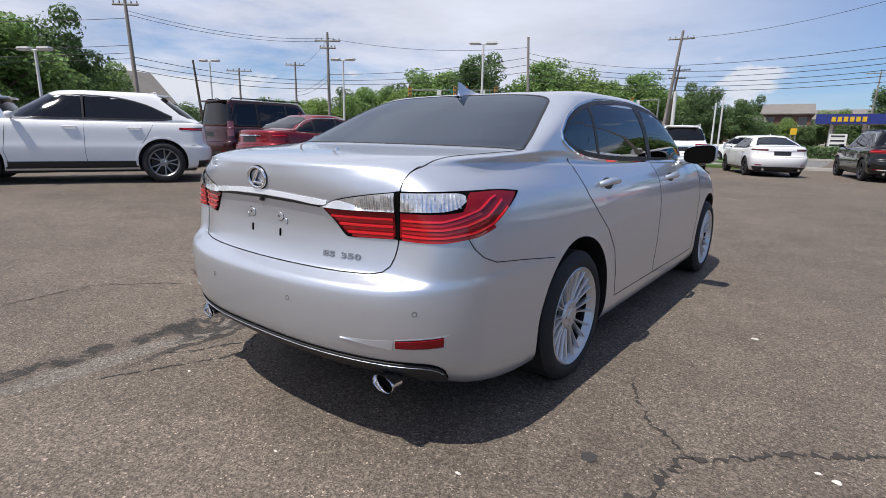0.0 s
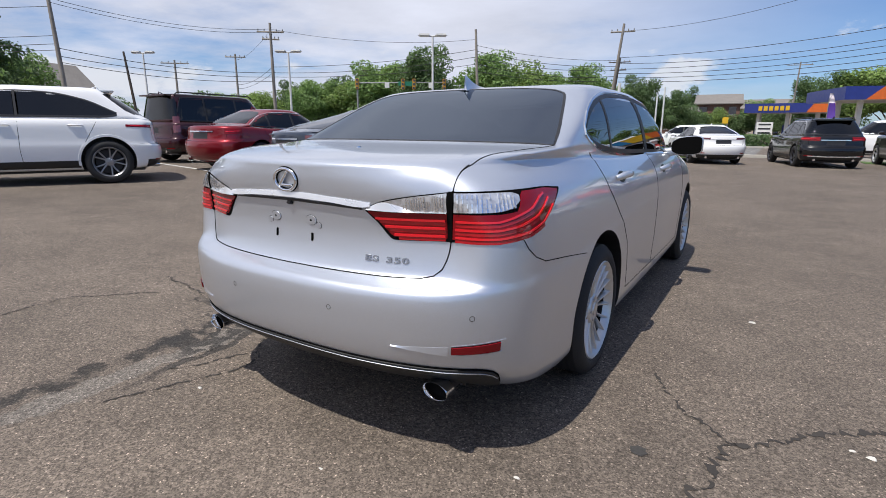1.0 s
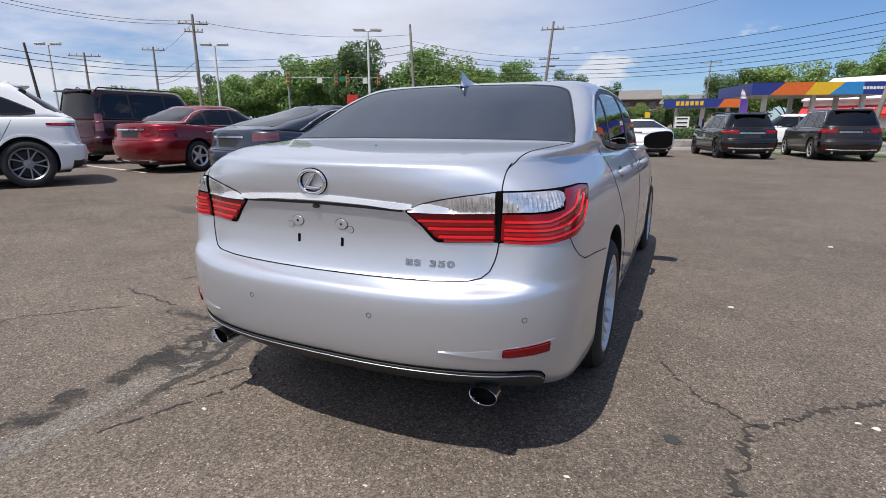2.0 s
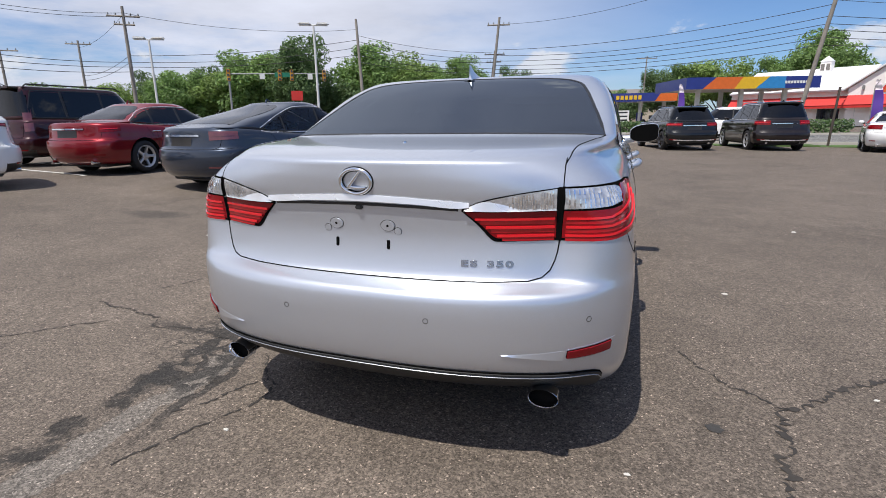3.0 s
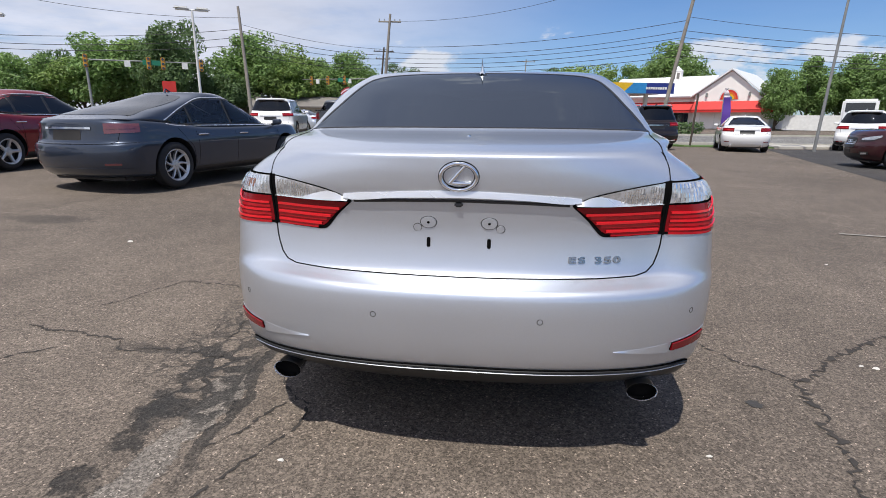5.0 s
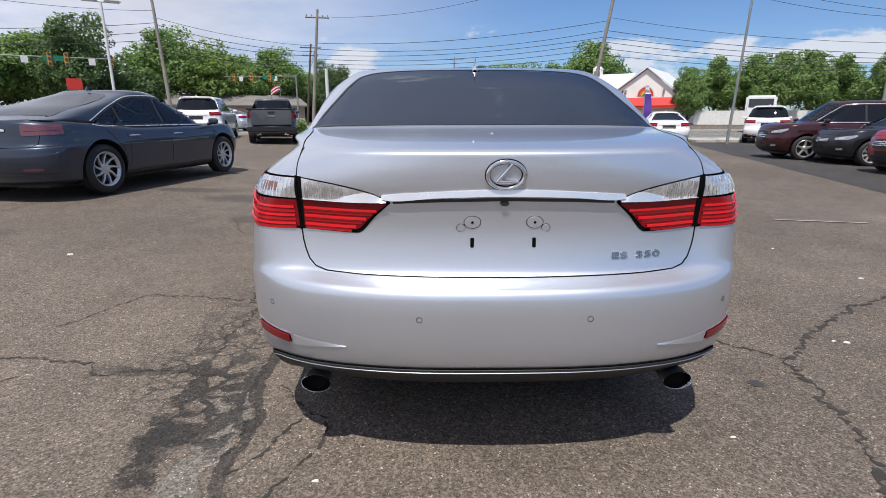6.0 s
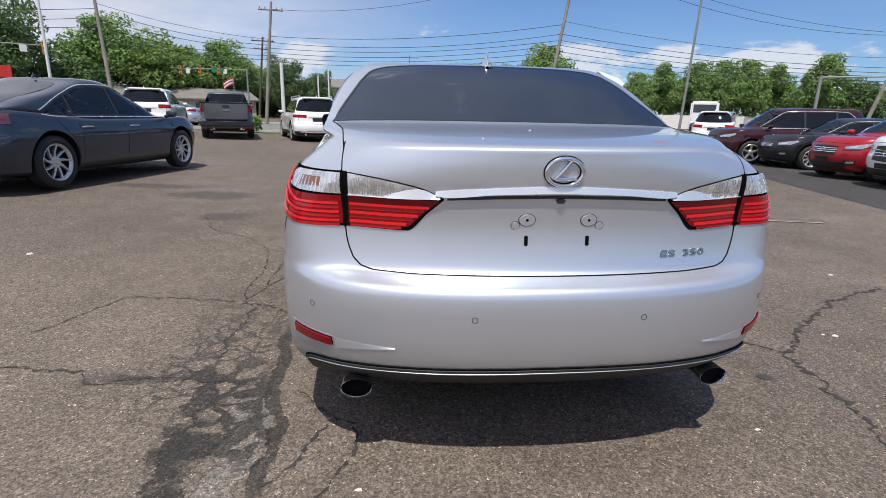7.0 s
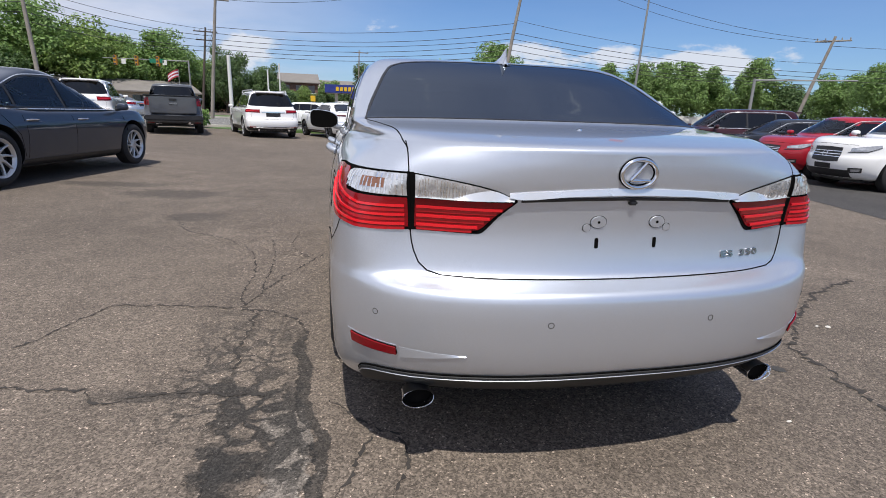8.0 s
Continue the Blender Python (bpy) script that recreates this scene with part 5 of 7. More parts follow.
PICKUP, psk = vehicle("pickup_truck", "dark grey crew-cab pickup truck with black rear bumper", (-6.45, 18.8), 15, "grey", 5.4, 1.89, 1.79, (1.2, 4.46), 0.385, "pickup", lot_row, belt=1.16, deck=1.30, hood=1.14, yg0=1.75, yr0=2.0, yr1=3.3, yg1=3.95, rw=0.66, gc=0.32,
        dlo=(1.95, 2.05, 3.15, 3.7), posts=(2.75,), style="five", alloy="darkalloy", lamp=(0.98, 1.30, 43, 58), chrome=False)
bm = bmesh.new()
box(bm, -0.93, -0.10, 0.48, 0.93, 0.16, 0.66, 0.04)
box(bm, -0.30, -0.12, 0.50, 0.30, -0.09, 0.62, 0.02)
part("rear_bumper", bm, M["plastic"], PICKUP, "black step bumper")
part("tailgate", B(box, -0.74, -0.012, 0.72, 0.74, 0.14, 1.29, 0.03), M["grey"], PICKUP, "dark grey tailgate")
part("tailgate_handle", B(box, -0.12, -0.035, 1.16, 0.12, -0.008, 1.23, 0.01), M["plastic"], PICKUP)
part("tailgate_badge", B(box, -0.13, -0.030, 1.03, 0.13, -0.010, 1.10, 0.012), M["badge"], PICKUP)
part("bed_cover", B(box, -0.80, 0.14, 1.305, 0.80, 1.75, 1.335, 0.012), M["plastic"], PICKUP)
for s in (-0.5, 0.42):
    part("tow_bracket", B(box, s, 0.05, 0.36, s + 0.09, 0.12, 0.5, 0.01), M["chrome"], PICKUP)
for s in (1, -1):
    part("bed_rail", B(box, s * 0.86 - 0.05, 0.1, 1.30, s * 0.86 + 0.05, 1.8, 1.345, 0.015), M["plastic"], PICKUP)
vehicle("estate_suv", "white seven-seat sport utility car", (-3.18, 19.5), 17.9, "white", 5.05, 1.97, 1.74, (1.05, 4.04), 0.38, "suv", lot_row, belt=1.07, deck=1.10, hood=1.05, yg0=0.2, yr0=0.45, yr1=3.2, yg1=3.9, rw=0.64, gc=0.24,
        dlo=(0.55, 0.9, 2.95, 3.65), posts=(1.3, 2.4), style="split", lamp=(0.93, 1.05, 32, 66), rails=True, chrome=True)
vehicle("saloon_car", "white compact saloon with a black lower bumper", (-0.01, 20.0), 23.4, "white", 4.64, 1.80, 1.435, (1.05, 3.75), 0.32, group=lot_row, valance="plastic", belt=0.94, deck=1.05, hood=0.92, yg0=0.62, yr0=1.45, yr1=2.75, yg1=3.6, rw=0.56, dlo=(0.98, 1.5, 2.6, 3.3), posts=(1.4, 2.2),
        lamp=(0.89, 0.96, 30, 66), lampm="lampdim", style="five", alloy="darkalloy", chrome=False)
vehicle("estate_suv", "black compact sport utility car with silver rear lip", (3.23, 20.1), 14.5, "black", 4.66, 1.89, 1.64, (0.95, 3.82), 0.36, "suv", lot_row, belt=1.03, deck=1.07, hood=1.02, yg0=0.2, yr0=0.5, yr1=2.95, yg1=3.65, rw=0.62, gc=0.22,
        dlo=(0.62, 1.05, 2.7, 3.4), posts=(1.25, 2.2), lamp=(0.90, 1.02, 30, 66), rails="dark", alloy="darkalloy")
vehicle("estate_suv", "dark brown sport utility car with chrome rear bumper strip", (6.28, 20.8), 8, "brown", 4.80, 1.93, 1.79, (1.0, 3.91), 0.375, "suv", lot_row, belt=1.10, deck=1.14, hood=1.08, yg0=0.18, yr0=0.38, yr1=3.0, yg1=3.75, rw=0.66, gc=0.24,
        dlo=(0.5, 0.75, 2.8, 3.5), posts=(1.3, 2.25), lamp=(0.95, 1.10, 32, 64), rails=True)
vehicle("saloon_car", "white low-roofed coupe saloon with dark diffuser", (9.55, 20.5), -16.5, "white", 4.63, 1.78, 1.43, (1.0, 3.7), 0.325, group=lot_row, belt=0.94, deck=1.02, hood=0.92, yg0=0.6, yr0=1.5, yr1=2.7, yg1=3.6, rw=0.54, dlo=(0.98, 1.55, 2.55, 3.3), posts=(1.4, 2.2),
        lamp=(0.80, 0.95, 32, 66), chrome=False)
vehicle("estate_suv", "white luxury sport utility car", (14.8, 22.3), -31, "white", 4.89, 1.90, 1.72, (1.05, 3.84), 0.37, "suv", lot_row, belt=1.06, deck=1.10, hood=1.04, yg0=0.22, yr0=0.55, yr1=3.0, yg1=3.8, rw=0.62, gc=0.22, dlo=(0.75, 1.2, 2.8, 3.5), posts=(1.35, 2.3), lamp=(0.92, 1.06, 32, 68))
east_row = "cars parked nose-out on the east side"
vehicle("estate_suv", "maroon sport utility car parked nose-out", (14.2, 13.6), 78, "maroon", 4.60, 1.855, 1.69, (1.0, 3.66), 0.35, "suv", east_row, belt=1.04, deck=1.06, hood=1.02, yg0=0.2, yr0=0.5, yr1=2.85, yg1=3.6, rw=0.62, gc=0.22, dlo=(0.62, 1.0, 2.6, 3.35), posts=(1.3, 2.2), front=True, res=(14, 34, 12, 3))
vehicle("saloon_car", "dark charcoal sport saloon with mesh wheels parked nose-out", (14.69, 12.0), 82, "charcoal", 4.58, 1.80, 1.42, (1.0, 3.73), 0.33, group=east_row, belt=0.93, deck=1.03, hood=0.90, yg0=0.6, yr0=1.4, yr1=2.65, yg1=3.5, rw=0.56, dlo=(0.98, 1.45, 2.5, 3.2), posts=(1.4, 2.1), style="mesh", front=True, res=(14, 34, 12, 3))
vehicle("hatchback_car", "bright red compact crossover parked nose-out", (13.9, 9.5), 86, "crimson", 4.42, 1.80, 1.50, (0.9, 3.6), 0.34, "suv", east_row, belt=0.98, deck=1.02, hood=0.96, yg0=0.22, yr0=0.6, yr1=2.7, yg1=3.4, rw=0.58, dlo=(0.65, 1.1, 2.45, 3.15), posts=(1.3, 2.0), front=True, res=(14, 34, 12, 3))
vehicle("estate_suv", "white sport utility car with dark grille parked nose-out", (13.75, 7.2), 83, "white", 4.77, 1.84, 1.68, (1.0, 3.86), 0.36, "suv", east_row, belt=1.04, deck=1.06, hood=1.04, yg0=0.2, yr0=0.5, yr1=2.95, yg1=3.65, rw=0.62, gc=0.22, dlo=(0.62, 1.0, 2.7, 3.4), posts=(1.3, 2.25), front=True, res=(14, 34, 12, 3))
road_cars = "cars standing beyond the lot"
vehicle("estate_suv", "white sport utility car behind the slate saloon", (-9.9, 20.1), 12, "white", 4.82, 1.94, 1.76, (1.0, 3.9), 0.375, "suv", road_cars, belt=1.10, deck=1.14, hood=1.08, yg0=0.2, yr0=0.42, yr1=3.0, yg1=3.75, rw=0.66, gc=0.24, dlo=(0.55, 0.8, 2.8, 3.5), posts=(1.3, 2.25), lamp=(0.98, 1.12, 34, 64), res=(10, 22, 6, 2), chrome=True)
vehicle("saloon_car", "silver-white saloon on the far side of the road", (-12.0, 33.0), 80, "silver", 4.6, 1.8, 1.44, (1.0, 3.7), 0.32, group=road_cars, yg0=0.6, yr0=1.4, yr1=2.7, yg1=3.6, dlo=(0.98, 1.5, 2.55, 3.3), posts=(1.4, 2.2), res=(10, 22, 6, 2))
vehicle("hatchback_car", "white small car on the road", (-1.0, 32.5), 80, "white", 4.2, 1.75, 1.52, (0.8, 3.3), 0.31, "suv", road_cars, belt=0.98, deck=1.02, hood=0.96, yg0=0.22, yr0=0.6, yr1=2.6, yg1=3.3, rw=0.58, dlo=(0.65, 1.0, 2.4, 3.0), posts=(1.3, 2.0), res=(10, 22, 6, 2))
vehicle("estate_suv", "white and blue marked sport utility car on the road", (8.2, 30.0), 88, "white", 5.0, 1.98, 1.78, (1.0, 3.95), 0.37, "suv", road_cars, belt=1.10, deck=1.14, hood=1.10, yg0=0.2, yr0=0.45, yr1=3.0, yg1=3.75, rw=0.66, gc=0.24, dlo=(0.6, 0.9, 2.8, 3.5), posts=(1.3, 2.25), res=(10, 22, 6, 2), chrome=False)

# white box truck beyond the lot
TRUCK = tagged(empty("box_truck", pose(24.0, 38.0, 0.0, 0, 0, -30)), "white light truck with a tall cab seen from behind", "truck")
part("cab", B(box, -1.0, 0.2, 0.7, 1.0, 2.2, 2.6, 0.12), M["white"], TRUCK)
part("rear_window", B(box, -0.8, 0.17, 1.75, 0.8, 0.195, 2.35, 0.01), M["dark_window_"], TRUCK)
part("chassis", B(box, -0.9, -1.6, 0.55, 0.9, 2.2, 0.75, 0.03), M["plastic"], TRUCK)
for s in (-0.9, 0.62):
    for y in (-0.9, 1.5):
        part("wheel", B(lathe, [(s, 0.05), (s, 0.42), (s + 0.05, 0.45), (s + 0.25, 0.45), (s + 0.28, 0.42), (s + 0.28, 0.05)], 28), M["rubber"], TRUCK).matrix_basis = pose(0, y, 0.45)


# ---- ground ----
def asphalt(name, base, stain, worn=False):
    """Worn asphalt: pale and dark grit, patches, oil stains and hairline crazing."""
    m, n, l, b = nodes_of(name)
    pos = n.new("ShaderNodeNewGeometry").outputs["Position"]

    def noise_tex(scale, detail, rough=0.6):
        t = n.new("ShaderNodeTexNoise")
        t.inputs["Scale"].default_value, t.inputs["Detail"].default_value, t.inputs["Roughness"].default_value = scale, detail, rough
        l.new(pos, t.inputs["Vector"])
        return t.outputs[0]

    def rng(src, a, b_, c, d):
        r = n.new("ShaderNodeMapRange")
        for i, v in enumerate((a, b_, c, d)):
            r.inputs[i + 1].default_value = v
        l.new(src, r.inputs[0])
        return r.outputs[0]

    def mul(a, b_):
        q = n.new("ShaderNodeMath")
        q.operation = "MULTIPLY"
        l.new(a, q.inputs[0])
        l.new(b_, q.inputs[1])
        return q.outputs[0]

    v = n.new("ShaderNodeTexVoronoi")
    v.inputs["Scale"].default_value = 165
    l.new(pos, v.inputs["Vector"])
    sepc = n.new("ShaderNodeSeparateColor")
    l.new(v.outputs["Color"], sepc.inputs[0])
    grit = rng(sepc.outputs[0], 0.0, 1.0, 0.48, 1.52)
    stones = n.new("ShaderNodeTexVoronoi")
    stones.inputs["Scale"].default_value = 78
    l.new(pos, stones.inputs["Vector"])
    seps = n.new("ShaderNodeSeparateColor")
    l.new(stones.outputs["Color"], seps.inputs[0])
    stone = mul(rng(seps.outputs[0], 0.0, 1.0, 0.80, 1.20), rng(stones.outputs["Distance"], 0.25, 0.75, 1.07, 0.86))
    spark = rng(sepc.outputs[1], 0.955, 1.0, 1.0, 2.9)
    big = rng(noise_tex(0.35, 6), 0.3, 0.7, 0.80, 1.18)
    mid = rng(noise_tex(2.2, 6, 0.7), 0.3, 0.7, 0.82, 1.16)
    fine = rng(noise_tex(38, 4), 0.3, 0.7, 0.78, 1.22)
    value = mul(mul(mul(mul(grit, stone), spark), mul(big, mid)), fine)
    hsv = n.new("ShaderNodeHueSaturation")
    hsv.inputs["Color"].default_value = (*base, 1)
    l.new(value, hsv.inputs["Value"])
    mx = n.new("ShaderNodeMix")
    mx.data_type = "RGBA"
    l.new(rng(noise_tex(0.9, 5, 0.7), 0.60, 0.72, 0.0, stain), mx.inputs["Factor"])
    l.new(hsv.outputs[0], mx.inputs["A"])
    mx.inputs["B"].default_value = (base[0] * 0.45, base[1] * 0.43, base[2] * 0.42, 1)
    colour, relief = mx.outputs["Result"], mul(mul(grit, stone), fine)
    if worn:
        # a broken strip of bare dark binder with a pale rut beside it, along the left of the silver car
        xyz = n.new("ShaderNodeSeparateXYZ")
        l.new(pos, xyz.inputs[0])

        def op(kind, a, b_):
            q = n.new("ShaderNodeMath")
            q.operation = kind
            for i, s in enumerate((a, b_)):
                if isinstance(s, (int, float)):
                    q.inputs[i].default_value = s
                else:
                    l.new(s, q.inputs[i])
            return q.outputs[0]

        wander = op("MULTIPLY", op("SUBTRACT", noise_tex(2.6, 4), 0.5), 0.22)
        ragged = op("MULTIPLY", op("SUBTRACT", noise_tex(9.0, 9, 0.72), 0.5), 2.6)
        across, along = op("ADD", xyz.outputs[0], wander), xyz.outputs[1]
        # islands of whole surface left standing between crooked cracks
        warp = n.new("ShaderNodeTexNoise")
        warp.inputs["Scale"].default_value, warp.inputs["Detail"].default_value = 7, 6
        l.new(pos, warp.inputs["Vector"])
        shift = n.new("ShaderNodeVectorMath")
        shift.operation = "MULTIPLY_ADD"
        l.new(warp.outputs["Color"], shift.inputs[0])
        shift.inputs[1].default_value = (0.20, 0.20, 0)
        l.new(pos, shift.inputs[2])

        def cells(scale, feature):
            t = n.new("ShaderNodeTexVoronoi")
            t.feature = feature
            t.inputs["Scale"].default_value = scale
            l.new(shift.outputs[0], t.inputs["Vector"])
            return t

        island = n.new("ShaderNodeSeparateColor")
        l.new(cells(9.0, "F1").outputs["Color"], island.inputs[0])
        joint = rng(cells(9.0, "DISTANCE_TO_EDGE").outputs["Distance"], 0.05, 0.12, 1.0, 0.0)
        broken = op("MAXIMUM", rng(island.outputs[0], 0.36, 0.38, 1.0, 0.0), joint)

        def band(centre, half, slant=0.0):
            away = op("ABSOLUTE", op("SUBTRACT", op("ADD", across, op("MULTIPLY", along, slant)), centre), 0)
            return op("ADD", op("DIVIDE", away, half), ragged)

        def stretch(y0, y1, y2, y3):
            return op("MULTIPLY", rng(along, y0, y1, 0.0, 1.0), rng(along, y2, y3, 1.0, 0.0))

        layers = (
            (op("MULTIPLY", rng(band(-1.07, 0.085), 0.80, 0.95, 0.50, 0.0), stretch(-1.2, -0.5, 0.5, 0.8)), (0.185, 0.172, 0.155)),
            (op("MULTIPLY", op("MULTIPLY", rng(band(-1.245, 0.080), 0.80, 0.92, 0.85, 0.0), rng(noise_tex(6.5, 7, 0.7), 0.44, 0.53, 0.12, 1.0)), stretch(-1.3, -0.7, 0.30, 0.60)), (0.026, 0.024, 0.022)),
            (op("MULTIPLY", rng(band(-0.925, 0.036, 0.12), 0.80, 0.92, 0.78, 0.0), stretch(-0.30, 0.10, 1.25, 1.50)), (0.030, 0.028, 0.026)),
            (op("MULTIPLY", op("MULTIPLY", rng(band(-1.19, 0.19), 0.85, 1.0, 0.80, 0.0), stretch(0.10, 0.25, 0.75, 0.95)), broken), (0.030, 0.028, 0.026)),
            (op("MULTIPLY", op("MULTIPLY", rng(band(-1.34, 0.28), 0.6, 1.1, 0.72, 0.0), stretch(0.35, 0.65, 1.1, 2.4)), joint), (0.036, 0.033, 0.030)),
            (op("MULTIPLY", rng(op("ADD", op("DIVIDE", op("ABSOLUTE", op("ADD", along, op("SUBTRACT", wander, 0.82)), 0), 0.05), ragged), 0.80, 0.95, 0.65, 0.0), op("MULTIPLY", rng(xyz.outputs[0], -2.0, -1.7, 0.0, 1.0), rng(xyz.outputs[0], -1.4, -1.2, 1.0, 0.0))), (0.042, 0.038, 0.034)),
        )
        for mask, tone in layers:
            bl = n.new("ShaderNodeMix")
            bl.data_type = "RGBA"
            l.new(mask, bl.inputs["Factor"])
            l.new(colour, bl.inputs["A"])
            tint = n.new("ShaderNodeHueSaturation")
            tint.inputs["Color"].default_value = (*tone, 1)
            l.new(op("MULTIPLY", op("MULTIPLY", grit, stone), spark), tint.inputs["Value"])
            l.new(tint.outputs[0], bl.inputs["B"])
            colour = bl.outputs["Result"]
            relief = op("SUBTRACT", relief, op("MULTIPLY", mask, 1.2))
        # separate dark oily blots further off
        for bx, by, rx, ry in ((-3.0, 6.1, 0.75, 0.45), (-4.0, 6.8, 0.9, 0.30), (-2.4, 4.6, 0.35, 0.3), (-4.9, 3.6, 0.6, 0.25)):
            ex, ey = op("DIVIDE", op("SUBTRACT", xyz.outputs[0], bx), rx), op("DIVIDE", op("SUBTRACT", xyz.outputs[1], by), ry)
            far_off = op("ADD", op("ADD", op("MULTIPLY", ex, ex), op("MULTIPLY", ey, ey)), ragged)
            bl = n.new("ShaderNodeMix")
            bl.data_type = "RGBA"
            l.new(rng(far_off, 0.3, 0.9, 0.6, 0.0), bl.inputs["Factor"])
            l.new(colour, bl.inputs["A"])
            bl.inputs["B"].default_value = (0.055, 0.048, 0.042, 1)
            colour = bl.outputs["Result"]
    l.new(colour, b.inputs["Base Color"])
    b.inputs["Roughness"].default_value = 0.82
    b.inputs["Specular IOR Level"].default_value = 0.35
    bp = n.new("ShaderNodeBump")
    bp.inputs["Strength"].default_value, bp.inputs["Distance"].default_value = 0.8, 0.005
    l.new(relief, bp.inputs["Height"])
    l.new(bp.outputs[0], b.inputs["Normal"])
    return m


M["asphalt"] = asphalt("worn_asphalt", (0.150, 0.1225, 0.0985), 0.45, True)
M["newer"] = asphalt("newer_asphalt", (0.060, 0.056, 0.054), 0.4)
M["road"] = asphalt("grey_road", (0.19, 0.185, 0.175), 0.3)
M["concrete"] = mat("kerb_concrete", (0.42, 0.40, 0.36), 0.85, vary=0.2, scale=1.2, fine=40, bump=0.2, space="World")
M["grass"] = mat("mown_grass", (0.075, 0.13, 0.035), 0.9, vary=0.4, scale=2.0, fine=30, bump=0.4, space="World")
M["line"] = mat("worn_white_line", (0.55, 0.54, 0.50), 0.8, vary=0.35, scale=5, fine=40, space="World")
M["faint_line"] = mat("faint_worn_line", (0.27, 0.25, 0.22), 0.85, vary=0.5, scale=9, fine=50, space="World")
M["crack"] = mat("crack_dirt", (0.038, 0.033, 0.029), 0.95, vary=0.4, scale=8, fine=80, space="World")
M["tar"] = mat("dark_worn_patch", (0.045, 0.042, 0.038), 0.7, vary=0.5, scale=6, fine=70, bump=0.5, space="World")


def sheet(name, xs, ys, z, material, label, kind="structure"):
    verts = [(x, y, (ground_z(x, y) if callable(z) else 0) + (z(x, y) if callable(z) else z)) for y in ys for x in xs]
    nx = len(xs)
    faces = [(j * nx + i, j * nx + i + 1, (j + 1) * nx + i + 1, (j + 1) * nx + i) for j in range(len(ys) - 1) for i in range(nx - 1)]
    me = bpy.data.meshes.new(name)
    me.from_pydata(verts, [], faces)
    return tagged(part_me(name, me, material), label, name, kind=kind)


gx = [-900, -300, -120, -60, -40, -30, -22] + [x * 0.5 for x in range(-36, 37)] + [22, 30, 40, 60, 120, 300, 900]
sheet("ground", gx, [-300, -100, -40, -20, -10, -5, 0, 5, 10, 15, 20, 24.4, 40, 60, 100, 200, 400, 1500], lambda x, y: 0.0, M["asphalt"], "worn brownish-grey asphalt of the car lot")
edge_rows = [(6.4 + (y - 4.2) * 0.272, y) for y in (-20, -5, 0, 4.2, 8, 12, 16, 20, 23.6)]
verts = [(x, y, ground_z(x, y) + 0.004) for x0, y in edge_rows for x in (x0, x0 + 3, x0 + 7, x0 + 12, 36)]
me = bpy.data.meshes.new("lot_east")
me.from_pydata(verts, [], [(j * 5 + i, j * 5 + i + 1, j * 5 + i + 6, j * 5 + i + 5) for j in range(len(edge_rows) - 1) for i in range(4)])
tagged(part_me("lot_east", me, M["newer"]), "newer darker asphalt of the neighbouring lot", "lot_east", kind="structure")
sheet("road", [-120, -60, -40, -30, -20, -10, 0, 10, 20, 30, 40, 60, 140], [27.2, 31, 36, 42], lambda x, y: 0.006, M["road"], "pale grey main road")


def slab(name, x0, y0, x1, y1, h, material, label, bevel=0.03):
    n = max(1, int((x1 - x0) / 4))
    ob = empty(name, pose(0, 0, 0))
    for i in range(n):
        a, b = x0 + (x1 - x0) * i / n, x0 + (x1 - x0) * (i + 1) / n
        z = ground_z((a + b) / 2, y0)
        part("kerbstone" if h > 0.1 else "strip", B(box, a + 0.006, y0, z - 0.2, b - 0.006, y1, z + h, bevel), material, ob, smooth=False)
    return tagged(ob, label, name, kind="structure")


slab("verge", -9, 24.8, -1.5, 26.6, 0.05, M["grass"], "narrow mown grass verge beside the road")
slab("verge", 4.5, 24.4, 12.5, 26.0, 0.05, M["grass"], "narrow mown grass verge beside the road")
slab("kerb", -60, 26.7, 60, 27.0, 0.13, M["concrete"], "pale concrete kerb along the road")
slab("pavement", 12.6, 24.2, 34, 26.5, 0.10, M["concrete"], "pale concrete pavement")
slab("kerb", -60, 42.2, 90, 42.5, 0.13, M["concrete"], "pale concrete kerb along the road")
slab("far_verge", -70, 42.6, 0, 50, 0.08, M["grass"], "mown grass across the road")
slab("far_verge", 0, 42.6, 40, 45, 0.08, M["grass"], "mown grass across the road")


def painted(name, pts, width, material, label, z=0.005, wob=0.0, kind="structure", cat="road marking"):
    """A flat strip on the ground along a line, with an uneven edge where worn."""
    bm, prev = bmesh.new(), None
    rnd = random.Random(int(1000 * abs(pts[0][0] + pts[-1][1])))
    line = []
    for a, b in zip(pts, pts[1:]):
        n = max(1, int(math.dist(a, b) / (0.016 if wob else 0.5)))
        line += [(a[0] + (b[0] - a[0]) * i / n, a[1] + (b[1] - a[1]) * i / n) for i in range(n)]
    line.append(pts[-1])
    off = 0.0
    for i, p in enumerate(line):
        q, r = line[max(i - 1, 0)], line[min(i + 1, len(line) - 1)]
        d = Vector((r[0] - q[0], r[1] - q[1])).normalized()
        off = off * 0.80 + rnd.uniform(-1, 1) * wob * 0.8
        w = width / 2 * (rnd.uniform(0.10, 1.0) ** 1.6 * 1.9 if wob else 1.0)
        c = Vector((p[0] - d.y * off, p[1] + d.x * off))
        cur = [bm.verts.new((c.x - d.y * w * k, c.y + d.x * w * k, ground_z(c.x, c.y) + z)) for k in (-1, 1)]
        if prev and (not wob or rnd.random() > 0.05):
            bm.faces.new((prev[0], prev[1], cur[1], cur[0]))
        prev = cur
    return tagged(part(name, bm, material, smooth=False), label, cat, kind=kind)


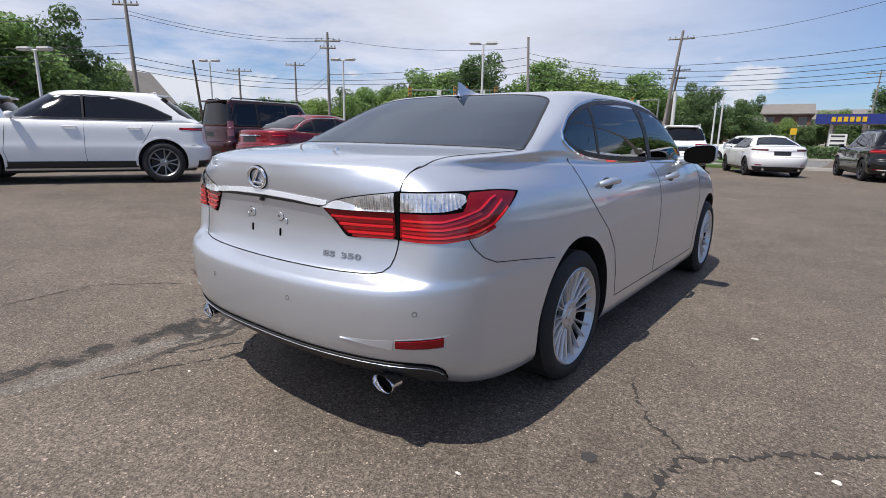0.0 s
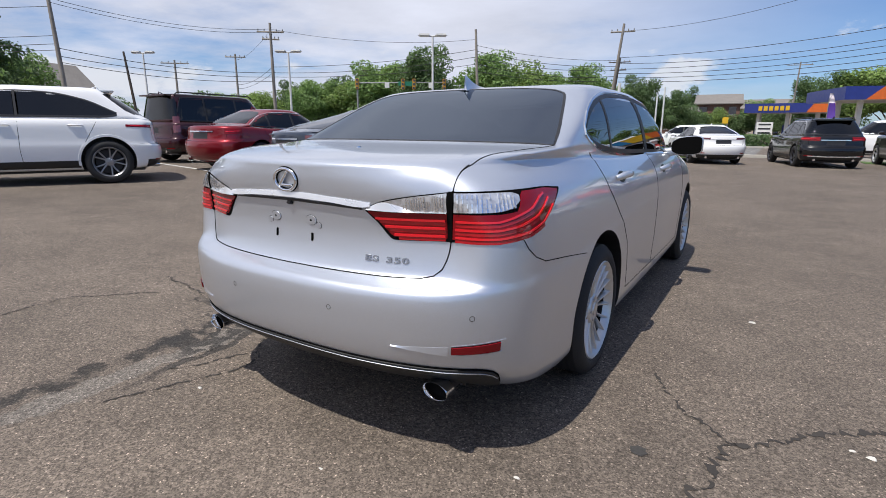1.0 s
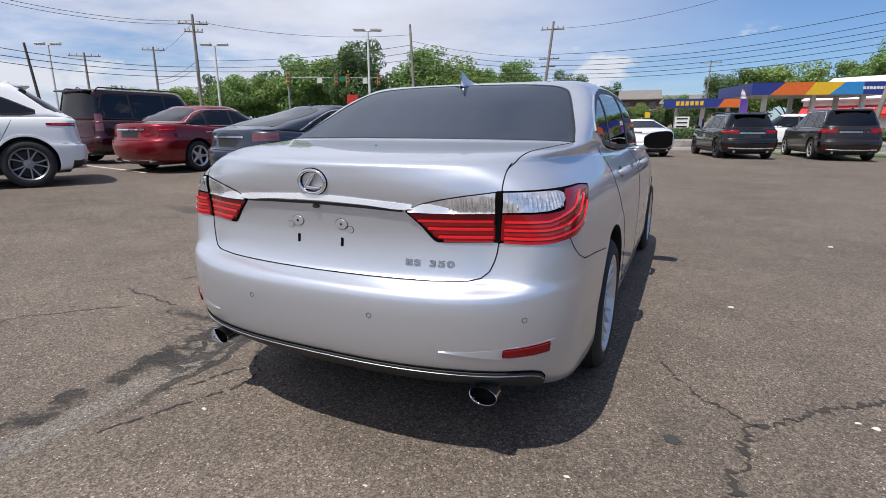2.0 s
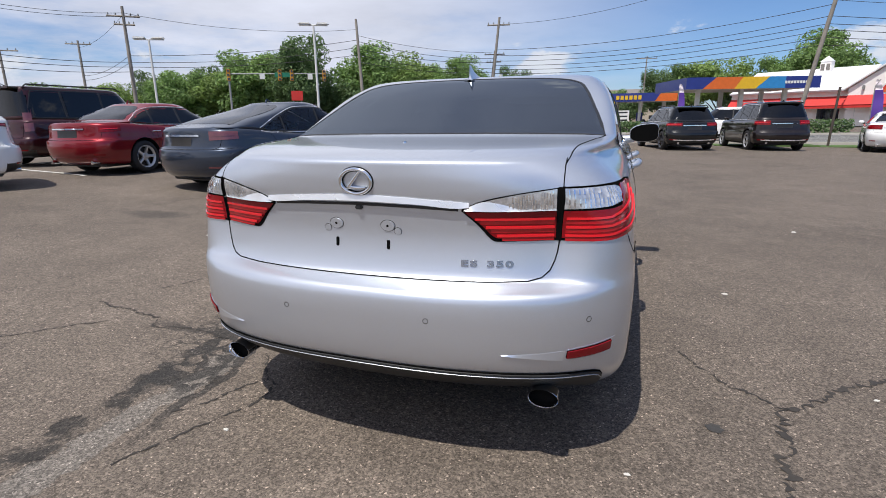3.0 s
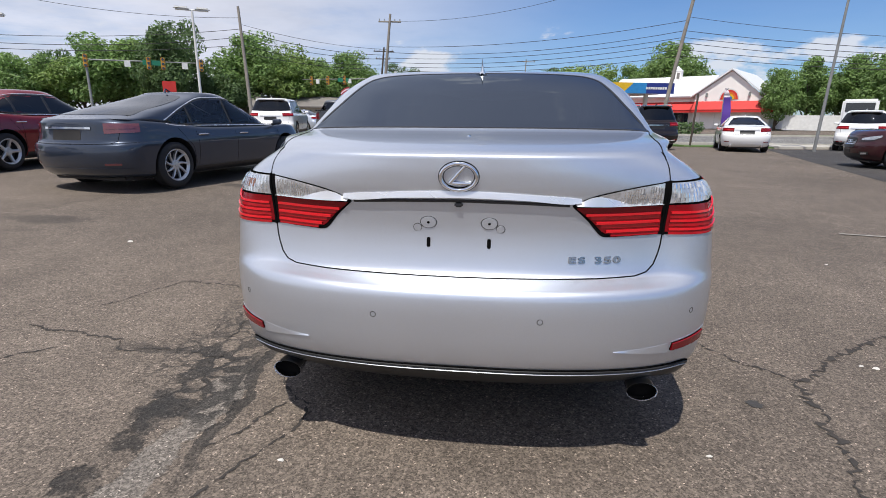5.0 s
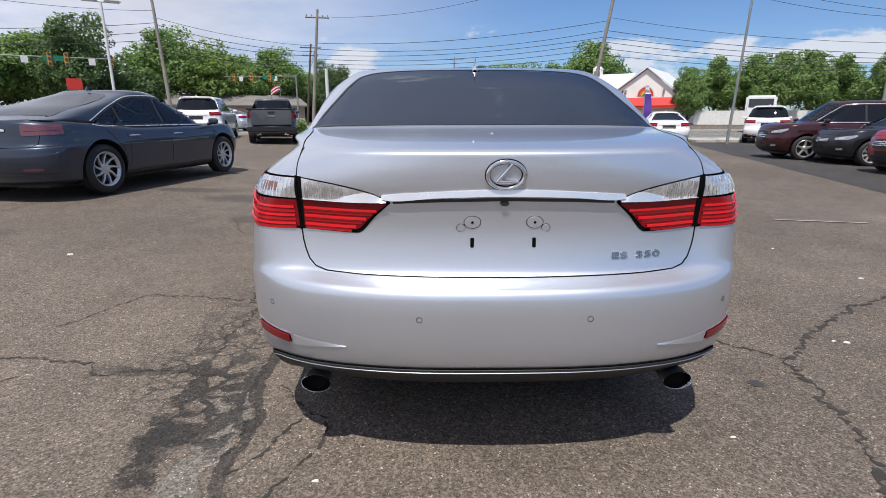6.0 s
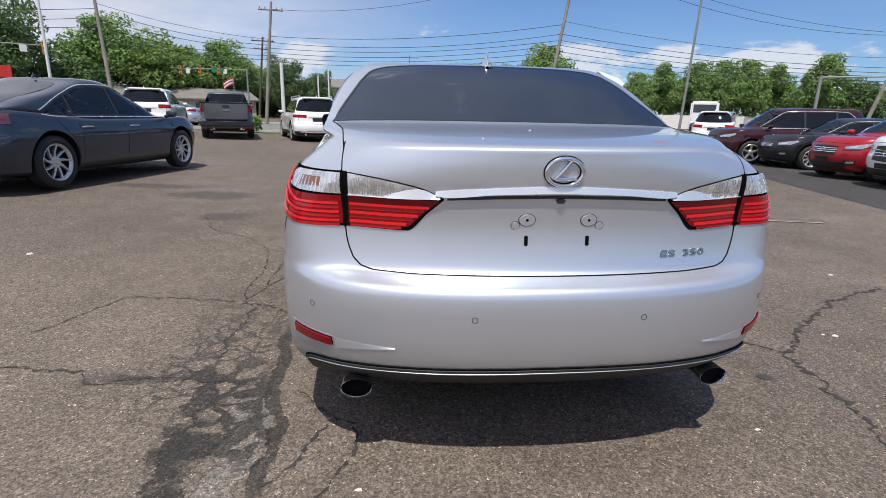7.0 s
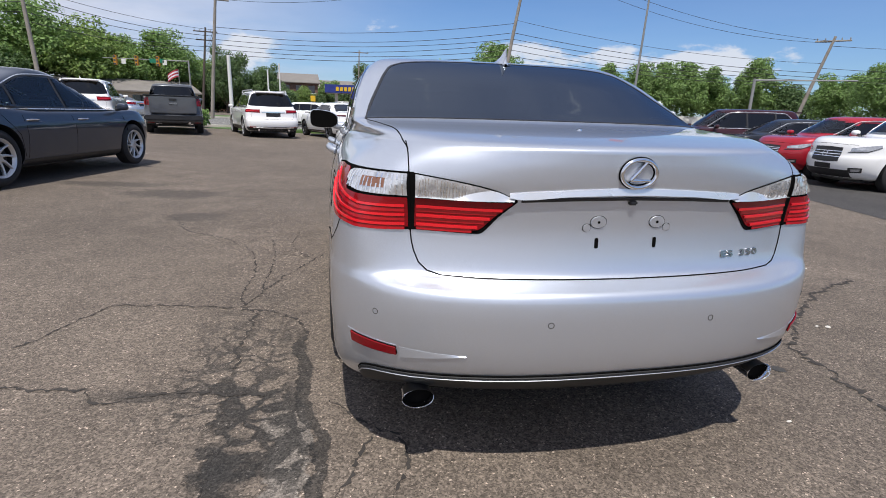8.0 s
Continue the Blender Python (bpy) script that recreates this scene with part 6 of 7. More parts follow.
painted("bay_line", [(-14.5, 7.2), (-9.5, 6.1)], 0.10, M["line"], "worn white parking bay line", 0.009)
painted("bay_line", [(3.8, 4.48), (4.8, 4.3)], 0.05, M["faint_line"], "faint worn white parking line", 0.009)

# cracks and chips in the asphalt round the car
CRACKS = (
    (0.012, [(-2.43, 1.35), (-2.34, 1.5), (-2.26, 1.75), (-2.2, 1.91), (-1.88, 1.87), (-1.61, 1.83), (-1.45, 1.79), (-1.36, 2.12), (-1.21, 2.51), (-1.0, 2.95)]),
    (0.016, [(-1.45, 1.79), (-1.35, 1.69), (-1.34, 1.48), (-1.36, 1.27), (-1.39, 1.18), (-1.33, 1.02)]),
    (0.014, [(-1.45, 1.79), (-1.27, 1.71), (-1.13, 1.57), (-1.04, 1.35), (-1.08, 1.1)]),
    (0.010, [(-1.63, 3.2), (-1.51, 2.84), (-1.47, 2.4), (-1.49, 2.1), (-1.45, 1.79)]),
    (0.010, [(-1.47, 3.5), (-1.39, 3.0), (-1.37, 2.53), (-1.36, 2.12)]),
    (0.010, [(-1.26, 3.8), (-1.26, 3.18), (-1.12, 2.89), (-1.39, 3.0)]),
    (0.010, [(-1.63, 3.2), (-1.9, 3.6), (-2.3, 3.9), (-2.6, 4.6)]),
    (0.014, [(-2.6, 1.0), (-1.93, 0.9), (-1.86, 0.79), (-1.68, 0.81), (-1.58, 0.81), (-1.4, 0.8), (-1.19, 0.75)]),
    (0.010, [(-0.92, 0.67), (-0.8, 0.52), (-0.75, 0.45), (-0.65, 0.39), (-0.66, 0.29), (-0.65, 0.2), (-0.7, 0.09), (-0.8, -0.14), (-0.86, -0.3)]),
    (0.012, [(-0.76, 0.39), (-0.81, 0.3), (-0.85, 0.2), (-0.94, 0.05)]),
    (0.012, [(-5.6, 1.5), (-5.59, 3.26), (-5.47, 3.86), (-5.46, 4.75), (-5.42, 5.85), (-5.36, 6.8)]),
    (0.012, [(-2.54, -0.6), (-2.62, -0.06), (-2.64, 0.31), (-2.2, 0.77)]),
    (0.013, [(1.18, 1.39), (1.25, 1.19), (1.35, 1.04), (1.45, 0.96), (1.57, 0.88)]),
    (0.024, [(1.57, 0.88), (1.69, 0.98), (1.83, 1.13), (1.96, 1.22), (2.14, 1.39), (2.5, 1.6), (3.1, 1.9)]),
    (0.028, [(1.57, 0.88), (1.53, 0.73), (1.48, 0.57), (1.43, 0.43), (1.42, 0.3), (1.35, 0.17), (1.25, -0.1), (1.2, -0.5)]),
)
for wdt, pts in CRACKS:
    painted("asphalt_crack", pts, wdt * (1.0 if wdt > 0.02 else 0.95), M["crack"], "dark crack in the asphalt filled with dirt", 0.003, wdt * 1.15, cat="crack")
rnd = random.Random(4)
M["litter"] = mat("pale_litter", (0.62, 0.60, 0.55), 0.8)
for x, y, s in ((1.57, 2.46, 0.022), (2.01, 1.07, 0.018), (1.95, 1.09, 0.012), (0.92, 0.24, 0.012), (-0.62, 0.02, 0.014), (2.6, 4.9, 0.03), (3.0, 2.2, 0.02), (-3.4, 2.9, 0.03), (0.3, -0.1, 0.01), (2.9, 3.1, 0.015)):
    bm = bmesh.new()
    a = [bm.verts.new((x + s * rnd.uniform(.6, 1.3) * math.cos(k * 1.05), y + s * 0.6 * rnd.uniform(.6, 1.3) * math.sin(k * 1.05), ground_z(x, y) + 0.001)) for k in range(6)]
    b = [bm.verts.new(v.co + Vector((0, 0, s * 0.35)) + (Vector((x, y, 0)) - Vector((v.co.x, v.co.y, 0))) * 0.3) for v in a]
    for k in range(6):
        bm.faces.new((a[k], a[(k + 1) % 6], b[(k + 1) % 6], b[k]))
    bm.faces.new(b)
    tagged(part("stone_chip", bm, M["litter"], smooth=False), "small pale stone chip lying on the asphalt", "debris", "loose chips")
bm = bmesh.new()
ring = [bm.verts.new((1.25 + 0.036 * math.cos(k * 0.4488) * random.Random(k).uniform(.7, 1.15), 0.64 + 0.034 * math.sin(k * 0.4488) * random.Random(k + 50).uniform(.7, 1.15), 0.003)) for k in range(14)]
bm.faces.new(ring)
tagged(part("oil_stain", bm, M["tar"], smooth=False), "small dark oil stain on the asphalt", "stain", kind="structure")

# ---- poles, lamps and wires ----
M["wood_pole"] = mat("weathered_wood_pole", (0.25, 0.225, 0.195), 0.9, vary=0.3, scale=2, fine=25, bump=0.3)
M["dark_pole"] = mat("dark_wood_pole", (0.07, 0.055, 0.045), 0.9, vary=0.3, scale=2, fine=25, bump=0.3)
M["galv"] = mat("galvanised_steel", (0.26, 0.265, 0.26), 0.55, 0.3, vary=0.15)
M["white_steel"] = mat("white_painted_steel", (0.62, 0.62, 0.60), 0.5, vary=0.1)
M["cable"] = mat("cable_rubber", (0.02, 0.02, 0.022), 0.7)
M["signal"] = mat("signal_yellow", (0.50, 0.24, 0.03), 0.5)
M["sign_pale"] = mat("pale_sign", (0.62, 0.62, 0.60), 0.6)
M["sign_green"] = mat("sign_green", (0.01, 0.16, 0.09), 0.5)


def utility_pole(top, base, arms=(), dark=False, lamp=0, label="tall weathered wooden utility pole"):
    ob = tagged(empty("utility_pole", pose(*base)), label, "utility pole")
    t = Vector(top) - Vector(base)
    d = t.normalized()
    mm = M["dark_pole" if dark else "wood_pole"]
    part("pole", B(tube, [(0, 0, -0.3), t * 0.5, t], [0.135, 0.115, 0.085], 10), mm, ob)
    for k, (drop, half, ang) in enumerate(arms):
        c = t - d * drop
        a = Vector((math.cos(radians(ang)), math.sin(radians(ang)), 0))
        part("crossarm", B(tube, [c - a * half + Vector((0, 0, 0)), c + a * half], 0.06, 6), mm, ob)
        for q in (-0.9, -0.45, 0.45, 0.9):
            p = c + a * half * q
            part("insulator", B(tube, [p, p + Vector((0, 0, 0.12)), p + Vector((0, 0, 0.2))], [0.02, 0.045, 0.03], 6), M["galv"], ob)
    if lamp:
        c = t - d * 1.3
        part("lamp_arm", B(tube, [c, c + Vector((0.9, -0.2, 0.5)), c + Vector((1.7, -0.4, 0.55))], 0.035, 6), M["galv"], ob)
        part("lamp_head", B(tube, [c + Vector((1.6, -0.38, 0.55)), c + Vector((1.9, -0.45, 0.52)), c + Vector((2.2, -0.5, 0.48))], [0.05, 0.11, 0.06], 8), M["galv"], ob)
    return ob


def lot_lamp(x, y, h, ang=0):
    z = ground_z(x, y)
    ob = tagged(empty("lot_lamp", pose(x, y, z, 0, 0, ang)), "tall white steel lot lamp with two flat heads", "lamp post", "lot lamps")
    part("pole", B(tube, [(0, 0, 0), (0, 0, h)], [0.08, 0.055], 10), M["white_steel"], ob)
    part("base", B(tube, [(0, 0, 0), (0, 0, 0.5)], 0.22, 14), M["concrete"], ob)
    for s in (1, -1):
        part("lamp_head", B(box, s * 0.5 - 0.36, -0.2, h - 0.02, s * 0.5 + 0.36, 0.2, h + 0.14, 0.075), M["white_steel"], ob)
    part("head_arm", B(tube, [(-0.3, 0, h), (0.3, 0, h)], 0.04, 8), M["white_steel"], ob)
    return ob


def polar(d, D):
    """A place D metres from the middle of the walk, d degrees clockwise from the y axis."""
    return 0.6 + D * math.sin(radians(d)), -1.4 + D * math.cos(radians(d))


utility_pole((-8.81, 39.45, 8.7), (-9.77, 39.75, 0), ((0.55, 0.85, 12), ))
utility_pole((-13.5, 57.4, 8.6), (-14.4, 57.2, 0), ((0.4, 1.1, 10), (1.2, 0.8, 10)), True)
utility_pole((-17.96, 33.9, 8.3), (-17.6, 34.0, 0), (), label="tall plain grey utility pole")
utility_pole((11.9, 34.7, 12.0), (10.1, 35.2, 0), ((0.6, 1.2, 20),), lamp=1, label="leaning wooden utility pole with a street lamp")
utility_pole((-30.6, 11.9, 8.2), (-30.2, 12.0, 0), ((0.3, 0.7, 40),))
utility_pole((-30.4, 25.7, 8.6), (-30.5, 25.8, 0), ((0.6, 0.95, 40), (1.1, 0.6, 40)))
utility_pole((-46.4, 34.5, 8.6), (-46.4, 34.5, 0), ((0.3, 1.0, 40),))
utility_pole((-47.1, 23.8, 7.6), (-46.3, 24.1, 0), (), True)
utility_pole((-49.5, 29.8, 7.7), (-49.5, 29.8, 0), ((0.3, 1.3, 40),))
utility_pole((31.8, 29.7, 6.9), (30.6, 30.9, 0), ((0.3, 1.0, -45),), label="leaning wooden utility pole")
utility_pole((*polar(1.5, 95), 11.0), (*polar(1.3, 95), 0), ((0.4, 1.6, 10),))
for x, y, h in ((-16.3, 25.7, 6.3), (-25.4, 22.8, 5.7), (-37.7, 20.3, 6.2), (-27.1, 6.6, 4.35)):
    lot_lamp(x, y, h, 30)

# flagpole
fp = tagged(empty("flagpole", pose(13.0, 22.2, ground_z(13, 22))), "tall white flagpole with a flag at its top", "flagpole")
part("pole", B(tube, [(0, 0, 0), (0.35, -0.1, 9.0)], [0.065, 0.035], 10), M["galv"], fp)
M["flag_cloth"] = mat("flag_cloth", (0.42, 0.05, 0.06), 0.9)
bm = bmesh.new()
cols = [[bm.verts.new((0.28 - 0.12 * i, -0.1 + 0.05 * math.sin(i * 1.3), 7.9 - 0.07 * i - 0.16 * j)) for j in range(6)] for i in range(8)]
for a, b in zip(cols, cols[1:]):
    for j in range(5):
        bm.faces.new((a[j], a[j + 1], b[j + 1], b[j]))
part("flag", bm, M["flag_cloth"], fp)


def wire(a, b, sag, r=0.012, kind="overhead_cable"):
    a, b = Vector(a), Vector(b)
    pts = [a.lerp(b, t) - Vector((0, 0, sag * 4 * t * (1 - t))) for t in np.linspace(0, 1, 17)]
    return tagged(part(kind, B(tube, pts, r, 4, False), M["cable"]), "black overhead cable strung between poles", "cable", "overhead cables")


def on_pole(base, top, z):
    """The point of a leaning pole at height z."""
    a, b = Vector(base), Vector(top)
    return a.lerp(b, z / b.z)


POLE_A, POLE_B, POLE_C = ((-17.6, 34.0, 0), (-17.96, 33.9, 8.3)), ((-9.77, 39.75, 0), (-8.81, 39.45, 8.7)), ((10.1, 35.2, 0), (11.9, 34.7, 12.0))
POLE_D, POLE_W, POLE_N = ((30.6, 30.9, 0), (31.8, 29.7, 6.9)), ((-30.5, 25.8, 0), (-30.4, 25.7, 8.6)), ((-46.4, 34.5, 0), (-46.4, 34.5, 8.6))
POLE_S, POLE_K = ((-30.2, 12.0, 0), (-30.6, 11.9, 8.2)), ((-14.4, 57.2, 0), (-13.5, 57.4, 8.6))
SPANS = ((POLE_A, POLE_B, ((7.2, 6.2, 0.3), (6.8, 5.8, 0.35), (6.3, 5.5, 0.3), (5.9, 5.1, 0.4), (5.4, 4.8, 0.3))),
         (POLE_B, POLE_C, ((8.2, 11.4, 1.2), (6.4, 7.2, 0.5), (6.0, 6.6, 0.6), (5.6, 6.2, 0.5), (5.3, 5.9, 0.55), (5.0, 5.5, 0.5), (4.7, 5.1, 0.45))),
         (POLE_C, POLE_D, ((11.7, 6.6, 1.0), (11.2, 6.5, 1.2), (7.4, 5.2, 0.5), (6.6, 4.6, 0.4), (6.2, 4.3, 0.35), (5.9, 4.1, 0.4), (5.5, 3.8, 0.35), (5.1, 3.6, 0.3))),
         (POLE_W, POLE_A, ((8.2, 7.6, 0.5), (5.6, 6.9, 0.3), (5.2, 6.4, 0.35), (4.9, 5.9, 0.3))),
         (POLE_S, POLE_W, ((7.6, 8.2, 0.5), (7.4, 8.0, 0.5), (5.2, 5.2, 0.35), (4.8, 4.9, 0.3), (4.5, 4.6, 0.35))),
         (POLE_N, POLE_W, ((8.0, 8.1, 0.4), (5.6, 5.6, 0.35), (5.2, 5.2, 0.3))),
         (POLE_B, POLE_K, ((6.6, 6.8, 0.4), (6.2, 6.4, 0.4))))
for one, two, strands in SPANS:
    for z0, z1, sag in strands:
        wire(on_pole(*one, z0), on_pole(*two, z1), sag, 0.012 if z0 > 7 else 0.016)
for k, z in enumerate((6.3, 4.9, 4.5, 4.2)):
    wire(on_pole(*POLE_D, z), (60, 18, z + 0.2), 0.5, 0.014)
    wire(on_pole(*POLE_S, z + 0.9), (-52, -6, z + 1.0), 0.5, 0.014)
# far poles that carry the outgoing wires
utility_pole((60, 18, 7.4), (60, 18, 0), ((0.4, 1.0, 60),))
utility_pole((-52, -6, 8.4), (-52, -6, 0), ((0.4, 1.0, 60),))

# ---- trees ----
M["bark"] = mat("bark", (0.10, 0.075, 0.055), 0.95, vary=0.35, scale=4, fine=20, bump=0.6)


def leaf_mat(name, base, var=0.35):
    m, n, l, b = nodes_of(name)
    g = n.new("ShaderNodeNewGeometry")
    r = n.new("ShaderNodeMapRange")
    r.inputs[3].default_value, r.inputs[4].default_value = 1 - var, 1 + var
    l.new(g.outputs["Random Per Island"], r.inputs[0])
    t = n.new("ShaderNodeTexNoise")
    t.inputs["Scale"].default_value = 0.6
    l.new(g.outputs["Position"], t.inputs["Vector"])
    r2 = n.new("ShaderNodeMapRange")
    r2.inputs[3].default_value, r2.inputs[4].default_value = 0.7, 1.3
    l.new(t.outputs[0], r2.inputs[0])
    q = n.new("ShaderNodeMath")
    q.operation = "MULTIPLY"
    l.new(r.outputs[0], q.inputs[0])
    l.new(r2.outputs[0], q.inputs[1])
    h = n.new("ShaderNodeHueSaturation")
    h.inputs["Color"].default_value = (*base, 1)
    l.new(q.outputs[0], h.inputs["Value"])
    l.new(h.outputs[0], b.inputs["Base Color"])
    b.inputs["Roughness"].default_value = 0.6
    tr = n.new("ShaderNodeBsdfTranslucent")
    l.new(h.outputs[0], tr.inputs[0])
    mx = n.new("ShaderNodeMixShader")
    mx.inputs[0].default_value = 0.42
    l.new(b.outputs[0], mx.inputs[1])
    l.new(tr.outputs[0], mx.inputs[2])
    l.new(mx.outputs[0], n["Material Output"].inputs["Surface"])
    return m


M["leaf"] = leaf_mat("green_leaves", (0.190, 0.298, 0.092))
M["leaf_dark"] = leaf_mat("dark_green_leaves", (0.112, 0.182, 0.066))
M["leaf_light"] = leaf_mat("yellow_green_leaves", (0.215, 0.310, 0.085))


def tree_proto(seed, height, crown, start, leaf, n, leafm, lumps, size, flat=1.0, egg=0.0):
    """A tapered trunk with limbs that reach into separate clumps of leaves inside an uneven crown."""
    rnd = random.Random(seed)
    ob = empty("tree", pose(0, 0, 0))
    zc, hz = (start + height) / 2, (height - start) / 2
    blobs = []
    for i in range(lumps):
        d = Vector((rnd.gauss(0, 1), rnd.gauss(0, 1), rnd.gauss(0, 1))).normalized()
        az = math.atan2(d.y, d.x)
        f = rnd.uniform(0.35, 0.86) * (1.0 + 0.13 * math.sin(3 * az + seed) + 0.10 * math.sin(5 * d.z + 2 * seed))
        wide = crown * f * (1.0 - egg * d.z)
        blobs.append((Vector((d.x * wide, d.y * wide, zc + d.z * hz * min(f, 0.9))), crown * size * rnd.uniform(0.65, 1.25)))
    bm = bmesh.new()
    lean = Vector((rnd.uniform(-.3, .3), rnd.uniform(-.3, .3), 0))
    tube(bm, [(0, 0, -0.2), lean * 0.4 + Vector((0, 0, start)), lean + Vector((0, 0, height * 0.78))], [0.024 * height, 0.018 * height, 0.004 * height], 8)
    for c, r in blobs[:16]:
        z = max(start * 0.7, c.z - 0.35 * height * rnd.uniform(0.5, 1.0))
        a = Vector((lean.x * z / height, lean.y * z / height, z))
        tube(bm, [a, a.lerp(c, 0.5) + Vector((0, 0, 0.15)), c], [0.009 * height, 0.006 * height, 0.002 * height], 5, False)
    part("trunk", bm, M["bark"], ob)
    verts, faces = [], []
    for i in range(n):
        c, r = rnd.choice(blobs)
        d = Vector((rnd.gauss(0, 1), rnd.gauss(0, 1), rnd.gauss(0, 1))).normalized()
        p = c + Vector((d.x, d.y, d.z * flat)) * r * rnd.uniform(0.45, 1.0) ** 0.6
        nrm = (d + Vector((rnd.gauss(0, .6), rnd.gauss(0, .6), rnd.gauss(0.35, .6)))).normalized()
        u = nrm.orthogonal().normalized()
        u.rotate(Matrix.Rotation(rnd.uniform(0, 6.28), 3, nrm))
        v = nrm.cross(u)
        s = leaf * rnd.uniform(0.55, 1.35)
        k = len(verts)
        verts += [p - u * s, p - v * s * 0.5 + nrm * s * 0.12, p + u * s, p + v * s * 0.5 + nrm * s * 0.12]
        faces.append((k, k + 1, k + 2, k + 3))
    me = bpy.data.meshes.new("crown")
    me.from_pydata([tuple(q) for q in verts], [], faces)
    part_me("crown", me, leafm, ob, smooth=False)
    return tagged(ob, "broad green leafy tree across the road", "tree", "trees")


PROTO = [tree_proto(1, 10, 4.6, 2.0, 0.18, 15000, M["leaf"], 60, 0.34, 0.65), tree_proto(2, 12, 4.6, 2.2, 0.20, 16000, M["leaf_dark"], 56, 0.34, 0.85), tree_proto(3, 9, 4.1, 1.6, 0.17, 15000, M["leaf_light"], 58, 0.34, 0.65),
         tree_proto(4, 11, 3.0, 0.8, 0.19, 16000, M["leaf"], 64, 0.40, 1.0, 0.22), tree_proto(5, 7, 3.6, 0.4, 0.17, 13000, M["leaf_dark"], 44, 0.38, 0.8), tree_proto(6, 10, 4.4, 1.4, 0.19, 15000, M["leaf"], 52, 0.36, 0.75)]
USED = set()


def tree(k, d, D, h, wide=1.0):
    x, y = polar(d, D)
    base = (10, 12, 9, 11, 7, 10)[k]
    s = h / base
    m = pose(x, y, -0.05, 0, 0, d * 37 % 360)
    if k in USED:
        ob = copy_thing(PROTO[k], m)
    else:
        ob = PROTO[k]
        ob.matrix_basis = m
        USED.add(k)
    ob.scale = (s * wide, s * wide, s)
    return ob


for row in ((5, -78, 46, 8.6, 1.3), (1, -73.5, 50, 10.4, 1.0), (5, -70.6, 56, 7.8, 0.9), (4, -63.5, 80, 5.4), (4, -57, 90, 7, 1.3), (5, -53.5, 92, 7, 1.3), (2, -50, 85, 7.5, 1.3), (1, -47.5, 85, 8.5), (5, -45, 80, 8.5, 1.2), (1, -43, 84, 9.5), (2, -41, 80, 9, 1.3), (5, -38.6, 78, 11, 1.2), (2, -36.8, 82, 11.5, 1.2), (1, -33.6, 72, 12.5, 0.95),
            (4, -30, 75, 7, 1.2), (0, -26.8, 78, 11.6, 1.15), (2, -23.6, 78, 11, 1.15), (0, -20.3, 86, 9.6, 1.1), (0, -17.3, 80, 10.0, 1.15), (2, -14.8, 86, 8.6, 1.1), (1, -11.8, 74, 8.6, 0.85), (4, -20, 90, 6, 1.3), (4, -14, 92, 6, 1.3), (1, -8.2, 76, 6.4, 1.15), (1, -7.3, 110, 9.4, 0.8), (4, -6.5, 80, 4.4, 1.1), (4, -12.6, 84, 6.0, 1.3), (4, -10.4, 84, 5.5, 1.2), (2, -4.6, 82, 4.6, 0.9), (4, -2.6, 84, 3.6, 1.2), (4, -5.6, 120, 6), (4, -3.4, 118, 6), (5, -1.4, 150, 9), (4, 0.4, 130, 7), (1, 3.2, 120, 12, 1.1), (5, 5.4, 122, 12), (2, 8.2, 118, 13.4, 1.2), (4, 10.6, 118, 9.5), (5, 13.2, 112, 12), (0, 16.0, 110, 14.6, 1.1)):
    tree(*row)
for i, d in enumerate((24.9, 27.2, 30.2, 32.4, 34.6, 36.8, 40.3, 43.4, 46.6, 50, 54, 58, 63, 70)):
    tree((3, 3, 3, 3, 3, 3, 3, 4, 5, 5, 1, 5, 3, 5)[i], d, 75 + 3 * (i % 3) - (0 if i < 8 else 14), (7.6, 9.0, 9.5, 9.0, 9.3, 8.8, 9.4, 6.6, 6.6, 7, 8, 8, 8, 9)[i], 1.0)
tagged(PROTO[0], "broad green leafy tree across the road", "tree", "trees")

# ---- filling station across the road ----
M["white_wall"] = mat("white_stucco", (0.84, 0.80, 0.77), 0.8, vary=0.08, scale=0.7, fine=20)
M["white_roof"] = mat("white_metal_roof", (0.72, 0.73, 0.74), 0.45, vary=0.08)
M["red_awning"] = mat("red_awning", (0.55, 0.03, 0.025), 0.6)
M["blue"] = mat("blue_fascia", (0.02, 0.035, 0.20), 0.4)
M["orange"] = mat("orange_fascia", (0.62, 0.13, 0.02), 0.4)
M["yellow"] = mat("yellow_fascia", (0.68, 0.42, 0.02), 0.4)
M["cyan"] = mat("light_blue_fascia", (0.03, 0.22, 0.50), 0.4)
M["offwhite"] = mat("off_white", (0.70, 0.70, 0.68), 0.6)
M["brick"] = mat("brown_brick", (0.16, 0.092, 0.068), 0.85, vary=0.2, scale=1, fine=10)
M["shingle"] = mat("grey_shingle", (0.19, 0.175, 0.16), 0.9, vary=0.2, scale=1, fine=8)
M["dark_window"] = mat("dark_window_glass", (0.02, 0.022, 0.025), 0.08, coat=1.0)
M["beige"] = mat("beige_siding", (0.42, 0.36, 0.28), 0.8, vary=0.1)


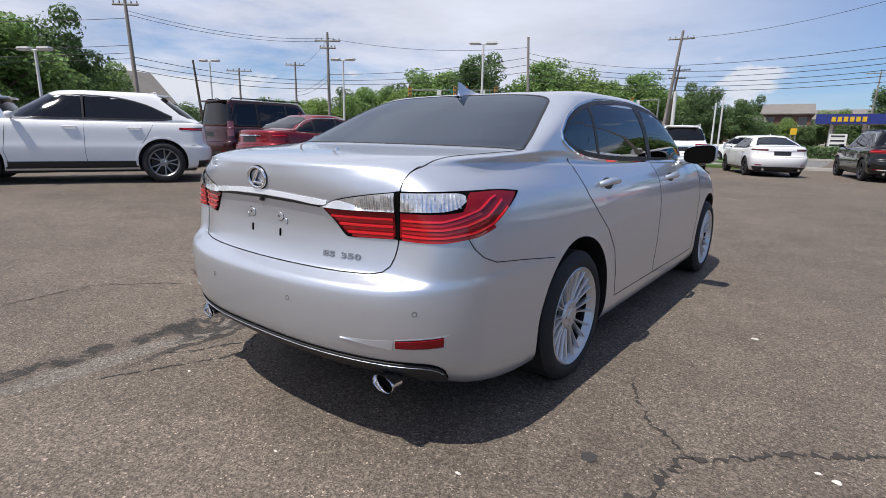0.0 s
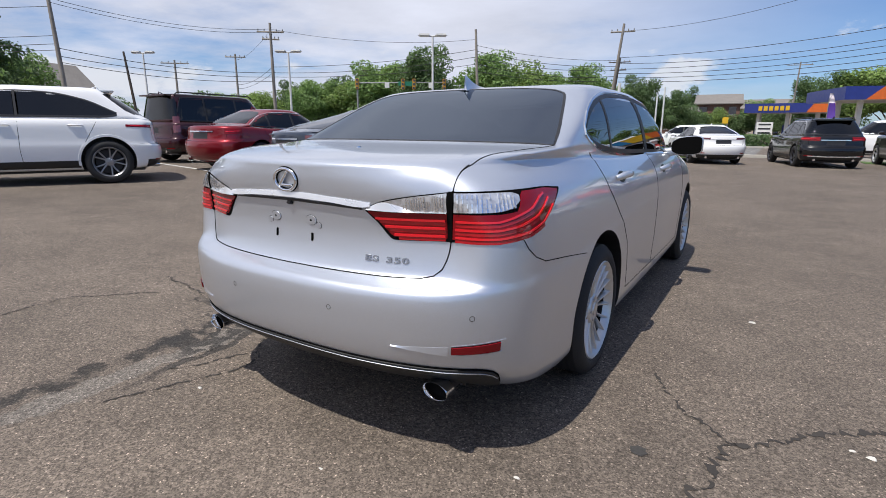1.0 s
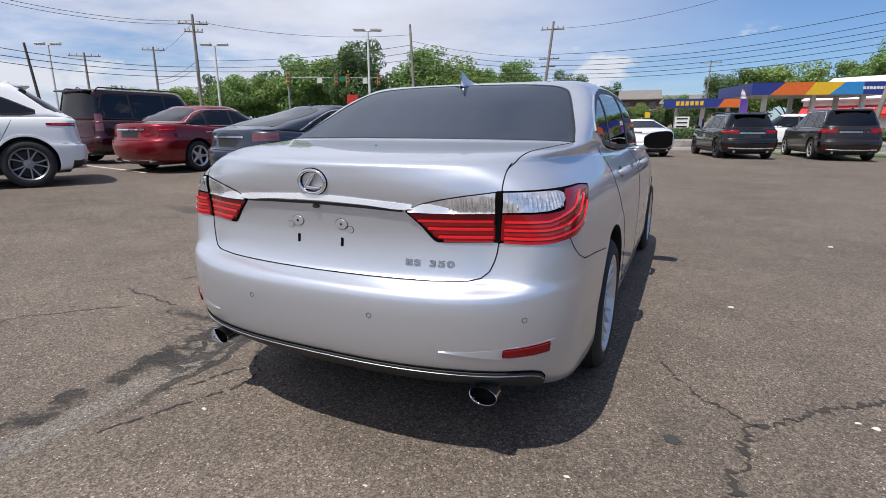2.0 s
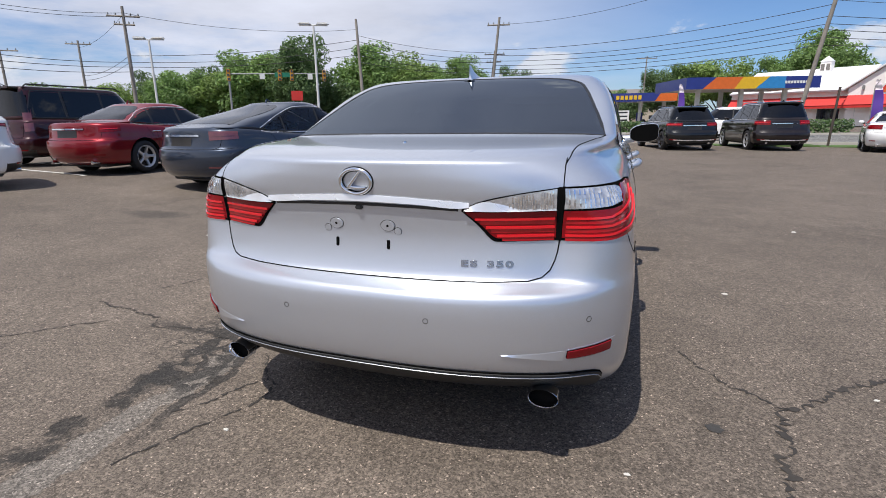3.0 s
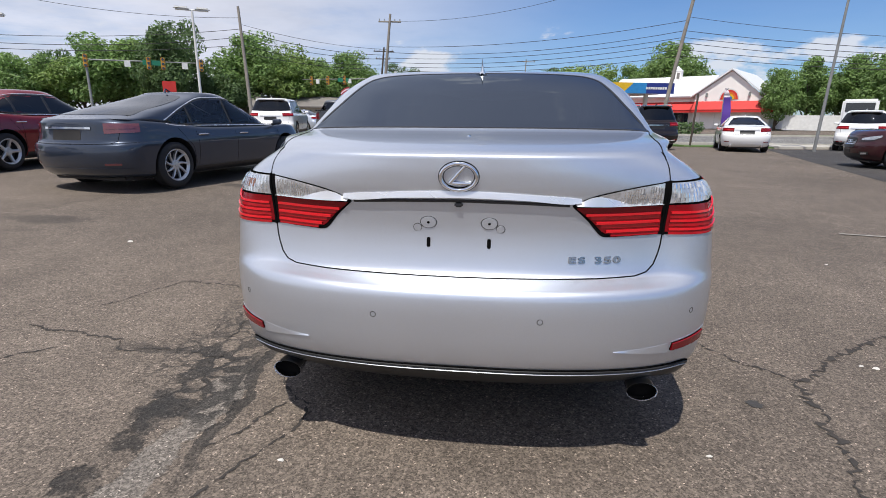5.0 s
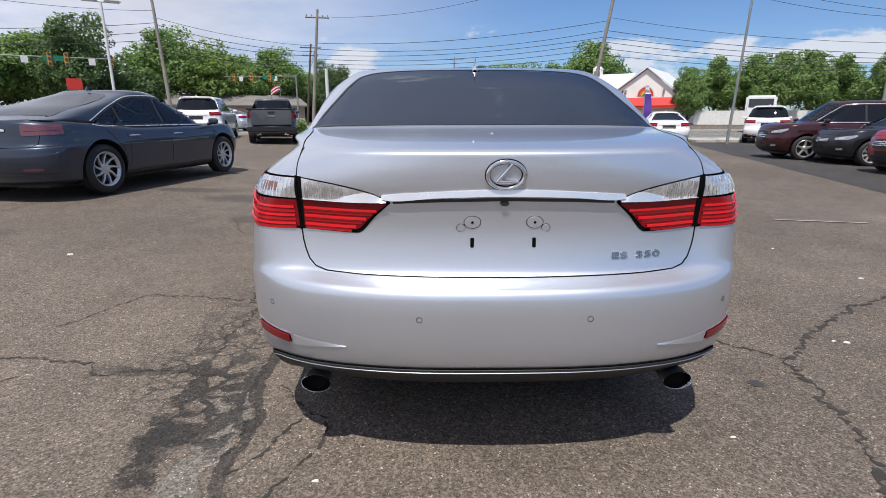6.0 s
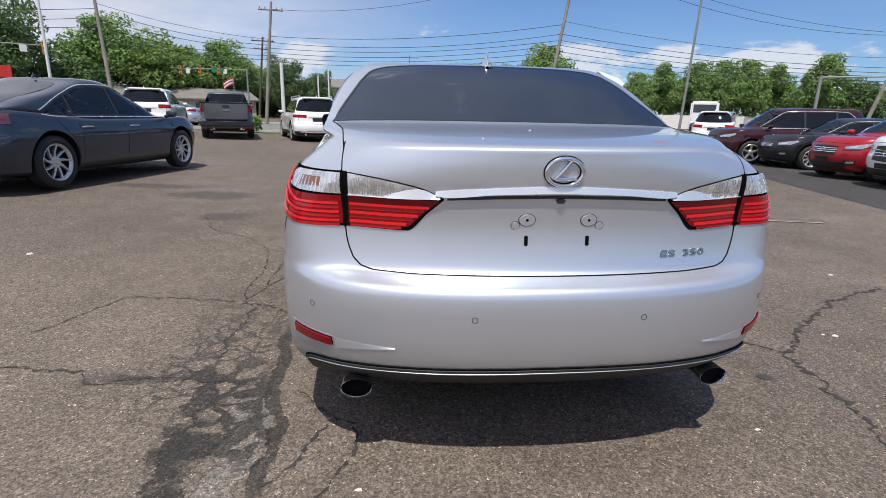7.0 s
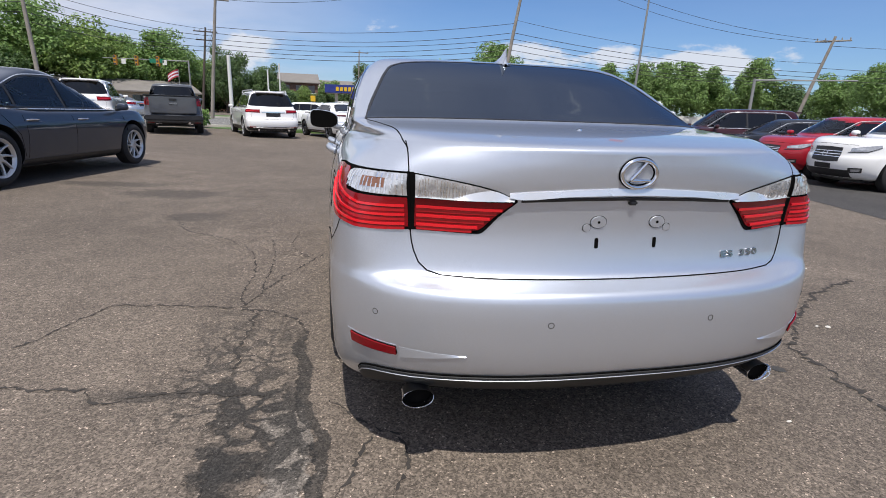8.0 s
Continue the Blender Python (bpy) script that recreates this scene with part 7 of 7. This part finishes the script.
def canopy(name, d0, D0, d1, D1, top, fascia, depth, bands, label):
    a, b = Vector((*polar(d0, D0), 0)), Vector((*polar(d1, D1), 0))
    u = (b - a).normalized()
    ang = math.degrees(math.atan2(u.y, u.x))
    w = (b - a).length
    ob = tagged(empty(name, pose(a.x, a.y, 0, 0, 0, ang)), label, "canopy")
    part("roof_slab", B(box, 0, 0.06, top - fascia + 0.06, w, depth, top - 0.02, 0.02), M["offwhite"], ob)
    for f0, f1, s0, s1, mm in bands:
        bm = bmesh.new()
        prism(bm, [(w * f0, top - fascia), (w * f1, top - fascia), (w * s1, top), (w * s0, top)], 0.0, 0.05)
        part("fascia_panel", bm, M[mm], ob, smooth=False)
    part("end_fascia", B(box, -0.06, 0, top - fascia, 0.0, depth, top), M["blue"], ob)
    for fx in (0.16, 0.5, 0.84):
        for fy in (0.25, 0.75):
            part("column", B(box, w * fx - 0.2, depth * fy - 0.2, 0, w * fx + 0.2, depth * fy + 0.2, top - fascia + 0.1, 0.03), M["offwhite"], ob)
        part("fuel_pump", B(box, w * fx - 0.45, depth * 0.5 - 0.3, 0, w * fx + 0.45, depth * 0.5 + 0.3, 2.0, 0.06), M["blue"], ob)
    return ob, w


can, cw = canopy("forecourt_canopy", 5.4, 60, 16.0, 66, 5.1, 1.15, 9, ((0.0, 0.12, 0.0, 0.22, "blue"), (0.12, 0.36, 0.22, 0.42, "orange"), (0.36, 0.52, 0.42, 0.62, "yellow"), (0.52, 0.74, 0.62, 0.74, "cyan"), (0.74, 1.0, 0.74, 1.0, "blue")), "filling station canopy with a blue, orange and yellow fascia")
for i in range(9):
    f = 0.735 + 0.022 * i
    part("letter_bar", B(box, cw * f, -0.02, 4.40, cw * f + 0.22, 0.0, 4.66), M["offwhite"], can, smooth=False)
can2, cw2 = canopy("forecourt_canopy", -2.2, 80, 4.6, 80, 4.6, 1.15, 8, ((0.0, 0.7, 0.0, 0.78, "blue"), (0.7, 1.0, 0.78, 1.0, "orange")), "smaller filling station canopy with a blue and orange fascia")
for i in range(6):
    part("letter_bar", B(box, cw2 * (0.16 + 0.062 * i), -0.05, 3.72, cw2 * (0.16 + 0.062 * i) + 0.42, -0.01, 4.28), M["yellow"], can2, smooth=False)


def market():
    a, b = Vector((*polar(18.0, 78), 0)), Vector((*polar(24.4, 76), 0))
    u = (b - a).normalized()
    w = (b - a).length
    ob = tagged(empty("filling_station_shop", pose(a.x, a.y, 0, 0, 0, math.degrees(math.atan2(u.y, u.x)))), "white gabled shop with a red awning and white metal roof", "shop")
    bm = bmesh.new()
    prism(bm, [(0, 0), (w, 0), (w, 3.2), (w * 0.46, 7.1), (0, 4.2)], 0, 0.3)
    part("gable_wall", bm, M["white_wall"], ob, smooth=False)
    part("side_wall", B(box, -14, 2.0, 0, -0.02, 2.3, 4.2), M["white_wall"], ob, smooth=False)
    part("side_wall", B(box, w - 0.3, 0.32, 0, w, 14, 3.2), M["white_wall"], ob, smooth=False)
    for q in (((-0.5, 3.95), (w * 0.46, 7.25)), ((w + 0.6, 2.95), (w * 0.46, 7.25))):
        bm = bmesh.new()
        prism(bm, [q[0], q[1], (q[1][0], q[1][1] + 0.18), (q[0][0], q[0][1] + 0.18)], -0.35, 14)
        part("roof", bm, M["white_roof"], ob, smooth=False)
    bm = bmesh.new()
    prism(bm, [(1.4, 4.0), (9, 7.1), (9, 7.3), (1.3, 4.2)], -14, 0.3, "x")
    part("roof", bm, M["white_roof"], ob, smooth=False)
    for x0, x1, y in ((-14, -0.1, 1.0), (0.0, w + 0.5, -1.0)):
        bm = bmesh.new()
        prism(bm, [(y, 2.35), (y + 1.0, 3.35), (y + 1.0, 3.45), (y - 0.05, 2.4)], x0, x1, "x")
        prism(bm, [(y, 2.05), (y + 0.04, 2.05), (y + 0.04, 2.40), (y, 2.40)], x0, x1, "x")
        part("awning", bm, M["red_awning"], ob, "red awning", smooth=False)
    for k, (r, mm) in enumerate(((1.15, "white_steel"), (1.02, "red_awning"), (0.82, "orange"), (0.60, "yellow"), (0.38, "cyan"))):
        bm = bmesh.new()
        prism(bm, [(w * 0.46 + r * math.cos(t), 3.65 + r * 1.15 * math.sin(t)) for t in np.linspace(0, math.pi, 20)], -0.04 - 0.012 * k, -0.01)
        part("arch_sign", bm, M[mm], ob, smooth=False)
    for x0, x1 in ((-12.5, -9.6), (-8.8, -6), (-3.5, -1.2)):
        part("shop_window", B(box, x0, 1.95, 0.5, x1, 1.99, 2.0), M["dark_window"], ob, smooth=False)
    for x in (0.16, 0.72):
        part("wall_lamp", B(box, w * x - 0.12, -0.25, 4.0, w * x + 0.12, -0.01, 4.5, 0.03), M["galv"], ob)
    for x in (0.1, 0.3, 0.5, 0.7, 0.9):
        part("wall_joint", B(box, w * x - 0.03, -0.03, 0, w * x + 0.03, -0.005, 2.1), M["offwhite"], ob, smooth=False)
    cu = part("cupola", B(box, -5.6, 7.0, 6.2, -4.4, 8.2, 8.0, 0.03), M["white_wall"], ob, smooth=False)
    part("cupola_roof", B(tube, [(-5.0, 7.6, 8.0), (-5.0, 7.6, 8.7)], [0.95, 0.05], 4), M["white_roof"], cu, smooth=False)
    for x in (-5.3, -4.7):
        part("louvre", B(box, x - 0.2, 6.96, 6.9, x + 0.2, 6.995, 7.7), M["shingle"], cu, smooth=False)
    return ob


market()
x0, y0 = polar(25.5, 74)
fence = tagged(empty("white_fence", pose(x0, y0, 0, 0, 0, -20)), "long white boundary fence beside the shop", "fence")
for i in range(10):
    part("panel", B(box, i * 2.4, 0, 0, i * 2.4 + 2.3, 0.06, 1.7), M["offwhite"], fence, smooth=False)
    part("post", B(box, i * 2.4 + 2.3, -0.03, 0, i * 2.4 + 2.4, 0.09, 1.85), M["offwhite"], fence, smooth=False)


def house(name, label, d, D, w, dep, wall, ridge, wallm, roofm, turn=0, windows=4, storeys=1):
    x, y = polar(d, D)
    ob = tagged(empty(name, pose(x, y, 0, 0, 0, -d + turn)), label, "building")
    part("wall", B(box, -w / 2, 0, 0, w / 2, dep, wall), wallm, ob, smooth=False)
    bm = bmesh.new()
    prism(bm, [(-0.5, wall), (dep / 2, ridge), (dep + 0.5, wall), (dep + 0.5, wall - 0.15), (-0.5, wall - 0.15)], -w / 2 - 0.4, w / 2 + 0.4, "x")
    part("roof", bm, roofm, ob, smooth=False)
    for s in range(storeys):
        for i in range(windows):
            cx = -w / 2 + w * (i + 0.5) / windows
            z = wall * s / storeys + wall / storeys * 0.35
            win = part("window", B(box, cx - 0.55, -0.05, z, cx + 0.55, -0.01, z + wall / storeys * 0.45), M["dark_window"], ob, smooth=False)
            part("frame", B(box, cx - 0.65, -0.09, z - 0.12, cx + 0.65, -0.04, z - 0.02), M["offwhite"], win, smooth=False)
    return ob


house("house", "beige gabled house behind the trees", -67.2, 64, 7.5, 7, 4.2, 7.6, M["beige"], M["shingle"], 35, 3, 2)
house("roadside_shop", "low grey-roofed shop with a canopy across the road", -20.5, 72, 16, 9, 2.5, 3.9, M["beige"], M["shingle"], 10, 6)
house("roadside_shop", "low grey-roofed building across the road", -30, 82, 12, 9, 3.0, 5.2, M["beige"], M["shingle"], 0, 4)
house("brick_building", "brown brick building with a hipped roof", -4.6, 100, 6.5, 12, 5.6, 7.4, M["brick"], M["shingle"], 0, 3, 2)
house("terrace", "far row of beige town houses", -1.5, 170, 44, 10, 7.2, 9.8, M["beige"], M["shingle"], 0, 14, 3)
house("brick_building", "low brown brick building", -10.5, 95, 14, 9, 4.2, 5.0, M["brick"], M["shingle"], 0, 5)

# hedge, feather flags and signals
rnd = random.Random(9)
verts, faces = [], []
for x0, x1, y0 in ((-9, -5, 27.4 + 15.5), (-4, 2.5, 43.4), (5, 16, 43.4)):
    for i in range(int((x1 - x0) * 300)):
        p = Vector((rnd.uniform(x0, x1), y0 + rnd.uniform(0, 1.0), rnd.uniform(0.05, 0.95)))
        u = Vector((rnd.gauss(0, 1), rnd.gauss(0, 1), rnd.gauss(0, 1))).normalized() * 0.12
        v = u.orthogonal().normalized() * 0.07
        k = len(verts)
        verts += [tuple(p - u), tuple(p - v), tuple(p + u), tuple(p + v)]
        faces.append((k, k + 1, k + 2, k + 3))
me = bpy.data.meshes.new("hedge")
me.from_pydata(verts, [], faces)
tagged(part_me("hedge", me, M["leaf_dark"], smooth=False), "low clipped green hedge along the far kerb", "hedge", kind="stuff")
M["flag_purple"] = mat("purple_banner", (0.10, 0.04, 0.30), 0.8)
M["flag_white"] = mat("white_banner", (0.70, 0.62, 0.66), 0.8)


def feather_flag(d, D, h):
    x, y = polar(d, D)
    ob = tagged(empty("feather_flag", pose(x, y, 0, 0, 0, -d)), "tall purple and white feather banner on a pole", "banner", "feather banners")
    part("pole", B(tube, [(0, 0, 0), (0, 0, h * 0.9), (0.15, 0, h)], 0.02, 6), M["galv"], ob)
    for z0, z1, mm in ((0.22, 0.84, "flag_purple"), (0.84, 1.0, "flag_white")):
        bm = bmesh.new()
        n = 10
        for i in range(n + 1):
            z = h * (z0 + (z1 - z0) * i / n)
            wd = 0.40 * math.sqrt(max(0.02, 1 - ((z / h - 0.45) / 0.56) ** 2))
            a, b = bm.verts.new((0.0, 0.03, z)), bm.verts.new((wd, 0.05 + 0.05 * math.sin(i), z))
            if i:
                bm.faces.new((pa, pb, b, a))
            pa, pb = a, b
        part("cloth", bm, M[mm], ob)
    return ob


feather_flag(4.9, 36, 3.2)
feather_flag(20.0, 30, 2.7)


def signal_mast(x, y, h, reach, ang, heads):
    ob = tagged(empty("traffic_signal_mast", pose(x, y, 0, 0, 0, ang)), "galvanised mast arm with yellow traffic signals", "traffic signal")
    part("mast", B(tube, [(0, 0, 0), (0, 0, h)], [0.11, 0.085], 10), M["galv"], ob)
    part("arm", B(tube, [(0, 0, h - 0.1), (reach, 0, h)], [0.06, 0.035], 8), M["galv"], ob)
    for f in heads:
        hd = part("signal_head", B(box, reach * f - 0.16, -0.2, h - 0.70, reach * f + 0.16, 0.1, h + 0.30, 0.04), M["signal"], ob)
        for k in range(3):
            part("signal_lens", B(tube, [(reach * f, -0.23, h + 0.16 - 0.36 * k), (reach * f, -0.19, h + 0.16 - 0.36 * k)], 0.11, 12), M["dark_window"], hd)
    if heads:
        part("street_sign", B(box, reach * 0.45, -0.08, h - 0.35, reach * 0.45 + 1.5, -0.04, h + 0.05), M["sign_green"], ob)
        for q in (0.3, 0.78):
            part("small_sign", B(box, reach * q, -0.08, h - 0.55, reach * q + 0.45, -0.04, h - 0.05), M["sign_pale"], ob)
    return ob


signal_mast(-34, 39, 5.7, 9, 33, (0.0, 0.5, 0.62, 0.95))
signal_mast(-16, 60, 5.6, -9, -12, (0.35, 0.6, 0.85))
signal_mast(25.4, 28.8, 3.9, 6, -20, ())


# ---- small things across the road ----
def sign_on_post(name, label, d, D, z0, z1, w, mm, post="galv", bars=0):
    x, y = polar(d, D)
    ob = tagged(empty(name, pose(x, y, 0, 0, 0, -d)), label, "sign")
    for s in (-1, 1):
        part("post", B(tube, [(s * w * 0.35, 0.05, 0), (s * w * 0.35, 0.05, z1)], 0.07, 8), M[post], ob)
    board = part("board", B(box, -w / 2, -0.06, z0, w / 2, 0.0, z1, 0.02), M[mm], ob, smooth=False)
    for k in range(bars):
        z = z0 + (z1 - z0) * (k + 0.5) / bars
        part("letter_bar", B(box, -w * 0.38, -0.075, z - 0.10, w * 0.38, -0.062, z + 0.10), M["dark_window"], board, smooth=False)
    return ob


sign_on_post("price_sign", "white price board on a brick-coloured frame", -0.4, 75, 0.7, 2.2, 1.7, "offwhite", post="brick", bars=3)
sign_on_post("red_sign", "small red shop sign on posts", -34.2, 60, 3.5, 4.5, 1.2, "red_awning")
sign_on_post("warning_sign", "yellow diamond road sign on a post", -3.6, 70, 2.0, 2.7, 0.6, "yellow")


def small_flag(x, y, z, ang):
    ob = tagged(empty("small_flag", pose(x, y, ground_z(x, y), 0, 0, ang)), "small red and white striped flag on a thin pole", "flag")
    part("pole", B(tube, [(0, 0, 0), (0, 0, z)], 0.015, 6), M["galv"], ob)
    for k in range(5):
        bm = bmesh.new()
        a = None
        for i in range(7):
            u = i / 6
            p = [bm.verts.new((0.44 * u, 0.05 * math.sin(5 * u), z - 0.065 * k - 0.25 * u * u)), bm.verts.new((0.44 * u, 0.05 * math.sin(5 * u), z - 0.065 * (k + 1) - 0.25 * u * u))]
            if a:
                bm.faces.new((a[0], a[1], p[1], p[0]))
            a = p
        part("stripe", bm, M["flag_cloth" if k % 2 == 0 else "flag_white"], ob)
    return ob


small_flag(-7.75, 24.75, 2.5, -150)
slab("island", -7.6, 29.4, -3.4, 34.4, 0.06, M["grass"], "small mown grass island in the road")
for x, y, h, r in ((-5.02, 33.8, 3.4, 0.055), (-3.96, 30.1, 3.5, 0.05), (-6.98, 32.3, 4.0, 0.12)):
    ob = tagged(empty("steel_post", pose(x, y, 0)), "plain pale steel post beside the road", "post", "steel posts")
    part("shaft", B(tube, [(0, 0, 0), (0, 0, h)], [r, r * 0.8], 10), M["white_steel"], ob)
for x0, x1, yy in ((-9.2, -6.8, 25.4),):
    verts, faces = [], []
    for i in range(1400):
        a, u = rnd.uniform(0, 6.28), rnd.uniform(0, 1)
        p = Vector((rnd.uniform(x0, x1), yy + rnd.uniform(-0.4, 0.4), ground_z(x0, yy) + rnd.uniform(0.05, 0.75)))
        d = Vector((rnd.gauss(0, 1), rnd.gauss(0, 1), rnd.gauss(0, 1))).normalized() * 0.09
        v = d.orthogonal().normalized() * 0.05
        k = len(verts)
        verts += [tuple(p - d), tuple(p - v), tuple(p + d), tuple(p + v)]
        faces.append((k, k + 1, k + 2, k + 3))
    me = bpy.data.meshes.new("shrubs")
    me.from_pydata(verts, [], faces)
    tagged(part_me("shrubs", me, M["leaf"], smooth=False), "low green shrubs on the verge", "shrubs", kind="stuff")
dp = tagged(empty("black_post", pose(8.9, 24.9, -0.05)), "slim dark leaning post on the verge", "post")
part("shaft", B(tube, [(0, 0, 0), (0.10, 0, 2.4)], 0.05, 8), M["dark_pole"], dp)
